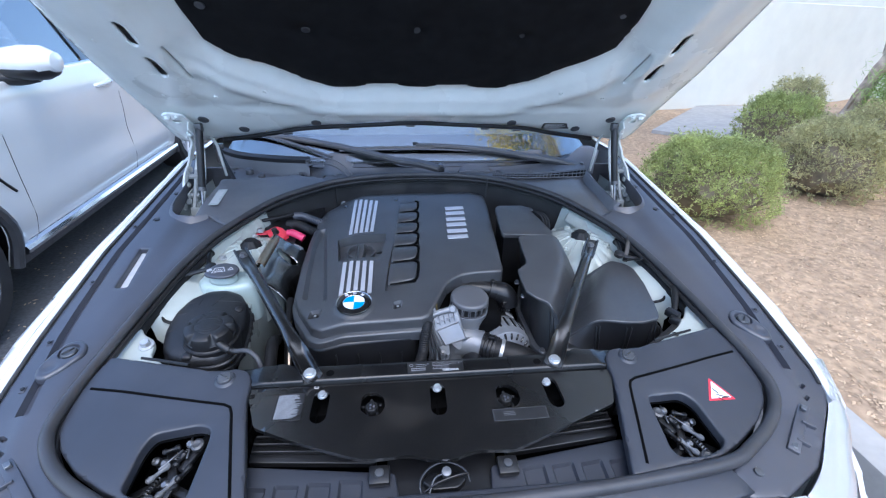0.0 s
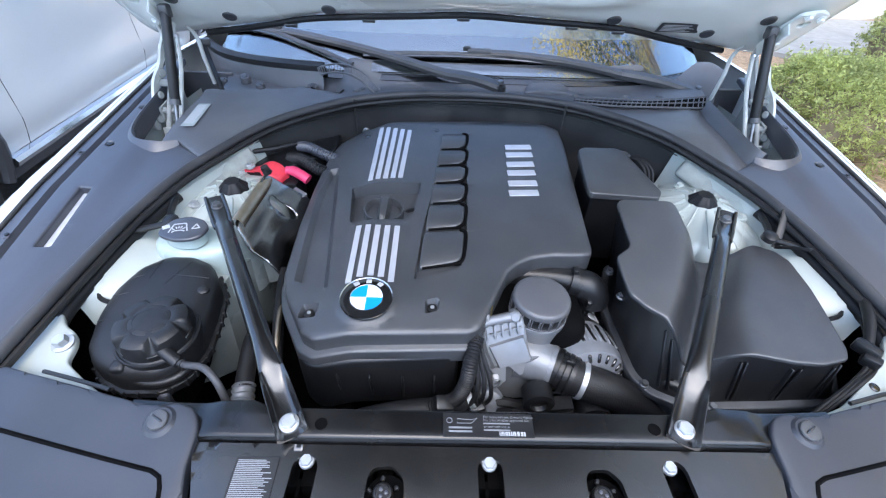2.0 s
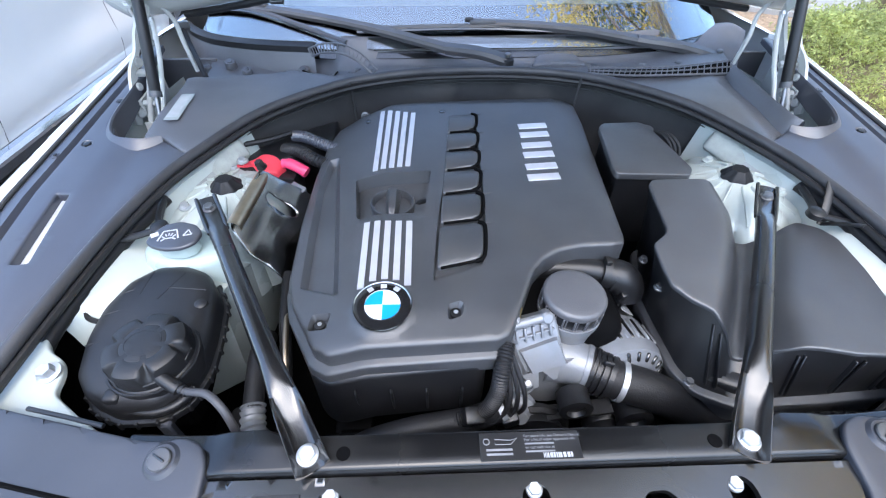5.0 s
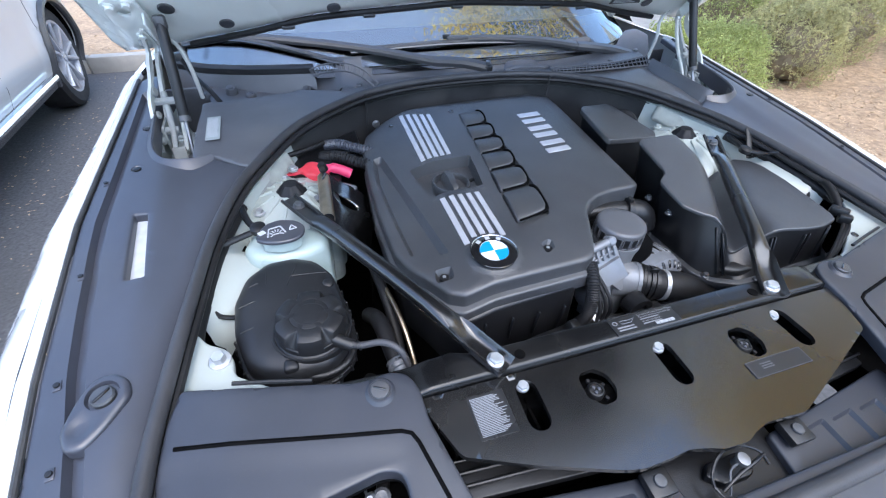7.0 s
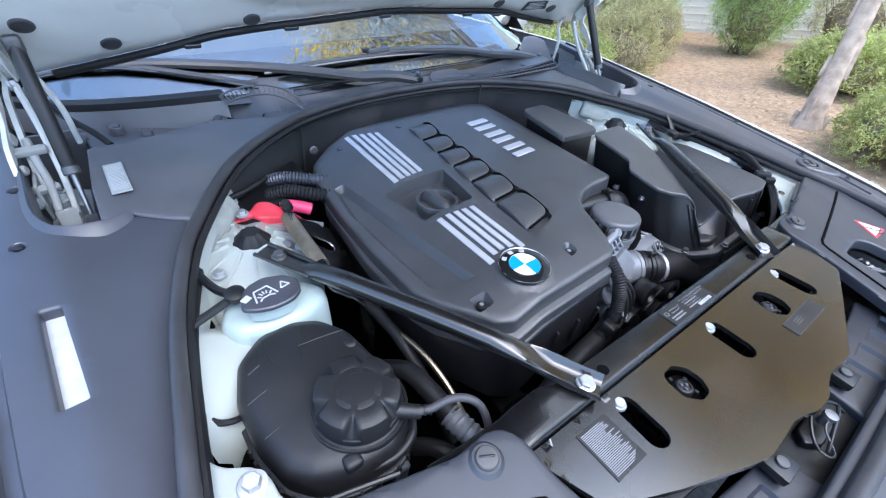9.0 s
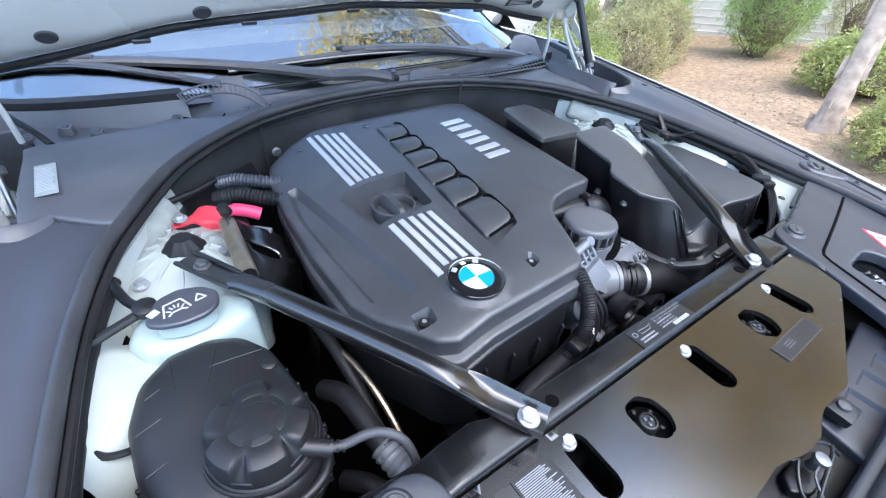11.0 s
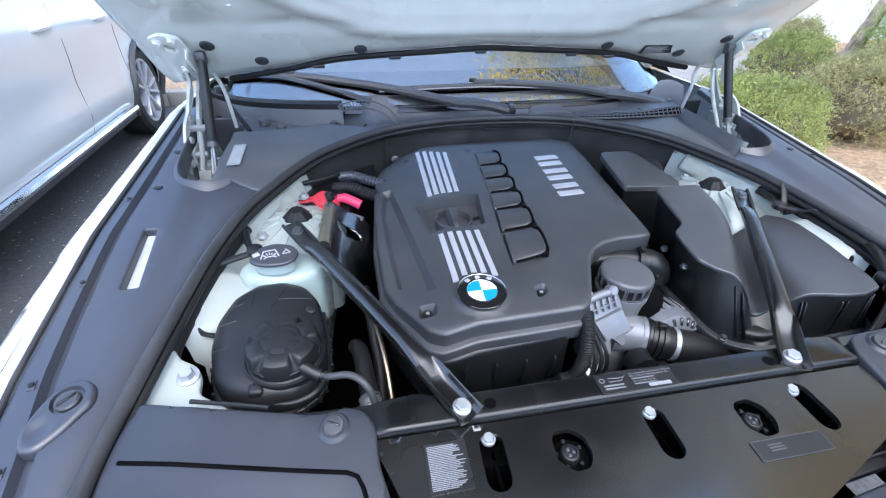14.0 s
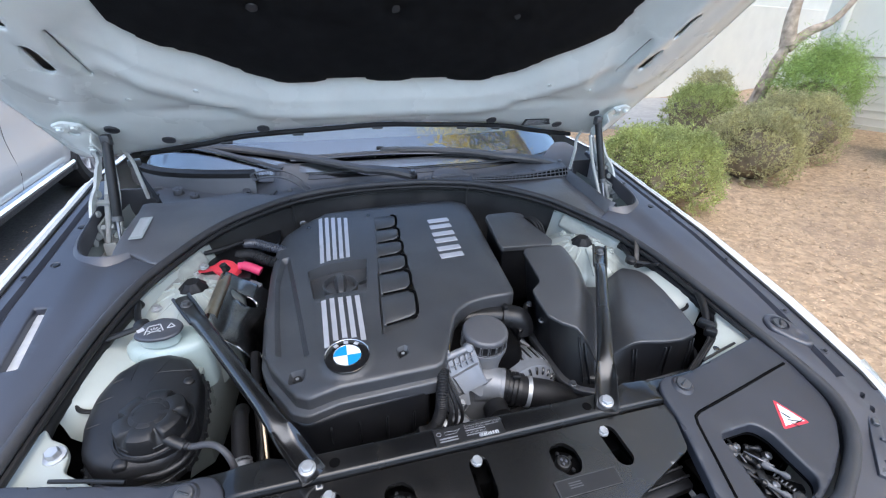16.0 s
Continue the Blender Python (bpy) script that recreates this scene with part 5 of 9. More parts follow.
part("skirt", sheet(over(lambda x, y: cover_z(x, y) - 0.026), o2, 0.022, step=0.03, r=0.004, back=False), PLASTIC, cover)
# intake runner pads in the channel: six raised fields with curved outer ends
for a, b in zip(ribs_y[1:], ribs_y):
    y0, y1 = a + 0.005, b - 0.004
    t0, t1 = (0.71 - y0) / 0.48, (0.71 - y1) / 0.48
    xl0, xl1 = -0.064 - 0.040 * t0, -0.064 - 0.040 * t1
    xr0, xr1 = -0.006 - 0.024 * t0, -0.006 - 0.022 * t1
    sh = 0.030 * (1 if a < 0.3 else 0.6)
    o = outline([(xl0, y0 - sh * 0.3), (xr0 - 0.006, y0 + sh * 0.25), (xr0 + 0.001, y0 + sh * 0.25 + 0.012), (xr1 + 0.001, y1 + sh * 0.10 - 0.012), (xr1 - 0.008, y1 + sh * 0.10), (xl1, y1 - sh * 0.3)], 0.010, 0.006)
    part("runner_pad", sheet(over(lambda x, y: cover_z(x, y) - 0.001 + 0.008 * np.cos((y - (y0 + y1) / 2) / (y1 - y0) * 2.6)), o, 0.010, step=0.012, r=0.003), PLASTIC, cover)
    xm, ym = xr0 + 0.004, (y0 + y1) / 2
    # Near-black tube in place of the shade in the end gap.
    g = smooth_line([(xr0 - 0.012, y0 + 0.004, cz(xr0, y0) - 0.001), (xr0 + 0.003, y0 + 0.016, cz(xr0, y0) + 0.001), (xr1 + 0.004, y1 - 0.008, cz(xr1, y1) + 0.001), (xr1 - 0.006, y1 + 0.004, cz(xr1, y1))], 5)
    part("runner_gap", tube(g, 0.0036, 6), DEEP, cover, "near-black tube as shade in the gap at the runner's end")
    # Near-black tube draws the shadow line along the pad's lower edge.
    low_edge = [(xl0 + (xr0 - xl0) * t + 0.006 * (1 - t), y0 - sh * 0.3 + sh * 0.55 * t - 0.001, cz(xl0 + (xr0 - xl0) * t, y0) - 0.0005) for t in np.linspace(0, 0.95, 6)]
    part("runner_shadow", tube(low_edge, 0.0024, 6), DEEP, cover, "near-black tube as shadow line below the runner")
    # faint ridge fading out from the runner
    part("ridge", loft([[Vector((xr1 + 0.006, y1 - 0.006, cz(xr1, y1) - 0.002)), Vector((xr1 + 0.006, y1, cz(xr1, y1) + 0.0012)), Vector((xr1 + 0.006, y1 + 0.007, cz(xr1, y1) - 0.002))], [Vector((xr1 + 0.034, y1 + 0.004, cz(xr1 + 0.03, y1) - 0.001)), Vector((xr1 + 0.034, y1 + 0.006, cz(xr1 + 0.03, y1) + 0.0002)), Vector((xr1 + 0.034, y1 + 0.008, cz(xr1 + 0.03, y1) - 0.001))]]), PLASTIC, cover)
# silver stripes, five above and five below the filler
for k in range(5):
    t = k / 4
    for (xa, ya), (xb, yb), (xc, yc), (xd, yd) in ((((-0.2140), 0.737), ((-0.1435), 0.722), (-0.2150, 0.512), (-0.1520, 0.520)), ((-0.2170, 0.364), (-0.1450, 0.361), (-0.2145, 0.226), (-0.1450, 0.226))):
        w = 0.0050
        top_, bot = (xa + (xb - xa) * t, ya + (yb - ya) * t), (xc + (xd - xc) * t, yc + (yd - yc) * t)
        if ya < 0.5:
            bot = (bot[0], 0.187 + math.sqrt(max(0.0001, 0.0505 ** 2 - (bot[0] + 0.179) ** 2)))
        o = outline([(bot[0] - w, bot[1]), (bot[0] + w, bot[1]), (top_[0] + w, top_[1]), (top_[0] - w, top_[1])], 0.02)
        part("stripe", sheet(over(lambda x, y: cover_z(x, y) + (0.0034 if ya < 0.5 else 0.0018)), o, 0.002, step=0.03), SILVER, cover, "silver stripe")
# emblem: plain quartered disc with a dark ring and a bright rim
em = face_to((-0.179, 0.187, cz(-0.179, 0.187) + 0.003), COVER_N)
emblem = part("emblem", lathe([(0.0415, 0), (0.0415, 0.0028), (0.040, 0.0035), (0.026, 0.0038)], em, 48), EMBBLACK, cover, "round emblem, blue and white quarters in a black ring")
bm = bmesh.new()
tube([em @ Vector((0.0408 * math.cos(a), 0.0408 * math.sin(a), 0.0032)) for a in np.linspace(0, 2 * math.pi, 49)[:-1]], 0.0011, 6, True, bm)
tube([em @ Vector((0.0255 * math.cos(a), 0.0255 * math.sin(a), 0.0040)) for a in np.linspace(0, 2 * math.pi, 49)[:-1]], 0.0007, 6, True, bm)
part("emblem_rim", bm, CHROME, emblem)
for q in range(4):
    bm = bmesh.new()
    arc = [em @ Vector((0, 0, 0.0045))] + [em @ Vector((0.025 * math.cos(a), 0.025 * math.sin(a), 0.0042)) for a in np.linspace(q * math.pi / 2, (q + 1) * math.pi / 2, 10)]
    bm.faces.new([bm.verts.new(p) for p in arc])
    part("emblem_quarter", bm, BLUE if q in (1, 3) else EMBWHITE, emblem, "", recalc=False)
for a in (55, 90, 125):
    part("emblem_mark", rounded_box((0.0085, 0.0075, 0.0006), em @ pose(0.033 * math.cos(radians(a)), 0.033 * math.sin(radians(a)), 0.0040, 0, 0, a - 90), 0.0002, 1), SILVER, emblem)
# maker's badge as plain silver blocks, no letters
for k in range(3):
    for j in (-1, 1):
        yc = 0.494 + 0.0735 * k + 0.017 * j
        x = 0.1065 + 0.058 * (yc - 0.47)
        part("badge_bar", rounded_box((0.062, 0.019, 0.003), face_to((x, yc, cz(x, yc) + 0.001), COVER_N, 4), 0.0008, 1), SILVER, cover, "silver badge bar")
# oil filler
fm = face_to((-0.179, 0.428, 0.744), (0.03, -0.05, 1))
cap = part("oil_filler_cap", lathe([(0.034, -0.004), (0.035, 0.012), (0.038, 0.022), (0.0405, 0.046), (0.0395, 0.0485), (0.0365, 0.0485), (0.035, 0.045), (0.033, 0.036), (0.01, 0.035)], fm, 36), PLASTIC, cover, "black screw cap of the oil filler")
part("cap_grip", loft([[fm @ Vector((x * w, y, z)) for x, z in ((-1, 0.030), (-0.85, 0.044), (-0.5, h), (0.5, h), (0.85, 0.044), (1, 0.030))] for y, w, h in ((-0.034, 0.008, 0.047), (-0.026, 0.011, 0.053), (0.010, 0.014, 0.058), (0.030, 0.015, 0.056), (0.035, 0.013, 0.048))]), PLASTIC, cap)
part("cap_mark", rounded_box((0.003, 0.004, 0.010), fm @ pose(0.018, -0.0365, 0.030), 0.0008, 1), DEEP, cap)
# Near-black sheet over the well's own floor, painted shade round the cap.
part("filler_shade_sheet", sheet(over(lambda x, y: cover_z(x, y) - 0.044), inset(well, 0.006), 0.003, step=0.02), DEEP, cover, "near-black sheet as shade in the filler well")
part("filler_pipe", tube(smooth_line([(-0.140, 0.440, 0.760), (-0.124, 0.448, 0.764), (-0.112, 0.455, 0.762)], 4), 0.014, 14), SATIN, cover)
# cover screws
for x, y in ((-0.271, 0.180), (-0.076, 0.181)):
    sc = part("screw", disc((x, y, cz(x, y) - 0.012), COVER_N, 0.0085, 0.006, 20), SATIN, cover)
    part("screw_socket", lathe([(0.0035, 0), (0.0035, 0.001), (0.0005, 0.001)], face_to((x, y, cz(x, y) - 0.0055), COVER_N), 6), ZINC, sc)
for x, y in ((-0.245, 0.708), (-0.078, 0.728)):
    part("rear_screw", disc((x, y, cz(x, y) - 0.001), COVER_N, 0.007, 0.002, 16), EMBBLACK, cover)

# ---- oil filter housing, valve block and intake elbow in front right of the cover ----
oilf = thing("oil_filter_housing", (0.06, 0.17, 0.58), "cast aluminium oil filter housing with a black screw cap", "filter housing")
cm = face_to((0.1025, 0.2155, 0.7345), (0.04, -0.07, 1))
cap_p = part("black_cap", lathe([(0.0465, 0.0), (0.0478, 0.002), (0.0478, 0.004), (0.0462, 0.0045), (0.0462, 0.024), (0.0478, 0.0245), (0.0478, 0.031), (0.0455, 0.035), (0.042, 0.0365), (0.03, 0.037), (0.01, 0.0375)], cm, 144, None, lambda a, z: 1 + (0.036 if 0.0042 < z < 0.0243 and math.sin(a * 18) > 0.86 else 0)), DUSTY, oilf, "dusty black ribbed screw cap")
part("cap_band", lathe([(0.0464, 0.0046), (0.0470, 0.0055), (0.0470, 0.0230), (0.0464, 0.0240)], cm, 72), SATIN, cap_p, "dark band of the cap")
for k in range(18):
    a = 2 * math.pi * k / 18
    part("cap_rib", rounded_box((0.0032, 0.0030, 0.0205), cm @ pose(0.0474 * math.cos(a), 0.0474 * math.sin(a), 0.0143, 0, 0, math.degrees(a)), 0.0008, 1), DUSTY, cap_p)
part("neck", lathe([(0.036, -0.14), (0.040, -0.10), (0.045, -0.05), (0.046, -0.018), (0.049, -0.010), (0.049, 0.0), (0.042, 0.001)], cm, 36), ALU, oilf)
part("body", loft([[(0.075 + rx * math.cos(a), 0.185 + ry * math.sin(a), z) for a in np.linspace(0, 2 * math.pi, 25)[:-1]] for rx, ry, z in ((0.052, 0.040, 0.58), (0.054, 0.042, 0.63), (0.050, 0.041, 0.665), (0.046, 0.040, 0.69))]), ALU, oilf)
pm = face_to((0.040, 0.162, 0.716), (0.02, -0.84, 0.54), 13)
block_p = part("connector_block", rounded_box((0.078, 0.080, 0.030), pm @ pose(0, 0, -0.010), 0.005, 3), ALU, oilf)
part("block_plate", loft([[pm @ Vector(p) for p in ((-0.026, 0.000, 0.004), (-0.016, -0.042, 0.004), (0.040, -0.040, 0.004), (0.034, 0.006, 0.004))], [pm @ Vector(p) for p in ((-0.024, -0.002, 0.0125), (-0.014, -0.039, 0.0125), (0.037, -0.037, 0.0125), (0.031, 0.003, 0.0125))]]), ALU, block_p)
part("block_flank", loft([[pm @ Vector(p) for p in ((-0.038, 0.030, 0.002), (-0.030, 0.030, 0.010), (-0.028, -0.010, 0.010), (-0.040, -0.006, 0.0))], [pm @ Vector(p) for p in ((-0.034, -0.040, 0.0), (-0.026, -0.040, 0.006), (-0.020, -0.046, 0.004), (-0.032, -0.050, -0.006))]]), ALU, block_p)
part("block_bar", tube([pm @ Vector((-0.036, 0.038, 0.010)), pm @ Vector((-0.010, 0.040, 0.011)), pm @ Vector((0.030, 0.040, 0.011))], 0.0075, 14), ALU, block_p)
for x_, r_ in ((-0.034, 0.010), (0.024, 0.0095)):
    part("bar_boss", lathe([(r_, -0.010), (r_, 0.006), (r_ * 0.7, 0.009), (r_ * 0.3, 0.009)], pm @ pose(x_, 0.040, 0.010), 16), ALU, block_p)
for k in range(5):
    part("block_rib", rounded_box((0.0040, 0.022, 0.012), pm @ pose(-0.024 + 0.0125 * k, 0.020, 0.006, 0, 0, -6), 0.0015, 2), ALU, block_p)
part("block_cross_rib", rounded_box((0.060, 0.0035, 0.010), pm @ pose(0.002, 0.018, 0.005, 0, 0, 3), 0.001, 1), ALU, block_p)
for a_, b_, c_ in (((-0.030, -0.040), (-0.004, -0.040), (-0.012, -0.066)), ((0.000, -0.040), (0.030, -0.038), (0.018, -0.060))):
    part("web", loft([[pm @ Vector((*a_, 0.006)), pm @ Vector((*b_, 0.006)), pm @ Vector((*b_, -0.016)), pm @ Vector((*a_, -0.016))], [pm @ Vector((c_[0] - 0.003, c_[1], 0.004)), pm @ Vector((c_[0] + 0.003, c_[1], 0.004)), pm @ Vector((c_[0] + 0.003, c_[1], -0.012)), pm @ Vector((c_[0] - 0.003, c_[1], -0.012))]]), ALU, block_p)
part("front_spout", lathe([(0.024, -0.04), (0.025, -0.006), (0.022, 0.002), (0.018, 0.004), (0.016, -0.002), (0.008, -0.002)], face_to((0.024, 0.138, 0.655), (-0.1, -0.85, 0.5)), 24), ALU, oilf)
part("outlet_pipe", tube(smooth_line([(0.070, 0.180, 0.660), (0.102, 0.172, 0.658), (0.133, 0.158, 0.656)], 5), lambda t: 0.041 - 0.007 * t, 26), ALU, oilf)
part("outlet_lip", tube([(0.124, 0.162, 0.6565), (0.131, 0.159, 0.656)], 0.0365, 26), ALU, oilf)
for p in ((0.008, 0.172, 0.760), (0.060, 0.180, 0.752), (0.112, 0.150, 0.630), (0.030, 0.128, 0.665), (0.100, 0.195, 0.690)):
    hex_bolt(p, (-0.1, -0.5, 1), 0.0055, 0.009, 1.3, ALU, oilf)
part("sensor", tube([(0.014, 0.195, 0.735), (0.012, 0.188, 0.768)], 0.008, 12), BRASS, oilf, "yellow brass sensor")
part("thermostat", lathe([(0.028, 0), (0.030, 0.01), (0.026, 0.02), (0.016, 0.024), (0.010, 0.036)], face_to((0.02, 0.125, 0.605), (0, -0.8, 0.5)), 24), ALU, oilf)

elbow = thing("intake_elbow", (0.17, 0.27, 0.66), "black plastic intake elbow under the cover", "pipe")
part("pipe", tube(smooth_line([(0.060, 0.300, 0.735), (0.10, 0.298, 0.738), (0.145, 0.294, 0.738), (0.180, 0.289, 0.734)], 6), lambda t: 0.017 + 0.005 * t, 20), SATIN, elbow)
part("flange", tube([(0.172, 0.2905, 0.735), (0.184, 0.288, 0.733)], 0.0285, 26), SATIN, elbow)
part("flange", tube([(0.190, 0.2865, 0.731), (0.197, 0.285, 0.729)], 0.0285, 26), SATIN, elbow)
part("housing", tube(smooth_line([(0.184, 0.288, 0.733), (0.205, 0.283, 0.728), (0.218, 0.279, 0.714), (0.222, 0.274, 0.692)], 6), lambda t: 0.0265 + 0.003 * math.sin(t * 3.1), 20), SATIN, elbow)
part("clip", rounded_box((0.010, 0.014, 0.014), pose(0.178, 0.284, 0.763, 10), 0.003, 2), SATIN, elbow)
part("clip", rounded_box((0.012, 0.010, 0.020), pose(0.205, 0.254, 0.712, 20, 0, 15), 0.003, 2), SATIN, elbow)
for k in range(8):
    part("grille_bar", rounded_box((0.0025, 0.012, 0.016), pose(0.166 + 0.0065 * k, 0.262, 0.684, 20), 0.001, 1), SATIN, elbow)

alt = thing("alternator", (0.19, 0.17, 0.56), "slotted cast aluminium alternator with a dark band", "alternator")
am = face_to((0.190, 0.220, 0.616), (0.12, -0.98, 0.10))
part("body", lathe([(0.058, -0.115), (0.069, -0.105), (0.071, -0.060), (0.066, -0.058), (0.066, -0.012), (0.071, -0.010), (0.072, 0.045), (0.067, 0.062), (0.050, 0.072), (0.02, 0.074)], am, 60), ALU, alt)
part("stator_band", lathe([(0.0675, -0.0575), (0.0675, -0.0125), (0.06, -0.0125)], am, 60), SATIN, alt, "dark stator band")
part("label", rounded_box((0.0015, 0.030, 0.020), am @ pose(0.0685 * math.cos(0.95), 0.0685 * math.sin(0.95), -0.034, 0, 0, math.degrees(0.95)), 0.0004, 1), GREYPRINT, alt, "pale rating label with grey print")
for k in range(22):
    a = 2 * math.pi * k / 22
    for z, tl in ((0.020, 0.044), (-0.082, 0.030)):
        # Slots are not cut: black blocks stand in for the shade inside them.
        part("cooling_slot_block", rounded_box((0.006, 0.0075, tl), am @ pose(0.0700 * math.cos(a), 0.0700 * math.sin(a), z, 0, 0, math.degrees(a)), 0.002, 1), EMBBLACK, alt)
        part("cooling_fin", rounded_box((0.006, 0.0052, tl), am @ pose(0.0716 * math.cos(a + 0.143), 0.0716 * math.sin(a + 0.143), z, 0, 0, math.degrees(a + 0.143)), 0.002, 1), ALU, alt)
    part("end_slot_block", rounded_box((0.016, 0.006, 0.006), am @ pose(0.057 * math.cos(a), 0.057 * math.sin(a), 0.068, 0, 25, math.degrees(a)), 0.002, 1), EMBBLACK, alt)
part("bracket", tube([(0.125, 0.205, 0.668), (0.155, 0.210, 0.672), (0.186, 0.216, 0.674)], lambda t: 0.012 - 0.003 * t, 14), ALU, alt)
part("lug", lathe([(0.012, -0.030), (0.012, 0.004), (0.009, 0.007), (0.003, 0.007)], face_to((0.172, 0.178, 0.664), (0.1, -0.8, 0.5)), 18), ALU, alt)
hex_bolt((0.188, 0.216, 0.680), (0.1, -0.4, 1), 0.008, 0.012, 1.3, ALU, alt)

hose = thing("radiator_hose", (0.22, 0.11, 0.56), "thick black radiator hose with a bright clamp", "hose")
hp = smooth_line([(0.131, 0.159, 0.656), (0.172, 0.137, 0.652), (0.220, 0.124, 0.642), (0.265, 0.120, 0.615), (0.309, 0.120, 0.590), (0.36, 0.118, 0.575), (0.40, 0.115, 0.555)], 6)
part("hose", tube(hp, 0.0305, 22), RUBBER, hose)
for k, r in ((0, 0.0345), (1, 0.0355), (2, 0.034), (3, 0.0352), (4, 0.0342)):
    part("connector_ring", tube([hp[k], hp[k].lerp(hp[k + 1], 0.8)], r, 26), SATIN, hose)
part("connector_clip", rounded_box((0.016, 0.006, 0.020), pose(0.150, 0.140, 0.690, 20, 0, -20), 0.002, 1), SATIN, hose)
part("clamp", tube([hp[6], hp[7]], 0.0325, 26), ZINC, hose, "bright band clamp")

low = thing("coolant_hose", (-0.12, 0.09, 0.56), "black coolant hose along the front of the engine", "hose")
part("hose", tube(smooth_line([(-0.26, 0.075, 0.56), (-0.20, 0.075, 0.612), (-0.13, 0.082, 0.632), (-0.06, 0.092, 0.632), (-0.02, 0.098, 0.645), (0.0, 0.10, 0.655)], 6), 0.018, 16), RUBBER, low)
part("clamp", tube([(-0.012, 0.098, 0.648), (-0.004, 0.099, 0.652)], 0.0205, 20), ZINC, low)

loom = thing("wiring_loom", (-0.05, 0.10, 0.60), "black corrugated wiring conduit at the engine's corner", "cable")
rib = lambda t: 0.0115 + 0.0009 * math.sin(t * 320)
part("conduit", tube(smooth_line([(-0.006, 0.145, 0.745), (-0.016, 0.112, 0.725), (-0.022, 0.098, 0.690), (-0.038, 0.090, 0.660), (-0.075, 0.088, 0.640), (-0.12, 0.09, 0.625)], 60), rib, 14), RUBBER, loom)
for k in range(5):
    a = rnd.uniform(-0.01, 0.01)
    part("wire", tube(smooth_line([(-0.010 + a, 0.135, 0.735), (-0.002 + a * 2, 0.095, 0.69), (-0.02 + a * 3, 0.082 + a, 0.645), (-0.07 + a, 0.085 + a, 0.622), (-0.15, 0.10, 0.60 + a)], 6), 0.0035, 8), RUBBER, loom)
part("connector", rounded_box((0.03, 0.025, 0.022), pose(-0.055, 0.085, 0.655, 20, 15, 10), 0.004, 2), SATIN, loom)
part("connector", rounded_box((0.025, 0.02, 0.03), pose(0.0, 0.088, 0.640, 10, -15, 10), 0.004, 2), SATIN, loom)

# ---- both sides of the bay ----


def tower_at(s):
    t = thing("strut_tower", (s * 0.508, 0.508, 0.55), "white painted ribbed strut tower with a black cap", "strut tower", "strut towers")
    m = face_to((s * 0.505, 0.503, 0.788), (s * -0.03, -0.06, 1))
    cut = lambda a: 1 - 0.28 * max(0.0, -s * math.cos(a)) ** 2
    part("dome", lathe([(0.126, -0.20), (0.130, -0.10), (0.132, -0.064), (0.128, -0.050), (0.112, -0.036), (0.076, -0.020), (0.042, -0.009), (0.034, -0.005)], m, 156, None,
                       lambda a, z: cut(a) * (1 + 0.10 * (abs(math.sin(a * 6.5)) - 0.5) * min(1, max(0, (-0.006 - z) / 0.014)))), SHADEDWHITE, t, "", 50)
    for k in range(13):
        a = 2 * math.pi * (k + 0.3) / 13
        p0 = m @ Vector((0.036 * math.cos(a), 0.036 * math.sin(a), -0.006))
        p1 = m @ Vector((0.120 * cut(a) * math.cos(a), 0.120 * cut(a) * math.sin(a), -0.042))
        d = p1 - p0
        part("rib", rounded_box((0.0045, 0.010, d.length), Matrix.Translation((p0 + p1) / 2) @ d.to_track_quat("Z", "Y").to_matrix().to_4x4(), 0.003, 2), SHADEDWHITE, t)
    part("rubber_cap", lathe([(0.030, -0.008), (0.029, -0.004), (0.018, 0.008), (0.015, 0.012), (0.007, 0.013)], m, 48, None, lambda a, z: 1 + 0.05 * math.cos(a * 8)), RUBBER, t, "black rubber cap")
    for a in (100, 215, 330):
        p = m @ Vector((0.080 * math.cos(radians(a)), 0.080 * math.sin(radians(a)), -0.021))
        hex_bolt(p, m.to_3x3() @ Vector((0, 0, 1)), 0.008, 0.009, 1.5, SHADEDWHITE if s > 0 else ZINC, t)
    return t


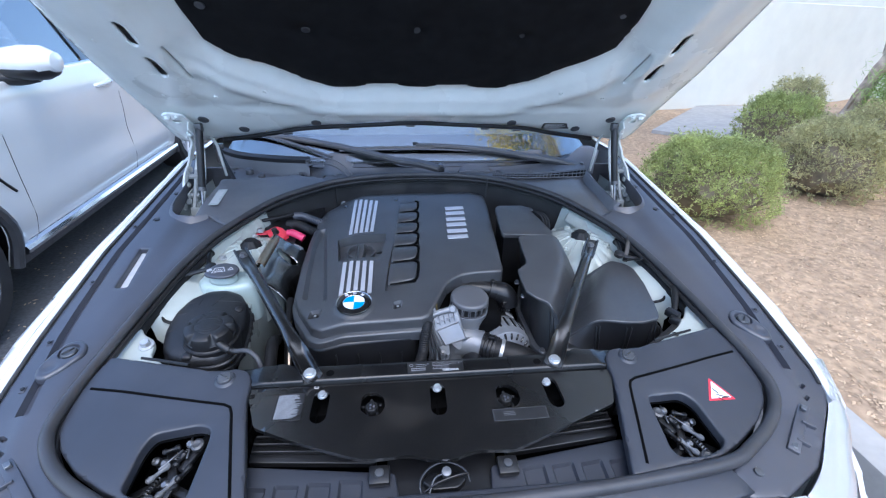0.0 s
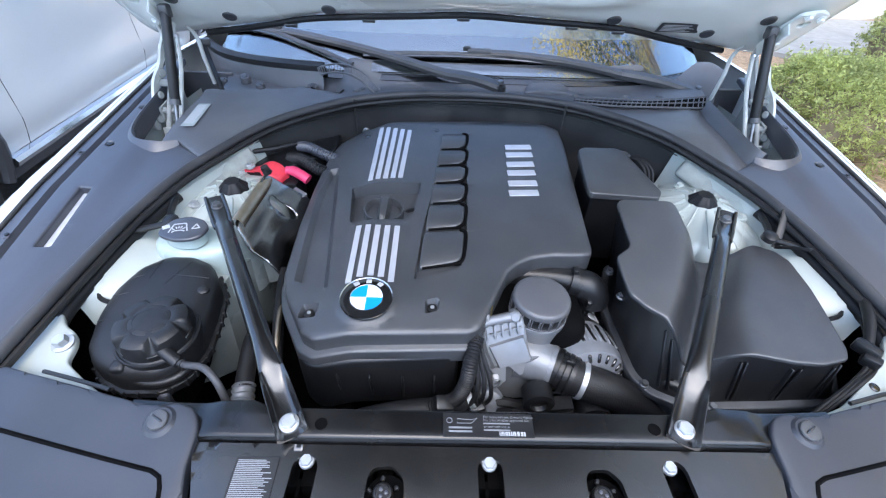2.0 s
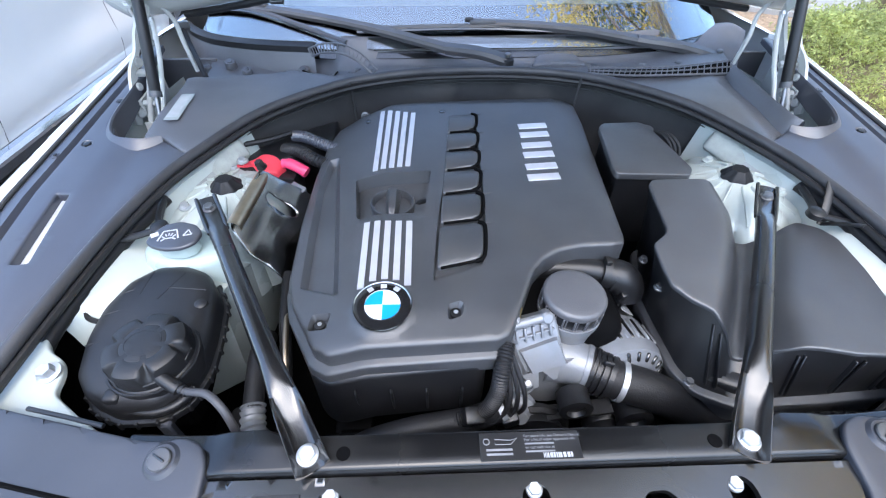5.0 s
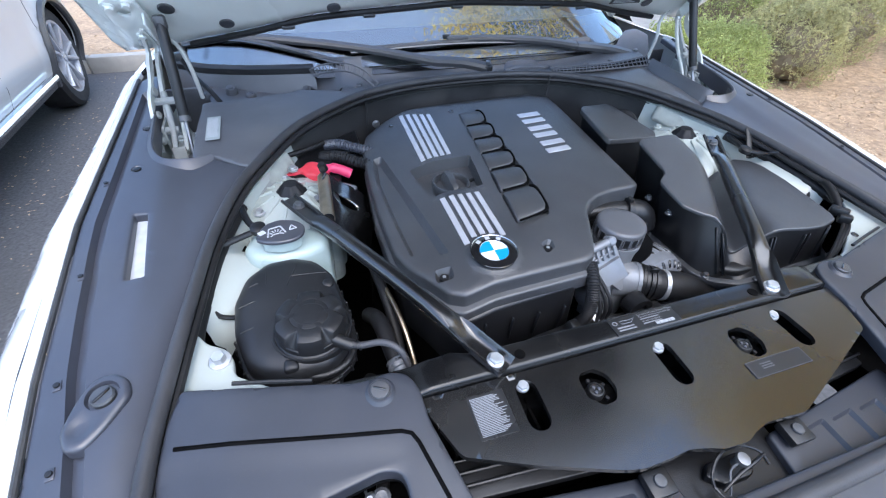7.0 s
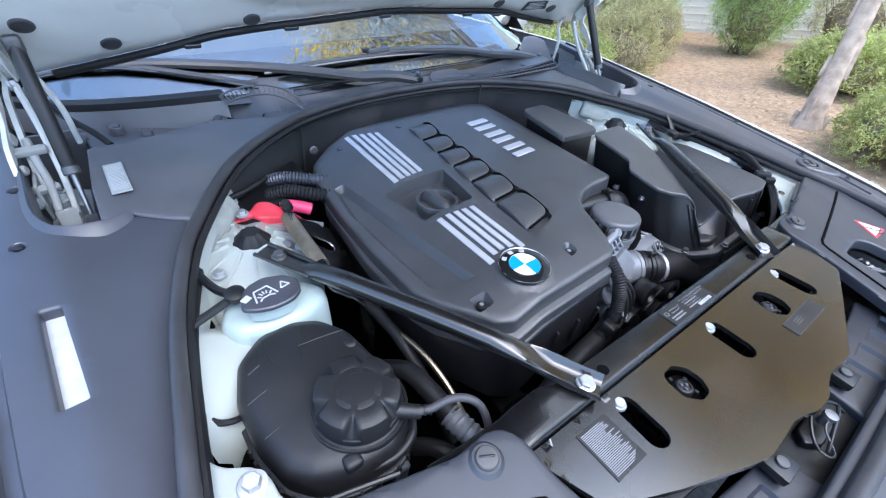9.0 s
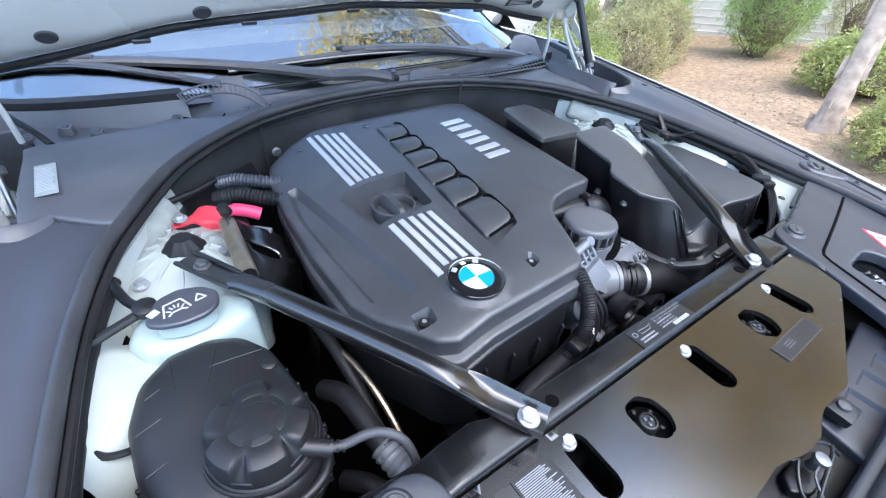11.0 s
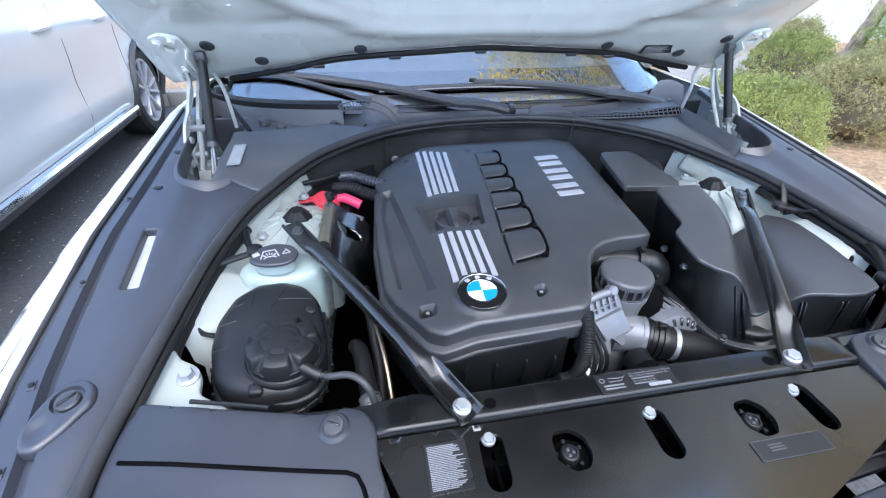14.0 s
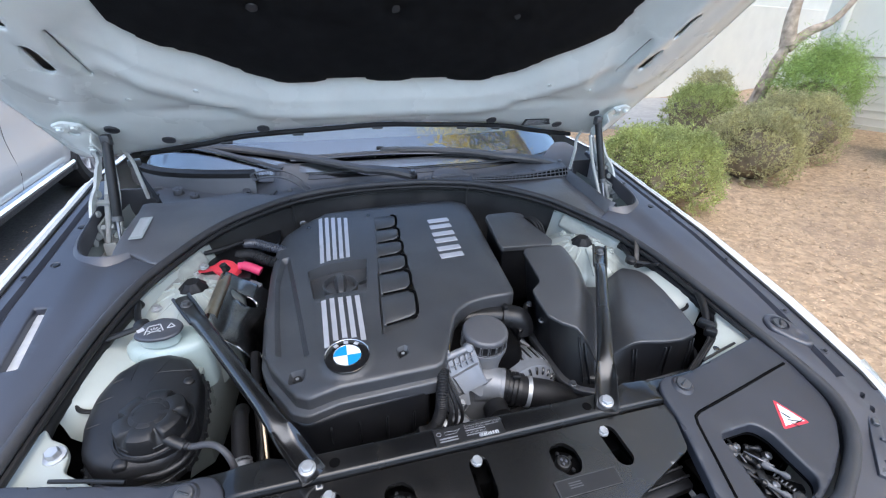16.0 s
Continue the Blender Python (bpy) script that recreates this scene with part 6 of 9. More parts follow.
for s in (-1, 1):
    tower_at(s)
    # pale sloping side apron with its flange
    ap = thing("side_apron", (s * 0.62, 0.25, 0.45), "white painted inner fender apron", "inner fender", "inner fenders")
    ys = [0.204, 0.212, 0.23, 0.255, 0.29, 0.34, 0.42, 0.50, 0.58, 0.66]
    rings = []
    for y in ys:
        zt = 0.712 + 0.165 * y
        xs_ = float(np.interp(y, [q[1] for q in SEAL[::-1]], [q[0] for q in SEAL[::-1]])) if y < 0.66 else 0.50
        reach = float(np.interp(y, [0.2, 0.215, 0.24, 0.28, 0.36, 0.5, 0.66], [0.648, 0.622, 0.555, 0.475, 0.455, 0.45, 0.44]))
        drop = float(np.interp(y, [0.2, 0.3, 0.36, 0.42, 0.66], [0.06, 0.05, 0.055, 0.10, 0.11]))
        rings.append([(s * x, y, z) for x, z in ((xs_ + 0.012, zt + 0.006), (xs_ - 0.004, zt), (xs_ * 0.6 + reach * 0.4 if y < 0.4 else xs_ - 0.022, zt - drop * (0.6 if y < 0.4 else 0.75)), (reach + 0.012, zt - drop), (reach, zt - drop - 0.014), (reach + 0.02, 0.45))])
    part("panel", loft(rings, False, False), SHADEDWHITE, ap)
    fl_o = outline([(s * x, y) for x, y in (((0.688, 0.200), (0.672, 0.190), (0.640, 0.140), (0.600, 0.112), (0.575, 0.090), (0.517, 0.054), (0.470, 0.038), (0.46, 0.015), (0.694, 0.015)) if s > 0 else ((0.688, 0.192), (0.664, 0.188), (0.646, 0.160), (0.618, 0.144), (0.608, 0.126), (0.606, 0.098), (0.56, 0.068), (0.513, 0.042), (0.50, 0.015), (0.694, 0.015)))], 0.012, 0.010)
    part("front_flange", sheet(over(lambda x, y: 0.712 + 0.165 * y), fl_o, 0.006, step=0.02, r=0.004, pockets=[(circle(s * 0.626, 0.126, 0.016, 18), -0.003, 0.003)] if s < 0 else ()), SHADEDWHITE, ap, "white flange with a bolt at the front corner")
    if s < 0:
        hex_bolt((s * 0.625, 0.125, 0.734), (0, -0.2, 1), 0.010, 0.014, 1.5, ZINC, ap)
    for x, y in ((0.665, 0.052), (0.64, 0.04)) if s < 0 else ((0.582, 0.082), (0.64, 0.04)):
        # Black discs on the flange stand in for the dark of holes.
        part("hole", disc((s * x, y, 0.712 + 0.165 * y + 0.0005), (0, -0.17, 1), 0.007 if x < 0.66 else 0.011, 0.0015, 14), EMBBLACK, ap)
    part("rubber_buffer", lathe([(0.012, 0), (0.012, 0.006), (0.006, 0.010)], face_to((s * 0.672, 0.055, 0.724), (s * -0.3, -0.2, 1)), 16), RUBBER, ap)
    # black hose clipped along the seal
    wire = thing("side_cable", (s * 0.645, 0.3, 0.70), "black cable with a bracket along the inner fender", "cable", "side cables")
    part("cable", tube(smooth_line([(s * 0.60, 0.46, 0.785), (s * 0.632, 0.36, 0.768), (s * 0.655, 0.24, 0.745), (s * 0.664, 0.17, 0.728), (s * 0.655, 0.12, 0.70), (s * 0.63, 0.09, 0.66)], 6), 0.0115, 12), RUBBER, wire)
    part("branch", tube(smooth_line([(s * 0.652, 0.25, 0.742), (s * 0.640, 0.228, 0.728), (s * 0.622, 0.222, 0.722), (s * 0.606, 0.228, 0.715)], 5), 0.004, 8), RUBBER, wire)
    part("cable_clip", rounded_box((0.014, 0.008, 0.012), pose(s * 0.652, 0.252, 0.748, 0, 0, 20), 0.002, 1), SATIN, wire)
    part("bracket", tube(smooth_line([(s * 0.60, 0.455, 0.787), (s * 0.585, 0.40, 0.785), (s * 0.565, 0.37, 0.785)], 4), 0.0065, 8), SATIN, wire)
    part("bracket", tube([(s * 0.565, 0.37, 0.785), (s * 0.632, 0.352, 0.775)], 0.006, 8), SATIN, wire)
    part("clip", lathe([(0.014, 0), (0.014, 0.01), (0.008, 0.013)], face_to((s * 0.566, 0.368, 0.784), (0, -0.2, 1)), 16), SATIN, wire)
    # pale padding block behind the tower
    pad = thing("foam_block", (s * 0.585, 0.58, 0.75), "pale foam block beside the strut tower", "foam block", "foam blocks")
    part("foam", rounded_box((0.055, 0.09, 0.07), pose(s * 0.575, 0.555, 0.775, 10, s * 25, s * 35), 0.014, 3), HINGEGREY, pad)
    part("foam", rounded_box((0.06, 0.10, 0.05), pose(s * 0.545, 0.60, 0.785, 15, s * 20, s * 42), 0.012, 3), mat("pale_foam_" + ("a" if s > 0 else "b"), (0.34, 0.36, 0.33), 0.8, bump=0.4, bump_scale=150), pad)

# strut braces: bent tubes with flattened ends
for s in (-1, 1):
    br = thing("strut_brace", (s * 0.254, 0.0, 0.745), "glossy black tubular strut brace bolted to the radiator support", "strut brace", "strut braces")
    a, b = Vector((s * 0.491, 0.400, 0.797)), Vector((s * 0.2535, 0.001, 0.7405))
    d = (b - a)
    side_v = Vector((0, 0, 1)).cross(d).normalized()
    upv = d.cross(side_v).normalized()
    if upv.z < 0:
        upv = -upv
    # along the tube: half width, half height, lift, and how far its top is crushed into a scoop with rims
    prof = ((-0.032, 0.0152, 0.003, 0.004, 0), (0.0, 0.0155, 0.003, 0.004, 0), (0.045, 0.0155, 0.004, 0.004, 0), (0.075, 0.0148, 0.012, 0.010, 0), (0.12, 0.0142, 0.0140, 0.012, 0), (0.25, 0.0142, 0.0145, 0.014, 0),
            (0.34, 0.0145, 0.0142, 0.0135, 0), (0.370, 0.0155, 0.0125, 0.0125, 0.0), (0.390, 0.0168, 0.0110, 0.0115, 0.25), (0.408, 0.0180, 0.0100, 0.0095, 0.7), (0.425, 0.0186, 0.0085, 0.0075, 1), (0.455, 0.0190, 0.0072, 0.0060, 1), (0.487, 0.0196, 0.0068, 0.0055, 1))
    rings = []
    for t, w, h, lift, crush in prof:
        c = a + d.normalized() * t + upv * lift
        ring = []
        for q in np.linspace(0, 2 * math.pi, 33)[:-1]:
            u, v = abs(math.cos(q)) ** 0.8 * (1 if math.cos(q) > 0 else -1), math.sin(q)
            dish = -0.45 + 1.45 * min(1, abs(u) / 0.90) ** 5 if v > 0.12 else v
            ring.append(c + side_v * w * u + upv * h * ((1 - crush) * v + crush * dish))
        rings.append(ring)
    part("tube", loft(rings), BRACE, br)
    for e in (-1, 1):
        line = [a + d.normalized() * t + side_v * e * w + upv * 0.008 for t, w in ((-0.032, 0.0150), (0.0, 0.0152), (0.04, 0.0150), (0.065, 0.0138))]
        part("end_flange", tube(line, 0.0034, 8), BRACE, br)
    hex_bolt(a + upv * 0.006, upv, 0.0085, 0.009, 1.3, DULL, br)
    hex_bolt(b + upv * 0.0035, upv, 0.0100, 0.0085, 1.25, ZINC, br)

# expansion tank
tank = thing("expansion_tank", (-0.525, 0.2, 0.45), "black plastic coolant expansion tank with a big ribbed cap", "coolant tank")
TANK = [(-0.574, 0.098), (-0.598, 0.125), (-0.613, 0.180), (-0.615, 0.235), (-0.599, 0.288), (-0.563, 0.318), (-0.518, 0.322), (-0.476, 0.302), (-0.451, 0.262), (-0.441, 0.205), (-0.437, 0.150), (-0.448, 0.105), (-0.478, 0.082), (-0.531, 0.080)]
o = outline(TANK, 0.012, 0.01)


def tank_z(x, y):
    return 0.736 + 0.10 * (y - 0.2) + 0.012 * np.clip(1 - ((x + 0.525) / 0.11) ** 2 - ((y - 0.21) / 0.14) ** 2, 0, 1)


part("upper_shell", sheet(over(tank_z), o, 0.030, step=0.012, r=0.019, back=False), TANKBLACK, tank)
skirt = inset(o, -0.006)
seam_z = lambda x, y: 0.696 + 0.10 * (y - 0.2)
part("seam_flange", sheet(over(seam_z), skirt, 0.006, step=0.03, r=0.002), TANKBLACK, tank)
part("second_flange", sheet(over(lambda x, y: seam_z(x, y) - 0.012), inset(o, -0.002), 0.004, step=0.03, r=0.001), TANKBLACK, tank)
# Lower shell near-black: the shade below the flange is in its colour.
part("lower_shell", sheet(over(lambda x, y: seam_z(x, y) - 0.010), inset(o, 0.045), 0.10, step=0.03, r=0.003, back=False), DEEP, tank)
for p in skirt[::3]:
    part("flange_tooth", rounded_box((0.005, 0.005, 0.014), pose(p[0], p[1], float(seam_z(*p)) - 0.005), 0.001, 1), TANKBLACK, tank)
tm = face_to((-0.495, 0.146, 0.731), (0.03, -0.08, 1))
part("neck", lathe([(0.058, -0.030), (0.0585, -0.004), (0.058, 0.003), (0.053, 0.007)], tm, 40), TANKBLACK, tank)
part("neck_ring", tube([tm @ Vector((0.0575 * math.cos(a), 0.0575 * math.sin(a), 0.005)) for a in np.linspace(0, 2 * math.pi, 41)[:-1]], 0.0022, 6, True), TANKBLACK, tank)
notch = lambda a: max(0.0, math.cos(a * 6 + 0.5)) ** 4
scap = part("cap", lathe([(0.051, 0.006), (0.053, 0.008), (0.053, 0.017), (0.0525, 0.022), (0.052, 0.030), (0.050, 0.036), (0.044, 0.0395), (0.030, 0.0402), (0.0285, 0.0396), (0.027, 0.0402), (0.01, 0.0402)], tm, 120, None,
                         lambda a, z: 1 - (0.24 * notch(a) * min(1, (z - 0.020) / 0.012) if 0.020 < z < 0.0397 else 0)), TANKBLACK, tank, "black screw cap with finger notches")
part("cap_print", tube([tm @ Vector((0.023 * math.cos(a), 0.020 * math.sin(a), 0.0402)) for a in np.linspace(0, 5.6, 40)], 0.0004, 5), TANKBLACK, scap)
for k in range(6):
    a = (2 * math.pi * k - 0.5) / 6
    part("cap_tab", rounded_box((0.004, 0.020, 0.010), tm @ pose(0.0515 * math.cos(a), 0.0515 * math.sin(a), 0.014, 0, 0, math.degrees(a)), 0.001, 1), TANKBLACK, scap)
for (x0, y0), (x1, y1) in (((-0.606, 0.215), (-0.575, 0.222)), ((-0.602, 0.165), (-0.578, 0.170)), ((-0.560, 0.245), (-0.560, 0.305)), ((-0.53, 0.262), (-0.455, 0.258)), ((-0.505, 0.30), (-0.530, 0.232)), ((-0.592, 0.255), (-0.572, 0.262))):
    line = [Vector((x0 + (x1 - x0) * t, y0 + (y1 - y0) * t, float(tank_z(np.array([x0 + (x1 - x0) * t]), np.array([y0 + (y1 - y0) * t]))[0]) - 0.0003)) for t in np.linspace(0.1, 0.9, 5)]
    part("mould_line", tube(line, 0.0009, 6), TANKBLACK, tank)
for x, y in ((-0.462, 0.232),):
    part("mould_boss", lathe([(0.010, -0.004), (0.009, 0.001), (0.006, 0.003), (0.001, 0.003)], face_to((x, y, float(tank_z(np.array([x]), np.array([y]))[0]) - 0.001), (0.1, -0.1, 1)), 18), TANKBLACK, tank)
part("front_boss", rounded_box((0.022, 0.02, 0.045), pose(-0.530, 0.096, 0.708, 8), 0.006, 3), TANKBLACK, tank)
part("front_ledge", tube(smooth_line([(-0.520, 0.088, 0.700), (-0.485, 0.082, 0.699), (-0.455, 0.092, 0.701), (-0.440, 0.115, 0.704)], 5), 0.006, 10), TANKBLACK, tank)
part("bracket", rounded_box((0.018, 0.012, 0.13), pose(-0.485, 0.085, 0.615, 6, 8, 0), 0.003, 1), TRIM, tank)
part("hose_socket", tube([(-0.466, 0.108, 0.745), (-0.452, 0.100, 0.740), (-0.440, 0.094, 0.735)], lambda t: 0.0095 - 0.001 * t, 14), TANKBLACK, tank)
part("vent_hose", tube(smooth_line([(-0.446, 0.097, 0.737), (-0.428, 0.090, 0.736), (-0.400, 0.083, 0.741), (-0.380, 0.070, 0.737), (-0.368, 0.058, 0.715), (-0.362, 0.045, 0.66), (-0.360, 0.035, 0.60)], 6), 0.0052, 12), HOSEGREY, tank, "thin grey-black vent hose")
for k in range(6):
    p0 = Vector((-0.458, 0.103, 0.742)).lerp(Vector((-0.430, 0.0905, 0.735)), k / 5)
    part("hose_ring", tube([p0, p0 + Vector((0.003, -0.0014, -0.0006))], 0.0082 - 0.0004 * k, 14), TANKBLACK, tank)

# refrigerant and coolant lines beside the tank
ac = thing("coolant_pipe", (-0.36, 0.12, 0.50), "black hose with a crimped aluminium sleeve beside the tank", "hose")
part("hose", tube(smooth_line([(-0.40, 0.26, 0.62), (-0.388, 0.20, 0.66), (-0.379, 0.135, 0.654), (-0.372, 0.095, 0.642), (-0.36, 0.06, 0.626), (-0.352, 0.035, 0.59)], 6), 0.015, 14), RUBBER, ac)
part("crimp_sleeve", tube(smooth_line([(-0.377, 0.116, 0.648), (-0.371, 0.090, 0.641), (-0.362, 0.066, 0.630)], 10), lambda t: 0.0170 + 0.0016 * math.sin(t * 38), 16), ALU, ac, "ribbed aluminium sleeve")
part("second_hose", tube(smooth_line([(-0.425, 0.14, 0.58), (-0.40, 0.10, 0.60), (-0.37, 0.05, 0.57)], 5), 0.013, 12), RUBBER, ac)
part("steel_line", tube(smooth_line([(-0.37, 0.33, 0.66), (-0.355, 0.24, 0.665), (-0.345, 0.17, 0.64), (-0.34, 0.10, 0.58)], 5), 0.005, 10), STEEL, ac)
part("braided_line", tube(smooth_line([(-0.375, 0.36, 0.68), (-0.365, 0.27, 0.66), (-0.358, 0.2, 0.61), (-0.36, 0.12, 0.55)], 16), lambda t: 0.010 + 0.001 * math.sin(t * 150), 12), RUBBER, ac)

# washer reservoir
wash = thing("washer_reservoir", (-0.54, 0.34, 0.60), "milky plastic washer fluid reservoir with a black flip cap", "fluid reservoir")
WASH = [(-0.600, 0.348), (-0.585, 0.322), (-0.54, 0.308), (-0.488, 0.310), (-0.452, 0.324), (-0.448, 0.350), (-0.47, 0.378), (-0.53, 0.398), (-0.585, 0.385)]
part("body", sheet(over(lambda x, y: 0.764 + 0.13 * (y - 0.34)), outline(WASH, 0.015, 0.01), 0.10, step=0.025, r=0.016, back=False), MILKY, wash, "milky pale blue-green plastic body")
CAP = [(-0.588, 0.338), (-0.572, 0.326), (-0.545, 0.318), (-0.515, 0.320), (-0.496, 0.333), (-0.491, 0.358), (-0.508, 0.378), (-0.540, 0.388), (-0.568, 0.380), (-0.580, 0.362)]
CAP = [(-0.526 + (x + 0.539) * 0.88, 0.338 + (y - 0.353) * 0.92) for x, y in CAP]
cap_o = outline(CAP, 0.008, 0.008)
wc = part("flip_cap", sheet(over(lambda x, y: 0.797 + 0.10 * (y - 0.338)), cap_o, 0.003, step=0.015, r=0.003), TRIM, wash, "grey-black flip cap with a white spray symbol")
part("cap_neck", sheet(over(lambda x, y: 0.788 + 0.10 * (y - 0.338)), inset(cap_o, 0.008), 0.02, step=0.03, back=False), MILKY, wash)
wm = face_to((-0.524, 0.338, 0.7976), (0, -0.10, 1), 12)
bm = bmesh.new()
for (x0, y0), (x1, y1) in (((-0.026, -0.010), (-0.020, 0.011)), ((-0.020, 0.011), (0.000, 0.011)), ((0.000, 0.011), (0.005, -0.010)), ((-0.021, -0.011), (-0.016, -0.007)), ((-0.005, -0.007), (0.001, -0.011)), ((-0.016, -0.007), (-0.005, -0.007))):
    rounded_box((math.hypot(x1 - x0, y1 - y0), 0.0022, 0.0006), wm @ pose((x0 + x1) / 2, (y0 + y1) / 2, 0, 0, 0, math.degrees(math.atan2(y1 - y0, x1 - x0))), 0, 1, bm)
for k in range(5):
    rounded_box((0.0020, 0.006, 0.0006), wm @ pose(-0.0105 + 0.0042 * (k - 2), 0.002 - 0.0012 * (k - 2) ** 2, 0, 0, 0, (2 - k) * 24), 0, 1, bm)
for ring in (((0.012, -0.006), (0.025, -0.006), (0.0185, 0.006)),):
    for (x0, y0), (x1, y1) in zip(ring, ring[1:] + ring[:1]):
        rounded_box((math.hypot(x1 - x0, y1 - y0), 0.0020, 0.0006), wm @ pose((x0 + x1) / 2, (y0 + y1) / 2, 0, 0, 0, math.degrees(math.atan2(y1 - y0, x1 - x0))), 0, 1, bm)
rounded_box((0.012, 0.010, 0.0006), wm @ pose(-0.033, 0.006, 0, 0, 0, 20), 0, 1, bm)
part("symbol", bm, GREYPRINT, wc, "worn white spray symbol")

# steel heat shield with an oval hole
hs = thing("heat_shield", (-0.43, 0.45, 0.60), "bare steel heat shield between strut tower and engine", "heat shield")


def shield_place(q):
    t, v, h = q.T
    k = t / 0.145
    out = np.interp(v, [0, 0.045, 0.07, 0.095, 0.13, 0.30], [0, 0.026, 0.058, 0.080, 0.088, 0.076])
    dent = 0.012 * np.exp(-((t - 0.04) / 0.03) ** 2 - ((v - 0.10) / 0.04) ** 2) - 0.010 * np.exp(-((t - 0.11) / 0.02) ** 2 - ((v - 0.12) / 0.03) ** 2) + 0.006 * np.exp(-((t - 0.0) / 0.03) ** 2 - ((v - 0.17) / 0.05) ** 2)
    x = -0.452 + 0.020 * k + out - dent * np.clip(v / 0.04, 0, 1)
    y = 0.375 + 0.140 * k + 0.15 * np.clip(v - 0.05, 0, 1)
    z = 0.782 + 0.030 * k - v
    return np.column_stack([x + h, y, z])


o = outline([(0, 0.0), (0.145, 0.0), (0.168, 0.05), (0.165, 0.12), (0.12, 0.20), (0.03, 0.25), (-0.05, 0.24), (-0.055, 0.14), (-0.02, 0.05)], 0.012, 0.012)
part("sheet", sheet(shield_place, o, 0.003, [capsule(0.105, 0.052, 0.050, 0.024, 12), circle(0.0, 0.13, 0.008, 14)], 0.009, 0.001), DARKSTEEL, hs, "dark reflecting steel sheet with an oval hole", 60)
rings = []
for a in np.linspace(-0.5, 3.0, 11):
    dx, dz = 0.013 * math.cos(a), 0.013 * math.sin(a) - 0.010
    rings.append([(-0.442 + 0.006 * k + dx, 0.358 + 0.160 * k, 0.800 + 0.004 * k + dz) for k in (0.0, 0.5, 1.0)])
part("top_flange", loft(rings, False, False), STEEL, hs, "folded brushed steel edge")
part("cast_bracket", rounded_box((0.012, 0.026, 0.06), pose(-0.447, 0.482, 0.745, 0, -20, 12), 0.004, 2), ALU, hs)
hex_bolt((-0.432, 0.520, 0.812), (-0.3, -0.2, 1), 0.009, 0.016, 1.1, SATIN, hs)

# jump terminal cover and conduits behind
jt = thing("jump_terminal", (-0.44, 0.60, 0.70), "red plastic cover over the jump-start terminal", "terminal cover")
jz = lambda x, y: 0.783 + 0.30 * (y - 0.59) - 0.45 * np.clip(x + 0.455, 0, 1) - 0.8 * (x + 0.462) ** 2
part("cover", sheet(over(jz), outline([(-0.436 + (x + 0.436) * 0.80, 0.597 + (y - 0.597) * 0.85) for x, y in [(-0.520, 0.582), (-0.492, 0.588), (-0.484, 0.574), (-0.452, 0.566), (-0.428, 0.572), (-0.424, 0.588), (-0.414, 0.606), (-0.440, 0.624), (-0.474, 0.620), (-0.490, 0.604), (-0.518, 0.596)]], 0.008, 0.006), 0.018, step=0.010, r=0.006, back=False), RED, jt, "red plastic flap")
part("tab", rounded_box((0.026, 0.014, 0.004), pose(-0.505, 0.591, 0.777, 0, 8, 8), 0.001, 1), RED, jt)
part("red_boot", tube(smooth_line([(-0.424, 0.604, 0.772), (-0.408, 0.602, 0.772), (-0.388, 0.594, 0.766), (-0.372, 0.588, 0.758)], 6), lambda t: 0.0100 + 0.002 * (t > 0.25), 14), PINKRED, jt, "pinkish red cable boot")
part("cable_lug", rounded_box((0.035, 0.020, 0.012), pose(-0.385, 0.545, 0.745, 10, 12, -30), 0.003, 2), ALU, jt)
part("base", rounded_box((0.10, 0.07, 0.06), pose(-0.445, 0.605, 0.725), 0.008, 2), SATIN, jt)
cond = thing("conduit", (-0.37, 0.63, 0.70), "corrugated plastic conduits entering behind the cover", "conduit")
part("black_conduit", tube(smooth_line([(-0.43, 0.66, 0.775), (-0.395, 0.635, 0.785), (-0.35, 0.605, 0.777), (-0.30, 0.59, 0.765)], 70), lambda t: 0.0130 + 0.0016 * math.sin(t * 150), 14), RUBBER, cond)
part("grey_conduit", tube(smooth_line([(-0.415, 0.70, 0.788), (-0.385, 0.675, 0.797), (-0.345, 0.655, 0.790), (-0.30, 0.64, 0.78)], 70), lambda t: 0.0120 + 0.0014 * math.sin(t * 140), 14), TRIM, cond)
part("thin_cable", tube(smooth_line([(-0.56, 0.60, 0.79), (-0.52, 0.63, 0.80), (-0.46, 0.66, 0.80), (-0.42, 0.69, 0.80)], 5), 0.006, 8), RUBBER, cond)
tray = thing("cable_tray", (-0.45, 0.68, 0.70), "black plastic cable tray under the cowl", "cable tray")
part("tray", sheet(over(lambda x, y: 0.775 + 0.05 * (y - 0.6)), outline([(-0.55, 0.58), (-0.50, 0.655), (-0.42, 0.735), (-0.33, 0.79), (-0.33, 0.70), (-0.40, 0.64), (-0.48, 0.57)], 0.03, 0.01), 0.05, step=0.03, r=0.006, back=False), SATIN, tray)
hex_bolt((-0.497, 0.585, 0.79), (0, -0.1, 1), 0.008, 0.008, 1.4, ZINC, tray)

# ---- air filter box: base, high lid on the inside, domed lid outside ----
air = thing("air_filter_box", (0.42, 0.22, 0.45), "matte black plastic air filter box with a two-level lid", "air filter box")
BASE = [(0.268, 0.150), (0.286, 0.118), (0.335, 0.094), (0.46, 0.098), (0.585, 0.105), (0.618, 0.16), (0.622, 0.24), (0.60, 0.37), (0.45, 0.40), (0.30, 0.41), (0.262, 0.30)]
base_o = outline(BASE, 0.02, 0.012)
part("base", sheet(over(lambda x, y: 0.640 + 0.05 * (y - 0.1)), base_o, 0.20, step=0.05, r=0.004, back=False), PLASTIC, air)
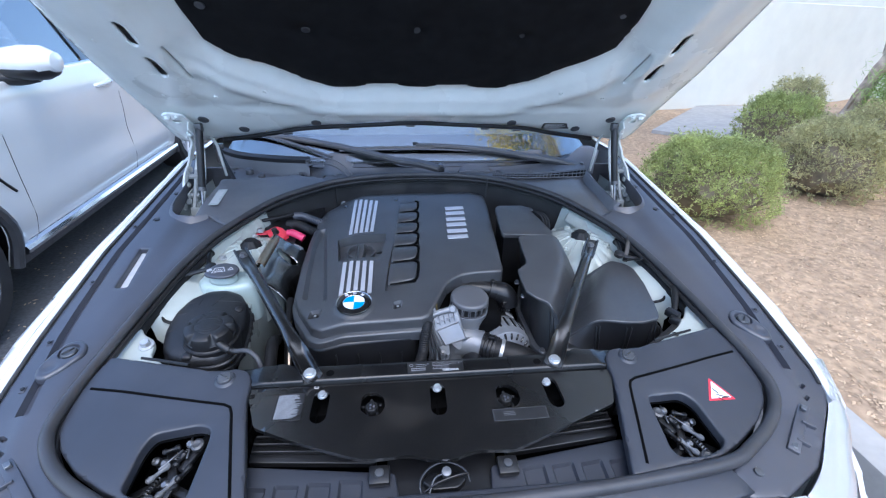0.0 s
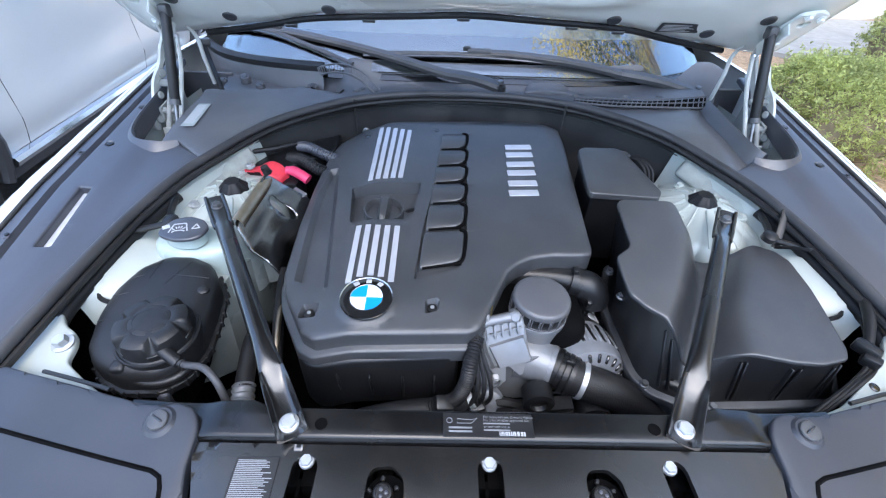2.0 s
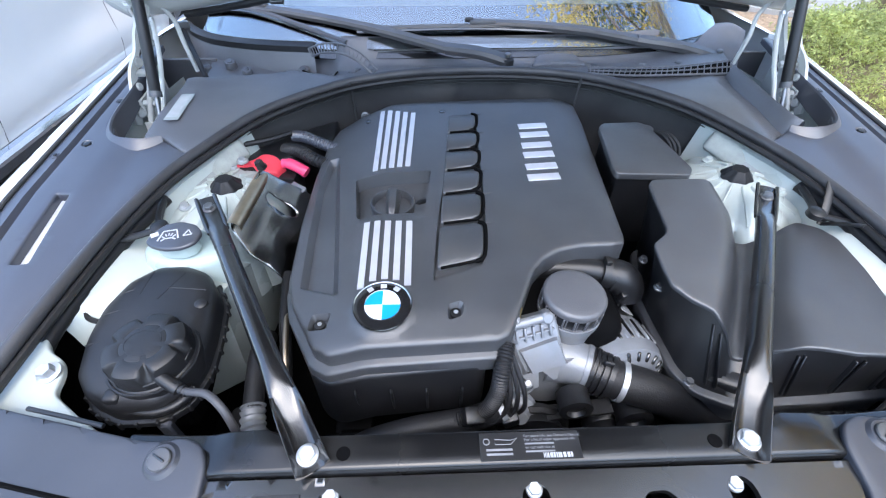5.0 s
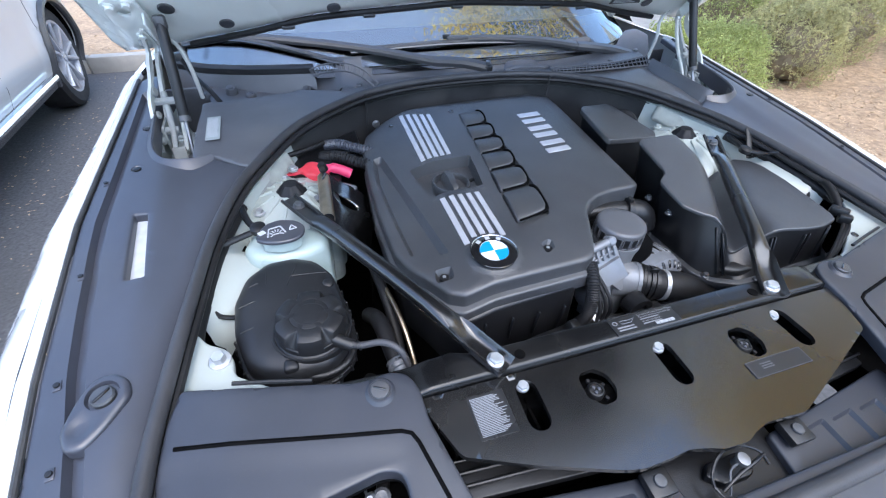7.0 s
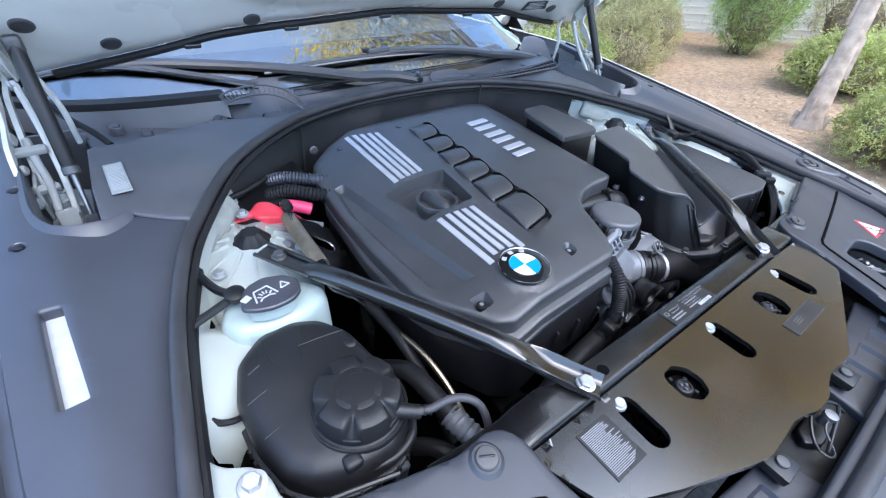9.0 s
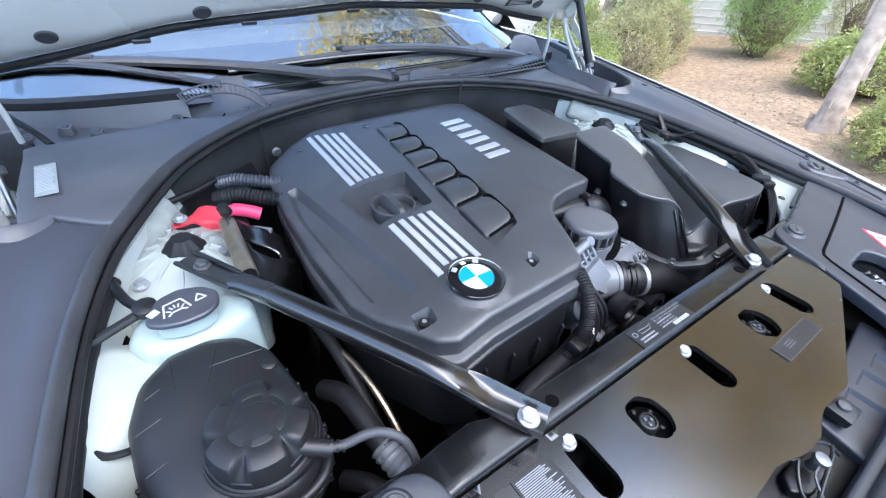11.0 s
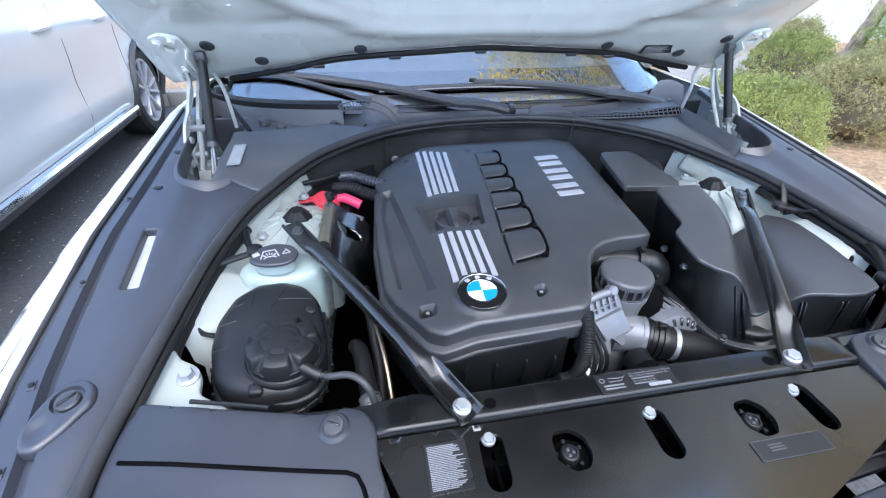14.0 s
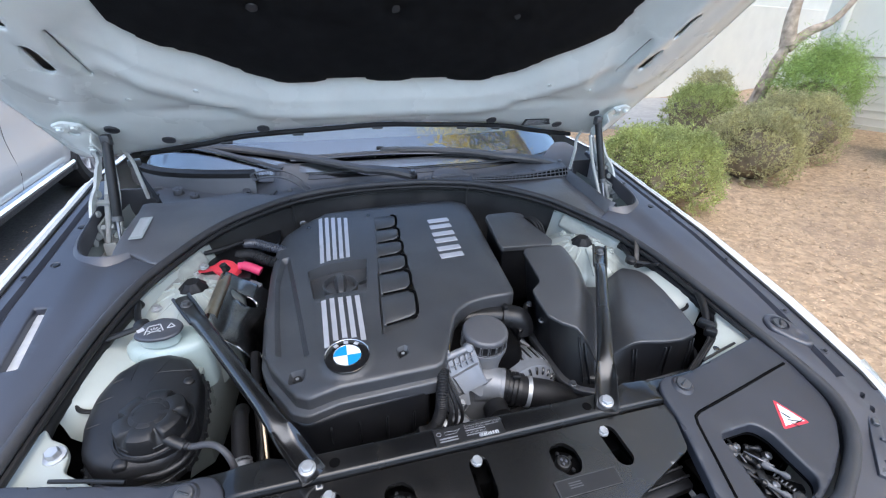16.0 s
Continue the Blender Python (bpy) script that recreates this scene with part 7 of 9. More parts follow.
part("rim", sheet(over(lambda x, y: 0.652 + 0.05 * (y - 0.1)), inset(base_o, -0.009), 0.008, step=0.05, r=0.003), PLASTIC, air)
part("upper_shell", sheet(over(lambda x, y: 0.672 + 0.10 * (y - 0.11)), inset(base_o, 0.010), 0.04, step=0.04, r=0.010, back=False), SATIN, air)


def lid_z(x, y):
    """One lid: a high inner plane, a valley under the brace, a domed outer plane."""
    edge = np.interp(y, [0.10, 0.165, 0.235, 0.305, 0.353, 0.42], [0.282, 0.300, 0.340, 0.374, 0.387, 0.384])
    high = 0.800 + 0.27 * (y - 0.29) - 1.9 * 0.007 * np.log1p(np.exp(np.clip((x - edge - 0.006) / 0.007, -30, 30)))
    start = np.interp(y, [0.10, 0.20, 0.29, 0.36], [0.392, 0.430, 0.482, 0.525])
    dome = 0.752 + 0.04 * (y - 0.11) - 1.3 * 0.010 * np.log1p(np.exp(np.clip((start - 0.006 - x) / 0.010, -30, 30))) - 0.06 * np.clip(x - 0.55, 0, 1)
    k = 0.005
    return k * np.log(np.exp((high - 0.7) / k) + np.exp((dome - 0.7) / k) + np.exp((0.690 + 0.10 * (y - 0.15) - 0.7) / k)) + 0.7


LID = [(0.242, 0.286), (0.2425, 0.255), (0.246, 0.215), (0.267, 0.191), (0.293, 0.174), (0.301, 0.160), (0.318, 0.150), (0.350, 0.142), (0.372, 0.134), (0.390, 0.124), (0.424, 0.115), (0.465, 0.105), (0.506, 0.102), (0.550, 0.112), (0.562, 0.130), (0.578, 0.19), (0.594, 0.26), (0.602, 0.335), (0.588, 0.362), (0.555, 0.378), (0.515, 0.366), (0.48, 0.375), (0.43, 0.395), (0.398, 0.412), (0.38, 0.417), (0.284, 0.417), (0.272, 0.408), (0.273, 0.316), (0.268, 0.305)]
part("lid", sheet(over(lid_z), outline(LID, 0.006, 0.006), 0.004, step=0.006, r=0.0025, back=False), PLASTIC, air, "two-level lid with a valley", 75)
lid_line = outline(LID, 0.004, 0.006)
foot_line = inset(base_o, 0.004)


def resample(line, n, start):
    """n points at even steps along a closed line, from the one nearest to start."""
    line = np.roll(line, -int(np.argmin(np.hypot(*(line - start).T))), 0)
    closed = np.vstack([line, line[:1]])
    way = np.concatenate([[0], np.cumsum(np.hypot(*np.diff(closed, axis=0).T))])
    t = np.linspace(0, way[-1], n, endpoint=False)
    return np.column_stack([np.interp(t, way, closed[:, 0]), np.interp(t, way, closed[:, 1])])


if np.sum(foot_line[:, 0] * np.roll(foot_line[:, 1], -1) - foot_line[:, 1] * np.roll(foot_line[:, 0], -1)) * np.sum(lid_line[:, 0] * np.roll(lid_line[:, 1], -1) - lid_line[:, 1] * np.roll(lid_line[:, 0], -1)) < 0:
    foot_line = foot_line[::-1]
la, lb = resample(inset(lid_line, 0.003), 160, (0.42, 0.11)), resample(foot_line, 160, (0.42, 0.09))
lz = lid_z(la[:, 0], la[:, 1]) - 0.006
# Wall in a darker plastic than the lid: shade of the gap as colour.
part("shaded_lid_wall", loft([[(x, y, z) for (x, y), z in zip(la, lz)], [(x, y, 0.652) for x, y in lb]], True, False), SATIN, air, "", 60)
for x in (0.302, 0.405, 0.475, 0.545):
    for d in (-0.005, 0.005):
        k = min((q for q in range(len(la)) if la[q][1] < 0.2), key=lambda q: abs(la[q][0] - x - d))
        k2 = min((q for q in range(len(lb)) if lb[q][1] < 0.2), key=lambda q: abs(lb[q][0] - x - d))
        p0, p1 = Vector((*la[k], lz[k])), Vector((*lb[k2], 0.652))
        p0, p1 = p0.lerp(p1, 0.12) + Vector((0, -0.002, 0)), p0.lerp(p1, 0.92) + Vector((0, -0.002, 0))
        dv = p1 - p0
        part("clip_rib", rounded_box((0.003, 0.006, dv.length), Matrix.Translation((p0 + p1) / 2) @ dv.to_track_quat("Z", "Y").to_matrix().to_4x4(), 0.001, 1), SATIN, air)
for x, y in ((0.278, 0.128), (0.372, 0.088), (0.59, 0.10), (0.252, 0.31), (0.252, 0.245)):
    hex_bolt((x, y, 0.654 if y < 0.2 else 0.74), (0, -0.1, 1), 0.006, 0.008, 1.3, DULL, air)
for k in range(9):
    part("intake_bar", rounded_box((0.016, 0.004, 0.028), pose(0.40 + 0.02 * k, 0.088, 0.612), 0.001, 1), SATIN, air)
wires = thing("sensor_wires", (0.60, 0.12, 0.60), "thin black wires looping beside the air filter box", "cable")
for k in range(3):
    a = 0.008 * k
    part("wire", tube(smooth_line([(0.475 + a, 0.048, 0.68), (0.505 + a, 0.064, 0.705), (0.555 + a, 0.090, 0.718 + a * 0.5), (0.598 + a, 0.118, 0.728), (0.616, 0.150, 0.742), (0.632, 0.19, 0.752)], 6), 0.0035, 8), RUBBER, wires)
part("plug", rounded_box((0.02, 0.035, 0.02), pose(0.606, 0.140, 0.742, 0, 0, 30), 0.005, 2), SATIN, wires)
part("plug", rounded_box((0.02, 0.025, 0.02), pose(0.603, 0.122, 0.735, 0, 0, 40), 0.005, 2), SATIN, wires)
hose2 = thing("side_cable_boot", (0.64, 0.22, 0.70), "black rubber cable boot along the inner fender", "cable")
part("boot", tube(smooth_line([(0.664, 0.245, 0.764), (0.650, 0.215, 0.764), (0.634, 0.182, 0.758), (0.612, 0.146, 0.746)], 6), lambda t: 0.0065 + 0.002 * math.sin(t * 3.1), 12), RUBBER, hose2)

strap = thing("cable_bracket", (0.59, 0.36, 0.76), "flat black metal straps holding a cable on the inner fender", "bracket")
part("strap", slat_arm([(0.616, 0.420, 0.818), (0.602, 0.392, 0.795), (0.587, 0.364, 0.766)], (0.007, 0.007), (0.002, 0.002)), SATIN, strap)
part("strap", slat_arm([(0.587, 0.364, 0.768), (0.596, 0.340, 0.786), (0.606, 0.316, 0.800)], (0.006, 0.006), (0.002, 0.002)), SATIN, strap)
part("cable", tube(smooth_line([(0.622, 0.430, 0.800), (0.630, 0.380, 0.790), (0.638, 0.320, 0.778), (0.655, 0.270, 0.764), (0.668, 0.244, 0.756)], 6), 0.0055, 10), RUBBER, strap, "black rubber cable")

# control unit box at the rear right
ecu = thing("control_box", (0.31, 0.55, 0.62), "black plastic electronics box with a flat grey lid", "control box")
ECU = [(0.246, 0.474), (0.400, 0.490), (0.414, 0.512), (0.366, 0.636), (0.350, 0.650), (0.262, 0.632), (0.248, 0.618), (0.241, 0.490)]
ecu_z = lambda x, y: 0.812 + 0.19 * (y - 0.475) - 0.13 * (x - 0.25)
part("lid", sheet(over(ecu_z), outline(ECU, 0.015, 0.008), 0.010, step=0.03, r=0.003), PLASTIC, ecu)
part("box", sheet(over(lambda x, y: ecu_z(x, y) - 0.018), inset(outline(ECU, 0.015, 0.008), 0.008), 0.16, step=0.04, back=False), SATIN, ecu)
loops = thing("ecu_cables", (0.40, 0.60, 0.70), "thick black cable loops behind the electronics box", "cable")
for k in range(3):
    a = 0.009 * k
    part("cable", tube(smooth_line([(0.375 + a, 0.660, 0.76), (0.385 + a, 0.655, 0.800), (0.400 + a, 0.635, 0.808), (0.416 + a, 0.612, 0.790), (0.420 + a, 0.598, 0.75)], 6), 0.004, 10), RUBBER, loops)
part("plug", rounded_box((0.024, 0.02, 0.02), pose(0.378, 0.662, 0.806, 10, 20, 30), 0.004, 2), DULL, loops)

# ---- radiator support and front panels ----
rad = thing("radiator_support", (0, -0.05, 0.55), "glossy black steel radiator support with slots and labels", "radiator support")


def rail_z(x, y):
    return 0.7402 + 0 * x


rings = []
for x in np.linspace(-0.47, 0.47, 95):
    yb = float(np.interp(abs(x), [0.285, 0.31, 0.40, 0.47], [0.021, 0.030, 0.030, 0.034]))
    bump_ = 0.004 * math.exp(-((abs(x) - 0.30) / 0.03) ** 2) - 0.006 * float(np.interp(abs(x), [0.352, 0.372], [0, 1]))
    rings.append([(x, y, z) for y, z in ((yb + 0.004, 0.702), (yb + 0.004, 0.7370 + bump_), (yb + 0.0025, 0.7400 + bump_), (yb, 0.7410 + bump_), (0.010, 0.7405 + bump_), (0.0, 0.7400 + min(0, bump_)), (-0.010, 0.7395 + min(0, bump_)), (-0.0135, 0.7380 + min(0, bump_)), (-0.0150, 0.735 + min(0, bump_)), (-0.0160, 0.727 + min(0, bump_)), (-0.0168, 0.716 + min(0, bump_)))])
part("rail", loft(rings, False, False), GLOSSBLACK, rad, "", 50)
for x in (-0.214, 0.216):
    # The rail is not pierced: a near-black disc gives each hole's shade.
    part("rail_hole_disc", disc((x, 0.0025, 0.7400), (0, 0, 1), 0.008, 0.0012, 20, 0.0), DEEP, rad)


def apron_z(x, y):
    return 0.727 + 0.09 * (y + 0.035)


PLATE = [(-0.372, -0.018), (-0.338, -0.103), (-0.256, -0.138), (-0.158, -0.173), (-0.134, -0.179), (-0.090, -0.178), (-0.064, -0.176), (-0.039, -0.182), (-0.019, -0.189), (0.018, -0.190), (0.034, -0.183), (0.061, -0.177), (0.125, -0.181), (0.240, -0.140), (0.342, -0.102), (0.372, -0.020)]
plate_o = outline(PLATE, 0.006, 0.008)
slots = [capsule(x, -0.067, 0.072, 0.031, t) for x, t in ((-0.226, -2), (0.0, 0), (0.230, 3))]
squares = [outline([(x + dx, y) for dx, y in ((-0.021, -0.052), (-0.014, -0.044), (0.008, -0.0425), (0.022, -0.056), (0.024, -0.078), (0.014, -0.094), (-0.006, -0.096), (-0.023, -0.080))], 0.01, 0.006) for x in (-0.127, 0.137)]
part("front_plate", sheet(over(apron_z), plate_o, 0.008, [*slots, *squares], 0.012), PLATEPAINT, rad)
for x, y in ((-0.226, -0.0355), (0.0, -0.0355), (0.226, -0.037)):
    hex_bolt((x, y, float(apron_z(np.array([x]), np.array([y]))[0]) - 0.007), (0, -0.09, 1), 0.0078, 0.007, 1.2, ZINC, rad)
for x in (-0.129, 0.134):
    m = face_to((x, -0.069, 0.712), (0, -0.1, 1))
    part("clip_base", sheet(over(lambda x, y: 0.706 + 0 * x), circle(x + 0.004, -0.071, 0.026, 24), 0.004, step=0.02), DEEP, rad)
    sc = part("clip_screw", lathe([(0.0125, -0.004), (0.0125, 0.004), (0.0105, 0.007), (0.0085, 0.0075), (0.0080, 0.0055), (0.001, 0.0055)], m, 24), SATIN, rad)
    bm = bmesh.new()
    for k in range(5):
        rounded_box((0.006, 0.005, 0.005), m @ pose(0.017 * math.cos(1.257 * k + 0.4), 0.017 * math.sin(1.257 * k + 0.4), 0, 0, 0, 72 * k), 0.001, 1, bm)
    part("clip_teeth", bm, SATIN, sc)
    bm = bmesh.new()
    for k in range(3):
        lathe([(0.0022, 0.0), (0.0022, 0.0022), (0.001, 0.0026)], m @ pose(0.0042 * math.cos(2.094 * k), 0.0042 * math.sin(2.094 * k), 0.0053), 10, bm)
    part("screw_star", bm, TRIM, sc)


def sticker(x, y, w, h, turn, base, ink, rows, seed, label, zf=apron_z, tilt=(0, -0.09, 1), code=False):
    m = face_to((x, y, float(zf(np.array([x]), np.array([y]))[0]) + 0.0008), tilt, turn)
    lab = part("sticker", rounded_box((w, h, 0.0012), m, 0.0003, 1), base, rad, label)
    if rows:
        part("print", bars(m @ pose(0, 0, 0.0007), w, h, rows, seed, 0.72 if ink is PAPER else 0.5), ink, lab)
    return lab, m


sticker(-0.2835, -0.0640, 0.052, 0.060, 0, LABELBLACK, MIDPRINT, 26, 3, "black label filled with pale print")
m1, mm = sticker(0.000, 0.004, 0.116, 0.032, 0, LABELBLACK, DIMPRINT, 0, 9, "black label with light print and a barcode", rail_z, (0, 0, 1))


def writing(text, m, size, parent):
    """Flat letters of the built-in font as a thin mesh."""
    cu = bpy.data.curves.new("writing", "FONT")
    cu.body, cu.size, cu.extrude, cu.resolution_u = text, size, 0.0001, 2
    tmp = bpy.data.objects.new("writing", cu)
    bpy.context.scene.collection.objects.link(tmp)
    me = bpy.data.meshes.new_from_object(tmp.evaluated_get(bpy.context.evaluated_depsgraph_get()))
    bpy.data.objects.remove(tmp)
    me.transform(m)
    me.materials.clear()
    me.materials.append(RAILPRINT)
    ob = new("print_line", me)
    ob.parent = parent
    return ob


for k, line_ in enumerate(("For more info see Owner's Manual.", "For a list of other approved oils", "", "or our web site at", "")):
    at_ = mm @ pose(-0.006, 0.0095 - 0.0044 * k, 0.0008)
    if line_:
        writing(line_, at_, 0.0046, m1)
    else:
        part("print_bar", rounded_box((0.034, 0.0018, 0.0003), at_ @ pose(0.017, 0.0013, 0), 0, 1), RAILPRINT, m1)
# oil can sign and two bars beside it
part("oil_can_sign", tube([mm @ Vector(p) for p in ((-0.040, 0.002, 0.0009), (-0.022, 0.002, 0.0009), (-0.014, 0.009, 0.0009), (-0.022, 0.0065, 0.0009), (-0.040, 0.008, 0.0009))], 0.0005, 5, True), RAILPRINT, m1, "outline of an oil can")
part("round_mark", tube([mm @ Vector((-0.050 + 0.0035 * math.cos(a), 0.0055 + 0.0035 * math.sin(a), 0.0009)) for a in np.linspace(0, 6.28, 17)[:-1]], 0.0006, 5, True), RAILPRINT, m1)
for k in range(2):
    part("print_bar", rounded_box((0.030, 0.0024, 0.0003), mm @ pose(-0.036, -0.004 - 0.005 * k, 0.0008), 0, 1), RAILPRINT, m1)
bm = bmesh.new()
rnd = random.Random(2)
x = 0.0
while x < 0.034:
    w = rnd.choice((0.0008, 0.0014, 0.002))
    rounded_box((w, 0.0055, 0.0006), mm @ pose(0.014 + x, -0.0115, 0.0009), 0, 1, bm)
    x += w + 0.0009
part("barcode", bm, GREYPRINT, m1)
lab, lm = sticker(0.152, -0.112, 0.106, 0.025, 0, LABELBLACK, DIMPRINT, 0, 5, "dull black label with a faint grey border")
bm = bmesh.new()
for sx, sy, px_, py_ in ((0.103, 0.0007, 0, 0.0122), (0.103, 0.0007, 0, -0.0122), (0.0007, 0.0244, 0.0512, 0), (0.0007, 0.0244, -0.0512, 0)):
    rounded_box((sx, sy, 0.0004), lm @ pose(px_, py_, 0.0008), 0, 1, bm)
part("border", bm, DIMPRINT, lab)
part("print", bars(lm @ pose(-0.020, 0.002, 0.0007), 0.026, 0.012, 3, 5, 0.4), DIMPRINT, lab)
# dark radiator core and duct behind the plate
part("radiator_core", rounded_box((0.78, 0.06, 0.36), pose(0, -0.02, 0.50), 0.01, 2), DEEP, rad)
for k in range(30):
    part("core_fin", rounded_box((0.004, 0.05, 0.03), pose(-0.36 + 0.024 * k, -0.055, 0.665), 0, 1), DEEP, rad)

duct = thing("air_duct", (0, -0.2, 0.55), "ribbed black plastic air duct before the radiator", "air duct")
for s in (-1, 1):
    o = outline([(s * 0.085, -0.178), (s * 0.348, -0.146), (s * 0.352, -0.236), (s * 0.075, -0.246)], 0.02, 0.008)
    part("duct_panel", sheet(over(lambda x, y: 0.675 + 0.10 * (y + 0.15)), o, 0.02, step=0.025, r=0.004, pockets=[(outline([(s * (0.14 + 0.054 * k), -0.187), (s * (0.182 + 0.054 * k), -0.183), (s * (0.182 + 0.054 * k), -0.232), (s * (0.14 + 0.054 * k), -0.234)], 0.02, 0.004), 0.006, 0.004) for k in range(4)]), PANELBLACK, duct)
    o = outline([(s * 0.12, -0.10), (s * 0.352, -0.075), (s * 0.350, -0.130), (s * 0.12, -0.150)], 0.03, 0.006)
    part("upper_vane", sheet(over(lambda x, y: 0.662 + 0.05 * (y + 0.15)), o, 0.01, step=0.03, r=0.002), SATIN, duct)
    for k in range(3):
        part("louvre", rounded_box((0.21, 0.004, 0.014), pose(s * 0.24, -0.092 - 0.016 * k, 0.672, 25, 0, s * 4), 0.001, 1), SATIN, duct)
    cl = part("corner_clip", rounded_box((0.036, 0.032, 0.014), pose(s * 0.112, -0.190, 0.684, 8), 0.003, 2), SATIN, duct)
    part("clip_pin", disc((s * 0.112, -0.190, 0.6905), (0, -0.1, 1), 0.008, 0.004, 16), PLASTIC, cl)
part("duct_bridge", sheet(over(lambda x, y: 0.664 + 0.10 * (y + 0.15)), outline([(-0.10, -0.135), (0.10, -0.135), (0.10, -0.243), (0.03, -0.246), (-0.03, -0.246), (-0.10, -0.243)], 0.02, 0.006), 0.012, step=0.03, r=0.003), SATIN, duct)
part("front_lip", sheet(over(lambda x, y: 0.690 + 0.2 * (y + 0.25)), outline([(-0.50, -0.232), (0.50, -0.232), (0.52, -0.272), (0.44, -0.290), (0.2, -0.297), (0, -0.299), (-0.2, -0.297), (-0.44, -0.290), (-0.52, -0.272)], 0.03), 0.02, step=0.03, r=0.005), PANELBLACK, duct)
latch = thing("bonnet_catch", (0, -0.195, 0.62), "bonnet catch with a bright pin in the middle", "latch")
part("plate", sheet(over(lambda x, y: 0.671 + 0.05 * (y + 0.2)), outline([(-0.026, -0.184), (0.026, -0.184), (0.040, -0.198), (0.022, -0.214), (-0.022, -0.214), (-0.040, -0.198)], 0.012, 0.006), 0.012, step=0.02, r=0.003), SATIN, latch)
part("pin", lathe([(0.006, 0), (0.006, 0.014), (0.009, 0.016), (0.008, 0.021), (0.003, 0.022)], face_to((0.002, -0.198, 0.680), (0, -0.2, 1)), 20), DULL, latch, "bright zinc pin")
part("spring", tube(smooth_line([(-0.044, -0.213, 0.678), (-0.041, -0.202, 0.686), (-0.026, -0.190, 0.695), (-0.004, -0.184, 0.699), (0.018, -0.188, 0.698), (0.036, -0.199, 0.692), (0.042, -0.212, 0.682)], 5), 0.0022, 8), SATIN, latch)
part("lever", tube(smooth_line([(-0.036, -0.220, 0.676), (-0.012, -0.213, 0.688), (0.020, -0.207, 0.694), (0.040, -0.202, 0.690)], 5), 0.0024, 8), SATIN, latch)
part("wire_hook", tube(smooth_line([(-0.044, -0.213, 0.678), (-0.040, -0.224, 0.675), (-0.030, -0.226, 0.676), (-0.018, -0.206, 0.690), (0.0, -0.203, 0.696)], 5), 0.0016, 8), PLASTIC, latch)

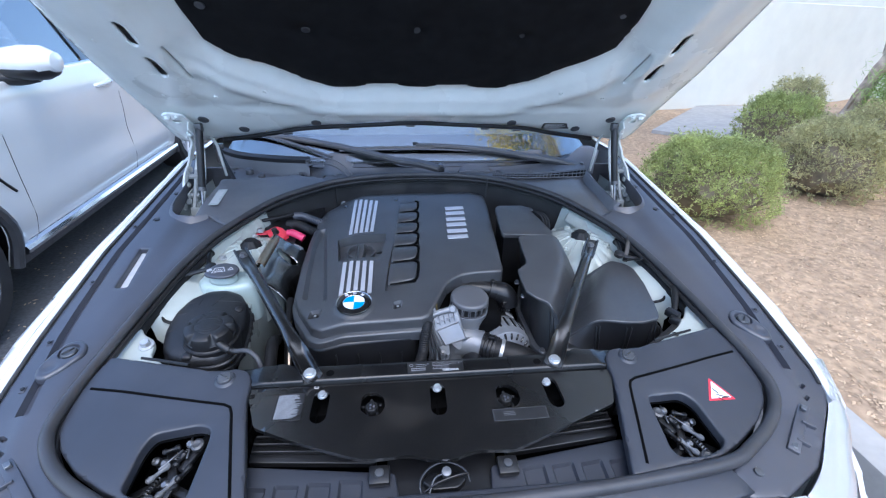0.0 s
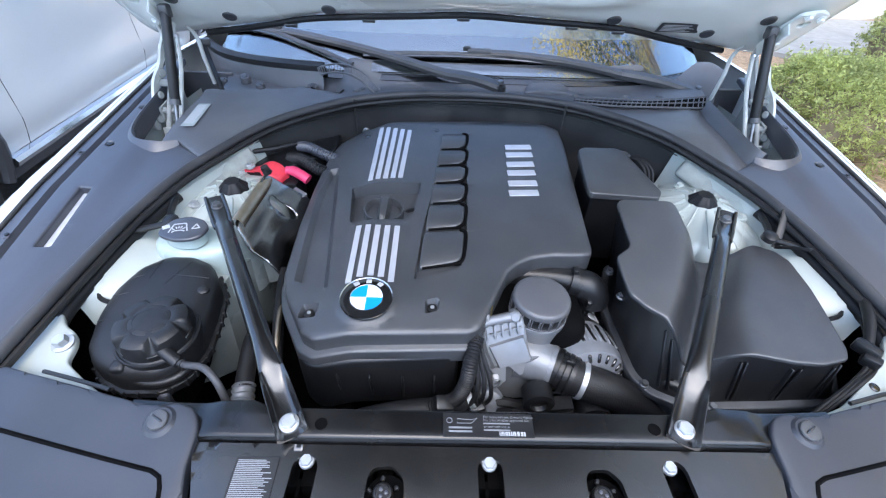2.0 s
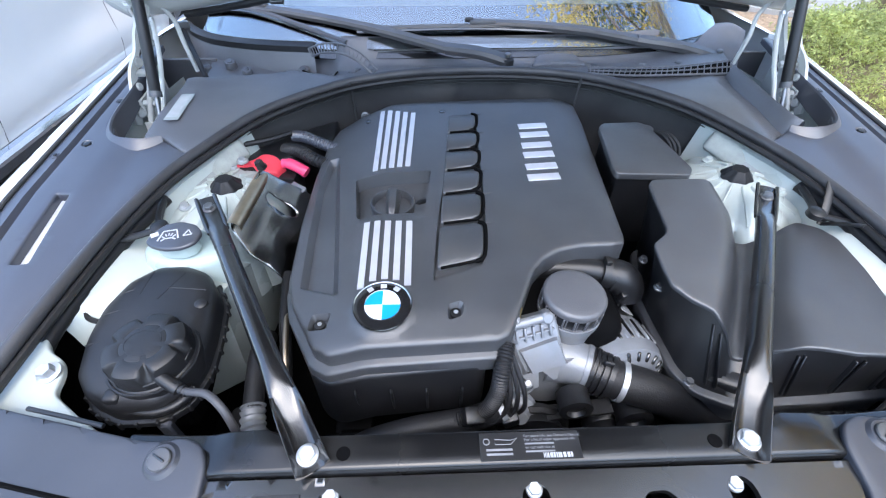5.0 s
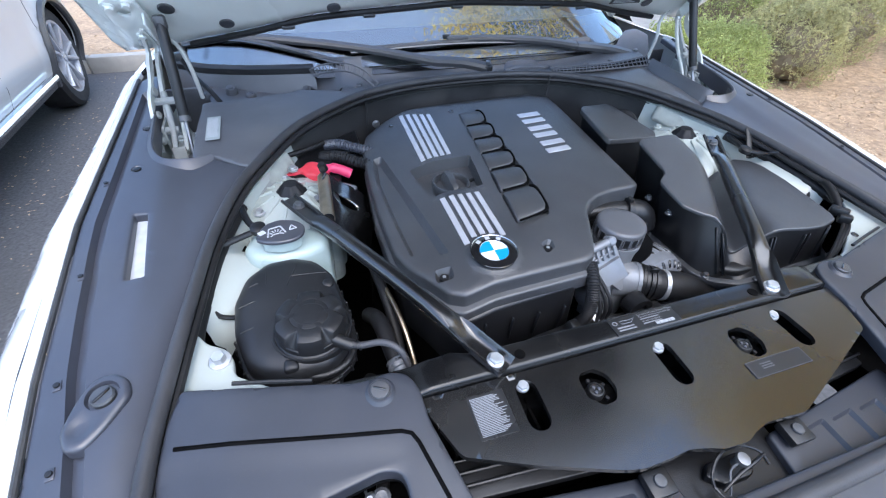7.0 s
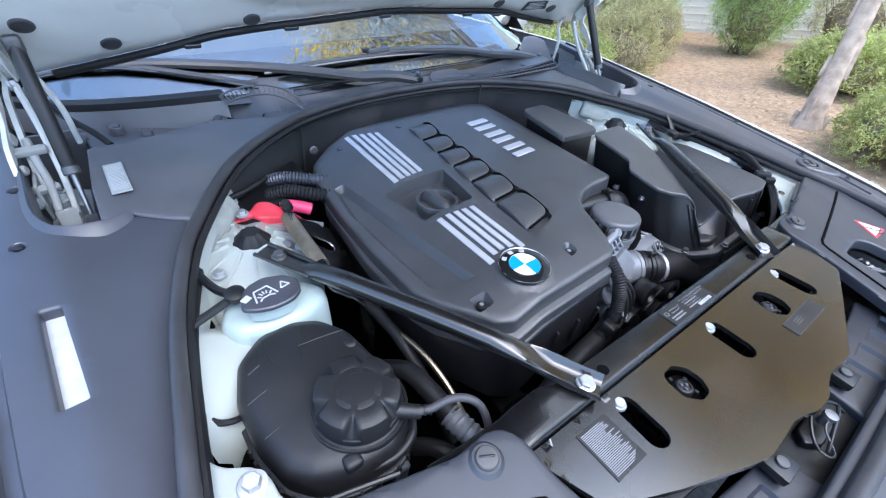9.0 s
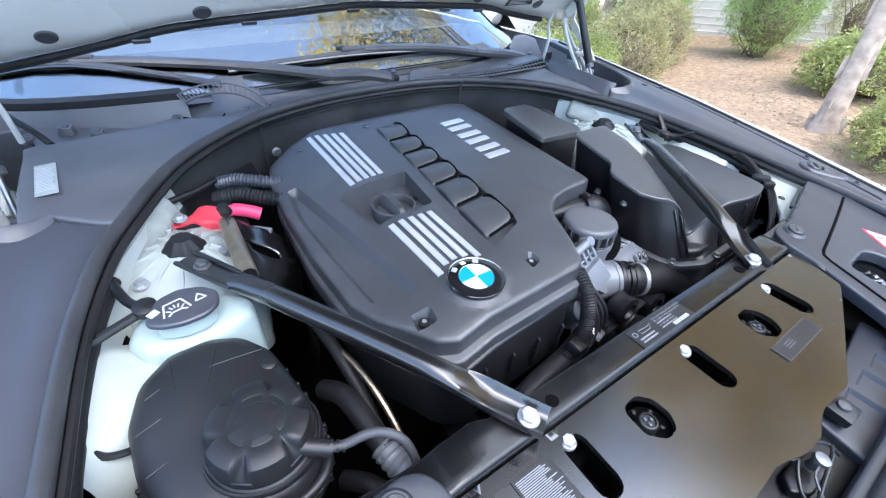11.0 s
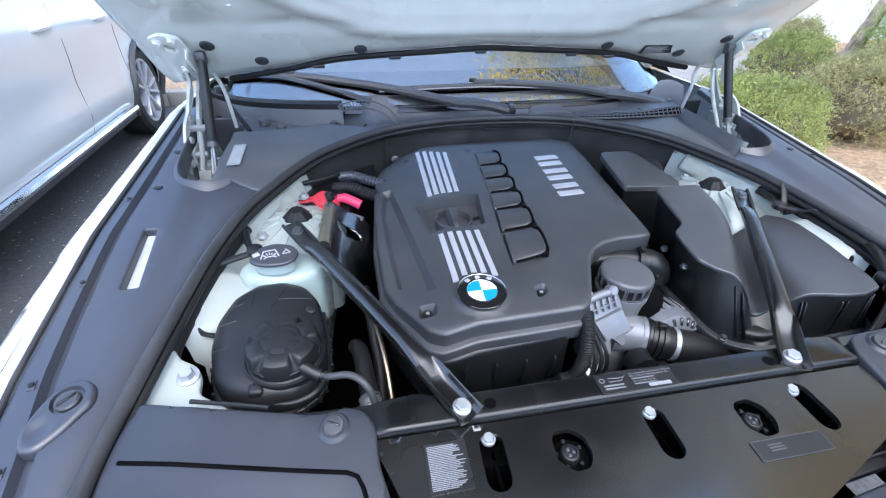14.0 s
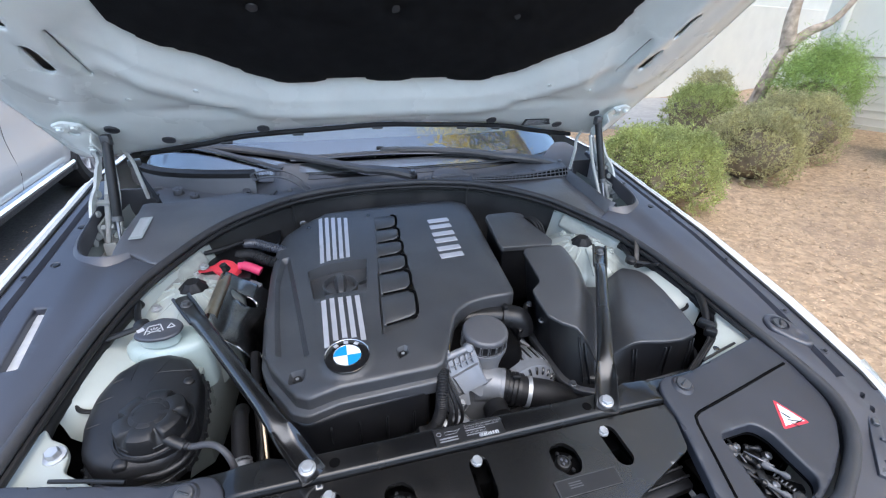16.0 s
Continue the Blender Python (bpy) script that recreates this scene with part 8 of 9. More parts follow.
# headlight access panels, each with an opening onto the lamp's levers
for s in (-1, 1):
    PAN = [(0.400, 0.026), (0.440, 0.022), (0.60, 0.058), (0.664, 0.074), (0.676, 0.03), (0.682, -0.03), (0.676, -0.08), (0.652, -0.118), (0.61, -0.155), (0.55, -0.190), (0.495, -0.214), (0.318, -0.236), (0.364, -0.050), (0.366, -0.004), (0.378, 0.018)]
    hole = [(0.517, -0.127), (0.508, -0.102), (0.434, -0.091), (0.413, -0.098), (0.409, -0.116), (0.415, -0.216), (0.502, -0.203), (0.520, -0.192)] if s < 0 else [(0.416, -0.092), (0.489, -0.089), (0.507, -0.107), (0.519, -0.186), (0.506, -0.200), (0.467, -0.212), (0.420, -0.210), (0.410, -0.196)]
    seam = [(0.664, 0.000), (0.60, -0.013), (0.52, -0.030), (0.46, -0.0425), (0.402, -0.054), (0.390, -0.060), (0.384, -0.072), (0.366, -0.14), (0.344, -0.222)] if s < 0 else [(0.664, 0.002), (0.60, -0.012), (0.53, -0.027), (0.46, -0.041), (0.409, -0.051), (0.396, -0.057), (0.390, -0.069), (0.372, -0.14), (0.352, -0.218)]
    hole = outline([(s * x, y) for x, y in hole], 0.012, 0.012)

    def zf(x, y):
        """The front piece inside the seam lies a little lower."""
        ax = np.abs(x)
        d1 = np.interp(ax, [0.384, 0.402, 0.60, 0.664], [-0.07, -0.056, -0.013, 0.001]) - y
        d2 = ax - np.interp(y, [-0.222, -0.07], [0.348, 0.387])
        k = np.clip((np.minimum(d1, d2) - 0.006) / 0.024, 0, 1)
        return 0.741 + 0.185 * y - 0.004 * np.clip((ax - 0.6) / 0.08, 0, 1) - 0.002 * k * k * (3 - 2 * k)

    o = outline([(s * x, y) for x, y in PAN], 0.016, 0.01)
    gr = [(circle(s * 0.417, 0.001, 0.020, 20), -0.004, 0.004)]
    acc = thing("access_panel", (s * 0.53, -0.07, 0.70), "grey-black plastic access panel with a cut-out" + (" and red warning triangle" if s > 0 else ""), "access panel", "headlight access panels")
    part("panel", sheet(over(zf), o, 0.016, [hole], 0.013, 0.0035, gr), PANELBLACK, acc)
    # Near-black sheet under the panel, put there as shade below its openings.
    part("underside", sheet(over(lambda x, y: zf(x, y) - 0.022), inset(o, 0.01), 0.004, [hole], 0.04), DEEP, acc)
    # No groove here: a sunk near-black tube stands in for its shade.
    part("seam", tube([(s * x, y, float(zf(np.array([s * x]), np.array([y]))[0]) - 0.0008) for x, y in seam], 0.0030, 6), DEEP, acc, "near-black tube in place of the narrow gap between the two pieces")
    fz = float(zf(np.array([s * 0.417]), np.array([0.001]))[0])
    fs = part("fastener", disc((s * 0.417, 0.001, fz + 0.003), (0, -0.18, 1), 0.013, 0.005, 20), PLASTIC, acc)
    part("fastener_slot", rounded_box((0.018, 0.003, 0.003), pose(s * 0.417, 0.001, fz + 0.0085, 0, 0, 30 * s), 0.001, 1), EMBBLACK, fs)
    part("rear_lip", tube([(s * 0.50, 0.041, 0.7475), (s * 0.55, 0.053, 0.750), (s * 0.60, 0.064, 0.752)], 0.003, 8), SATIN, acc)
    if s > 0:
        t0 = [(0.566, -0.060), (0.536, -0.111), (0.594, -0.111)]
        red = part("warning_sign", sheet(over(lambda x, y: zf(x, y) + 0.0006), outline(t0, 0.03, 0.004), 0.0012, step=0.03), RED, acc, "red-edged white warning triangle")
        c = np.mean(t0, 0)
        part("sign_field", sheet(over(lambda x, y: zf(x, y) + 0.0014), outline((np.array(t0) - c) * 0.74 + c, 0.03), 0.001, step=0.03), PAPER, red)
        bm = bmesh.new()
        for k, (dx, dy, ln, tu) in enumerate(((-0.006, 0.006, 0.022, -70), (0.0, -0.008, 0.026, -25), (0.010, -0.012, 0.02, 8), (-0.004, -0.014, 0.016, -50))):
            rounded_box((ln, 0.0017, 0.0006), pose(c[0] + dx, c[1] + dy, float(zf(c[:1] + dx, c[1:] + dy)[0]) + 0.0018, 10, 0, tu), 0, 1, bm)
        part("sign_bars", bm, LABELBLACK, red)
    # levers and springs in the opening
    lev = thing("headlight_mechanism", (s * 0.47, -0.14, 0.60), "dark headlight adjuster with bright pins and springs", "adjuster", "headlight adjusters")
    rr = random.Random(11 + s)
    part("housing", rounded_box((0.15, 0.16, 0.04), pose(s * 0.475, -0.14, 0.60), 0.01, 2), DEEP, lev)
    for k, (x, y, z, ln, tu) in enumerate(((0.445, -0.11, 0.672, 0.07, 20), (0.475, -0.135, 0.665, 0.09, -25), (0.50, -0.16, 0.655, 0.07, 60), (0.455, -0.17, 0.655, 0.06, -60), (0.49, -0.11, 0.66, 0.05, 80))):
        part("lever", rounded_box((0.016, ln, 0.012), pose(s * x, y, z, rr.uniform(-15, 15), 0, s * tu), 0.004, 2), SATIN, lev)
    for x, y, z in ((0.452, -0.10, 0.684), (0.484, -0.13, 0.676), (0.47, -0.165, 0.668), (0.505, -0.12, 0.67)):
        part("pin", lathe([(0.007, 0), (0.007, 0.008), (0.004, 0.011)], face_to((s * x, y, z), (s * 0.2, -0.5, 1)), 14), DULL, lev)
    for (x0, y0), (x1, y1) in (((0.445, -0.13), (0.465, -0.175)), ((0.49, -0.15), (0.50, -0.19)), ((0.46, -0.095), (0.48, -0.12))):
        pts = [(s * (x0 + (x1 - x0) * t + 0.004 * math.cos(t * 44)), y0 + (y1 - y0) * t, 0.668 + 0.004 * math.sin(t * 44)) for t in np.linspace(0, 1, 50)]
        part("spring", tube(pts, 0.0014, 5), DULL, lev)
    for x, y, z, ln, tu in ((0.462, -0.128, 0.682, 0.030, 15), (0.448, -0.150, 0.676, 0.034, 25), (0.466, -0.172, 0.672, 0.046, 30), (0.488, -0.150, 0.680, 0.042, 35), (0.476, -0.192, 0.670, 0.030, 5), (0.484, -0.108, 0.684, 0.030, 70)):
        part("ball_socket", lathe([(0.001, -ln * 0.5), (0.0046, -ln * 0.46), (0.0062, -ln * 0.32), (0.0036, -ln * 0.10), (0.0032, ln * 0.15), (0.0058, ln * 0.30), (0.0046, ln * 0.45), (0.001, ln * 0.5)], pose(s * x, y, z, 90, 0, s * tu), 16), SOCKET if ln > 0.041 else SATIN, lev, "ball socket")
    for x, y, z, tu in ((0.476, -0.128, 0.684, 35), (0.455, -0.105, 0.682, -10)):
        part("lever_rod", rounded_box((0.0035, 0.045, 0.004), pose(s * x, y, z, 0, 0, s * tu), 0.001, 1), DULL, lev)
    part("adjuster_wheel", lathe([(0.013, -0.004), (0.013, 0.003), (0.009, 0.005), (0.004, 0.004)], face_to((s * 0.488, -0.198, 0.672), (0, -0.2, 1)), 20), PLASTIC, lev)
    part("adjuster_wheel", lathe([(0.011, -0.004), (0.011, 0.003), (0.007, 0.005), (0.003, 0.004)], face_to((s * 0.440, -0.105, 0.688), (0, -0.2, 1)), 20), PLASTIC, lev)
    part("glossy_link", rounded_box((0.02, 0.05, 0.008), pose(s * 0.47, -0.185, 0.665, 12, 5, s * 15), 0.003, 2), GLOSSBLACK, lev)

# ---- ground, bed, kerbs, walls ----


def flat(name, pts, z, material, label, category, thick=0.02, step=0.5):
    o = outline(pts, step)
    return solid(name, sheet(over(lambda x, y: z + 0 * x), o, thick, step=step), material, label, category, kind="structure")


BED_X, BED_Y = 1.42, 4.95
flat("ground", [(-300, -300), (300, -300), (300, 300), (-300, 300)], 0.0, ASPHALT, "dark worn asphalt parking ground", "ground", 0.3, 60)


def bed_z(x, y):
    return 0.13 + 0.025 * np.sin(x * 1.3 + 0.5) * np.sin(y * 1.1) + 0.012 * np.sin(x * 4.1 + y * 3.3) + 0.03 * np.clip((x - 3) / 4, 0, 1)


bed_o = outline([(BED_X + 0.14, -12), (14, -12), (14, 14), (-16, 14), (-16, BED_Y + 0.14), (BED_X + 0.14, BED_Y + 0.14)], 0.4)
bed = solid("planting_bed", sheet(over(bed_z), bed_o, 0.2, step=0.22), SOIL, "planting bed covered with brown bark mulch", "planting bed", kind="structure")
for k, (a, b) in enumerate((((BED_X, -12), (BED_X, BED_Y)), ((-16, BED_Y), (BED_X, BED_Y)))):
    d = Vector((b[0] - a[0], b[1] - a[1], 0))
    n = 9
    for j in range(n):
        p = Vector((*a, 0)) + d * ((j + 0.5) / n)
        along = d.length / n - 0.008
        size = (0.15, along, 0.24) if k == 0 else (along, 0.15, 0.24)
        off = Vector((0.075, 0, 0.03)) if k == 0 else Vector((0, 0.075, 0.03))
        solid("kerb", rounded_box(size, Matrix.Translation(p + off), 0.015, 2), CONCRETE, "weathered concrete kerb stone beside the mulch bed", "kerb", "kerb stones", "structure")
flat("path", [(3.3, 4.75), (4.1, 4.05), (5.75, 5.55), (6.5, 6.7), (5.3, 6.75)], 0.19, CONCRETE, "pale concrete path across the bed", "path", 0.1, 0.4)

# scattered mulch chips and dry leaves
rng = np.random.default_rng(3)


def chips(name, n, area, zf, size, material, label, category, tilt=0.5):
    x0, x1, y0, y1 = area
    x, y = rng.uniform(x0, x1, n), rng.uniform(y0, y1, n)
    a, ln, w = rng.uniform(0, 6.28, n), rng.uniform(0.5, 1.3, n) * size, rng.uniform(0.25, 0.6, n) * size
    u = np.stack([np.cos(a), np.sin(a), rng.normal(0, tilt, n) * 0.4], 1) * ln[:, None] / 2
    v = np.stack([-np.sin(a), np.cos(a), rng.normal(0, tilt, n) * 0.5], 1) * w[:, None] / 2
    c = np.stack([x, y, zf(x, y) + size * 0.12], 1)
    verts = np.stack([c - u - v * 0.4, c - v, c + u, c + v], 1).reshape(-1, 3)
    me = bpy.data.meshes.new(name)
    me.from_pydata(verts.tolist(), [], np.arange(n * 4).reshape(-1, 4).tolist())
    me.materials.append(material)
    return tagged(new(name, me), label, category, kind="stuff")


chips("bark_mulch", 95000, (1.6, 7.2, -1.5, 6.0), bed_z, 0.023, CHIPS, "loose tan wood chips and dry leaves on the bed", "mulch")
chips("bark_mulch", 14000, (-6, 1.6, 5.1, 8.0), bed_z, 0.026, CHIPS, "loose tan wood chips and dry leaves behind the kerb", "mulch")
chips("leaf_litter", 900, (-2.3, -0.95, -0.5, 4.8), lambda x, y: 0.0 * x, 0.022, CHIPS, "small pale dry leaves scattered on the asphalt", "leaf litter", 0.2)

# rendered walls of the building
solid("wall_north", rounded_box((14.0, 0.25, 1.9), pose(7.88, 7.468, 0.88, 0, 0, 14), 0.01, 1), STUCCO, "plain white stucco boundary wall", "wall", kind="structure")
WA = pose(6.75, 4.65, 0, 0, 0, 17.5)
wall_a = solid("wall_east", rounded_box((0.3, 16.0, 4.4), WA @ pose(0.15, -8.0, 2.2), 0.01, 1), STUCCO, "white painted side wall of the building", "wall", kind="structure")
for z in (1.09, 0.87):
    part("trim_board", rounded_box((0.03, 15.9, 0.05), WA @ pose(-0.012, -8.0, z), 0.008, 1), STUCCO, wall_a, "white horizontal trim band")
part("downpipe", tube([WA @ Vector((-0.05, -0.25, 1.1)), WA @ Vector((-0.05, -0.25, 4.3))], 0.04, 14), STUCCO, wall_a, "white downpipe")
for k in range(7):
    part("siding_line", rounded_box((0.012, 15.9, 0.008), WA @ pose(-0.003, -8.0, 0.22 + 0.1 * k), 0.002, 1), STUCCO, wall_a, "shallow siding line")
# Unseen wall, added to dim and warm the light from the front.
solid("unseen_wall_south", rounded_box((60.0, 0.3, 3.4), pose(0, -22.0, 1.7), 0.01, 1), TANWALL, "added unseen tan stucco wall far behind the parking bays", "wall", kind="structure")
house = thing("house", (9.5, 13, 0), "pale house with a brown roof beyond the wall", "house")
part("wall", rounded_box((9, 7, 3.0), pose(11.5, 14.5, 1.5), 0.02, 1), STUCCO, house)
part("roof", loft([[(6.6, 10.6, 2.95), (16.4, 10.6, 2.95), (16.4, 18.4, 2.95), (6.6, 18.4, 2.95)], [(6.6, 10.6, 3.1), (16.4, 10.6, 3.1), (16.4, 18.4, 3.1), (6.6, 18.4, 3.1)], [(9, 13.5, 4.4), (14, 13.5, 4.4), (14, 15.5, 4.4), (9, 15.5, 4.4)]]), ROOFING, house, "brown tiled roof")

# ---- shrubs ----


def leaves(centres, normals, size, slim, rnd):
    """Leaf quads folded along the middle, at the centres, facing about along the normals."""
    n = len(centres)
    nv = normals + rnd.normal(0, 0.55, (n, 3))
    nv /= np.linalg.norm(nv, axis=1)[:, None]
    t = rnd.normal(0, 1, (n, 3))
    t -= nv * (t * nv).sum(1)[:, None]
    t /= np.linalg.norm(t, axis=1)[:, None]
    b = np.cross(nv, t)
    ln = size * rnd.uniform(0.6, 1.3, n)[:, None]
    w = ln * slim
    c = centres
    return np.stack([c - t * ln / 2, c + b * w / 2 + nv * w * 0.15, c + t * ln / 2, c - b * w / 2 + nv * w * 0.15], 1).reshape(-1, 3), np.arange(n * 4).reshape(-1, 4)


def shrub(at, size, n, leaf, slim, material, label, seed, lumps=9, upright=0.0, name="shrub"):
    """A clipped shrub: leaf sprays over a rounded block that stands on the ground, with hollows and stray shoots."""
    rnd = np.random.default_rng(seed)
    base = Vector((*at, float(bed_z(np.array([at[0]]), np.array([at[1]]))[0])))
    ob = thing(name, base, label, "shrub", "shrubs")
    sx, sy, sz = size
    top = sz * 1.95
    ph = rnd.uniform(0, 6.28, 8)

    def skin(a, e):
        """Surface points by azimuth and the share e from foot (0) over the shoulder to the crown (1)."""
        q = np.clip(e, 0, 1) * math.pi / 2
        r, h = np.cos(q) ** 0.55, np.sin(q) ** 0.75
        r = r * np.interp(h, [0, 0.12, 0.4, 1], [0.80, 0.93, 1.0, 1.0]) if not upright else r * np.interp(h, [0, 0.25, 0.7, 1], [0.30, 0.75, 1.0, 1.0])
        lump = 1 + 0.07 * np.sin(3 * a + ph[0] + 4 * h) * np.sin(5 * h + ph[1]) + 0.05 * np.sin(7 * a + ph[2]) * np.sin(9 * h + ph[3]) + 0.035 * np.sin(13 * a + ph[4] + 6 * h)
        sq = 0.93 * (np.abs(np.cos(a)) ** 2.5 + np.abs(np.sin(a)) ** 2.5) ** (-1 / 2.5)
        return np.column_stack([np.cos(a) * r * lump * sq * sx, np.sin(a) * r * lump * sq * sy, h * top * (1 + 0.05 * np.sin(2 * a + ph[5]) + 0.04 * np.sin(5 * a + ph[6]))])

    # sprays: short shoots that start under the skin, each set with leaves
    m = n // 9
    a, e = rnd.uniform(0, 2 * math.pi, m), rnd.uniform(0.0, 1.0, m) ** 0.9
    p = skin(a, e)
    out = p - np.array([0, 0, top * 0.35])
    out /= np.linalg.norm(out, axis=1)[:, None]
    out = out + (0, 0, 0.35 + upright) + rnd.normal(0, 0.30, (m, 3))
    out /= np.linalg.norm(out, axis=1)[:, None]
    hollow = np.sin(a * 6 + ph[7]) * np.sin(e * 17 + ph[2]) + 0.6 * np.sin(a * 11 + ph[3]) * np.sin(e * 9)
    keep = rnd.uniform(0, 1, m) < 0.75 + 0.25 * (hollow > -0.4)
    p, out = p[keep], out[keep]
    m = len(p)
    ln = rnd.uniform(0.7, 1.5, m) * max(0.05, leaf * 2.2) * (1 + 0.9 * (rnd.uniform(0, 1, m) > 0.93))
    start = p * (0.96 - np.abs(rnd.normal(0, 0.045, m)))[:, None]
    t = rnd.uniform(0, 1, (m, 9))
    c = (start[:, None] + out[:, None] * (ln[:, None] * t)[:, :, None] + rnd.normal(0, leaf * 0.35, (m, 9, 3))).reshape(-1, 3)
    c[:, 2] = np.maximum(c[:, 2], 0.015)
    d = np.repeat(out, 9, 0)
    v, f = leaves(c + np.array(base), np.cross(d, rnd.normal(0, 1, d.shape)) + d * 0.5 + (0, 0, 0.3), leaf, slim, rnd)
    me = bpy.data.meshes.new("foliage")
    me.from_pydata(v.tolist(), [], f.tolist())
    me.materials.append(material)
    fo = new("foliage", me)
    fo.parent, fo.matrix_parent_inverse = ob, Matrix.Translation(-base)
    bm = bmesh.new()
    for k in range(34):
        q = Vector(skin(rnd.uniform(0, 6.28, 1), rnd.uniform(0.1, 0.9, 1))[0]) * 0.93 + base
        foot = base + Vector((rnd.normal(0, 0.05), rnd.normal(0, 0.05), 0.0))
        mid = foot.lerp(q, 0.5) + Vector((rnd.normal(0, 0.03), rnd.normal(0, 0.03), -0.02))
        tube(smooth_line([foot, mid, q], 3), lambda t: 0.010 * (1 - 0.75 * t), 5, bm=bm)
    part("branch_frame", bm, TWIG, ob)
    core = bmesh.new()
    bmesh.ops.create_icosphere(core, subdivisions=3, radius=1.0)
    for v_ in core.verts:
        k = (0.58 if upright else 0.78) + 0.12 * noise.noise(v_.co * 2.5 + Vector((seed, 0, 0)))
        v_.co = Vector((v_.co.x * sx * k, v_.co.y * sy * k, max(0.01, (v_.co.z * k + 0.78) * top * 0.55))) + base
    part("twig_core", core, TWIG, ob)
    return ob


shrub((2.24, 2.18), (0.47, 0.46, 0.275), 30000, 0.026, 0.30, LEAF, "clipped rounded green hedge shrub beside the car", 1)
shrub((3.60, 2.55), (0.42, 0.42, 0.300), 26000, 0.022, 0.42, LEAFGREY, "clipped grey-green shrub on the mulch", 2)
shrub((4.55, 2.92), (0.46, 0.46, 0.32), 22000, 0.022, 0.42, LEAFGREY, "clipped grey-green shrub on the mulch", 3)
shrub((4.22, 3.85), (0.42, 0.42, 0.31), 18000, 0.026, 0.35, LEAF, "clipped green shrub behind others", 4)
shrub((5.55, 5.1), (0.36, 0.36, 0.33), 9000, 0.028, 0.35, LEAFGREY, "small rounded shrub by the path", 5)
shrub((5.85, 2.25), (0.46, 0.48, 0.50), 15000, 0.10, 0.07, LEAFLIME, "fine lime-green bushy shrub before the wall", 6, 7, 1.2)
shrub((5.95, 3.85), (0.50, 0.50, 0.46), 14000, 0.10, 0.07, LEAFLIME, "fine lime-green bushy shrub before the wall", 7, 7, 1.2)
shrub((4.90, 0.95), (0.56, 0.46, 0.20), 10000, 0.05, 0.30, LEAF, "loose green shrub round the tree's foot", 8)
shrub((6.9, 1.55), (0.45, 0.5, 0.42), 7000, 0.06, 0.12, LEAFGREY, "grey-green shrub before the wall", 9, 7, 0.8)
shrub((6.9, 0.55), (0.55, 0.5, 0.46), 7000, 0.06, 0.12, LEAFGREY, "grey-green shrub before the wall", 11, 7, 0.8)
shrub((3.28, 0.02), (0.58, 0.55, 0.22), 28000, 0.026, 0.32, LEAF, "clipped green shrub beside the car", 10)

# ---- trees ----


def tree(base, trunk, limbs, r, crown, label, seed, material, leaf=0.05, per=420, spread=0.55, second=None):
    """trunk: points; limbs: (start share, points); crown: centres of leaf clumps."""
    rnd = np.random.default_rng(seed)
    ob = thing("tree", base, label, "tree", "trees")
    tp = smooth_line(trunk, 6)
    part("trunk", tube(tp, lambda t: r * (1.25 - 0.45 * min(1, t * 3)) * (1 - 0.45 * t) * (1 + 0.06 * math.sin(t * 31)), 14), BARK, ob)
    for k in range(26 if r > 0.09 else 8):
        t0 = rnd.uniform(0.0, 0.5)
        a, rad = rnd.uniform(0, 6.28), r * (1.25 - 0.45 * min(1, t0 * 3)) * (1 - 0.45 * t0)
        n_ = len(tp) - 1
        p0, p1 = tp[int(t0 * n_)], tp[min(n_, int(t0 * n_) + 2)]
        off = Vector((math.cos(a) * rad * 0.97, math.sin(a) * rad * 0.97, 0))
        mid = p0.lerp(p1, rnd.uniform(0.1, 0.6)) + off
        part("bark_flake", rounded_box((rnd.uniform(0.03, 0.06), 0.012, rnd.uniform(0.10, 0.30)), Matrix.Translation(mid) @ (p1 - p0).to_track_quat("Z", "Y").to_matrix().to_4x4() @ pose(0, 0, 0, rnd.uniform(-4, 4), rnd.uniform(-6, 6), math.degrees(a) + 90), 0.004, 2), BARKLIGHT if k % 3 else BARK, ob)
    for pts, rr in limbs:
        part("limb", tube(smooth_line(pts, 5), lambda t: rr * (1 - 0.7 * t), 10), BARK, ob)
    for material, own in ((material, [c for k, c in enumerate(crown) if k % 3] if second else crown), (second, crown[::3])) if crown else ():
        if not material:
            continue
        vs, fs, k = [], [], 0
        for c in own:
            cl = rnd.normal(0, spread, (per, 3)) * (1, 1, 0.7)
            v, f = leaves(cl + np.array(c), np.tile((0, 0, 1.0), (per, 1)), leaf, 0.4, rnd)
            vs.append(v), fs.append(f + k)
            k += len(v)
        me = bpy.data.meshes.new("crown")
        me.from_pydata(np.concatenate(vs).tolist(), [], np.concatenate(fs).tolist())
        me.materials.append(material)
        o = new("crown", me)
        o.parent, o.matrix_parent_inverse = ob, Matrix.Translation(-Vector(base))
    return ob


tree((5.62, 4.42, 0.12), [(5.62, 4.42, 0.10), (5.70, 4.40, 0.5), (5.82, 4.38, 1.0), (5.90, 4.37, 1.22)],
     [([(5.89, 4.37, 1.18), (5.86, 4.42, 1.5), (5.88, 4.45, 2.0), (5.8, 4.5, 3.2)], 0.10), ([(5.88, 4.36, 1.15), (6.05, 4.28, 1.35), (6.30, 4.15, 1.55), (6.6, 4.0, 2.3)], 0.075)], 0.13, [], "forked slanting tree behind the shrubs", 2, LEAF)
crown = [(x, y, z) for x, y, z in zip(rng.uniform(1.9, 4.6, 46), rng.uniform(1.2, 4.6, 46), rng.uniform(4.3, 6.2, 46))]
fork = (3.9, 1.25, 3.2)
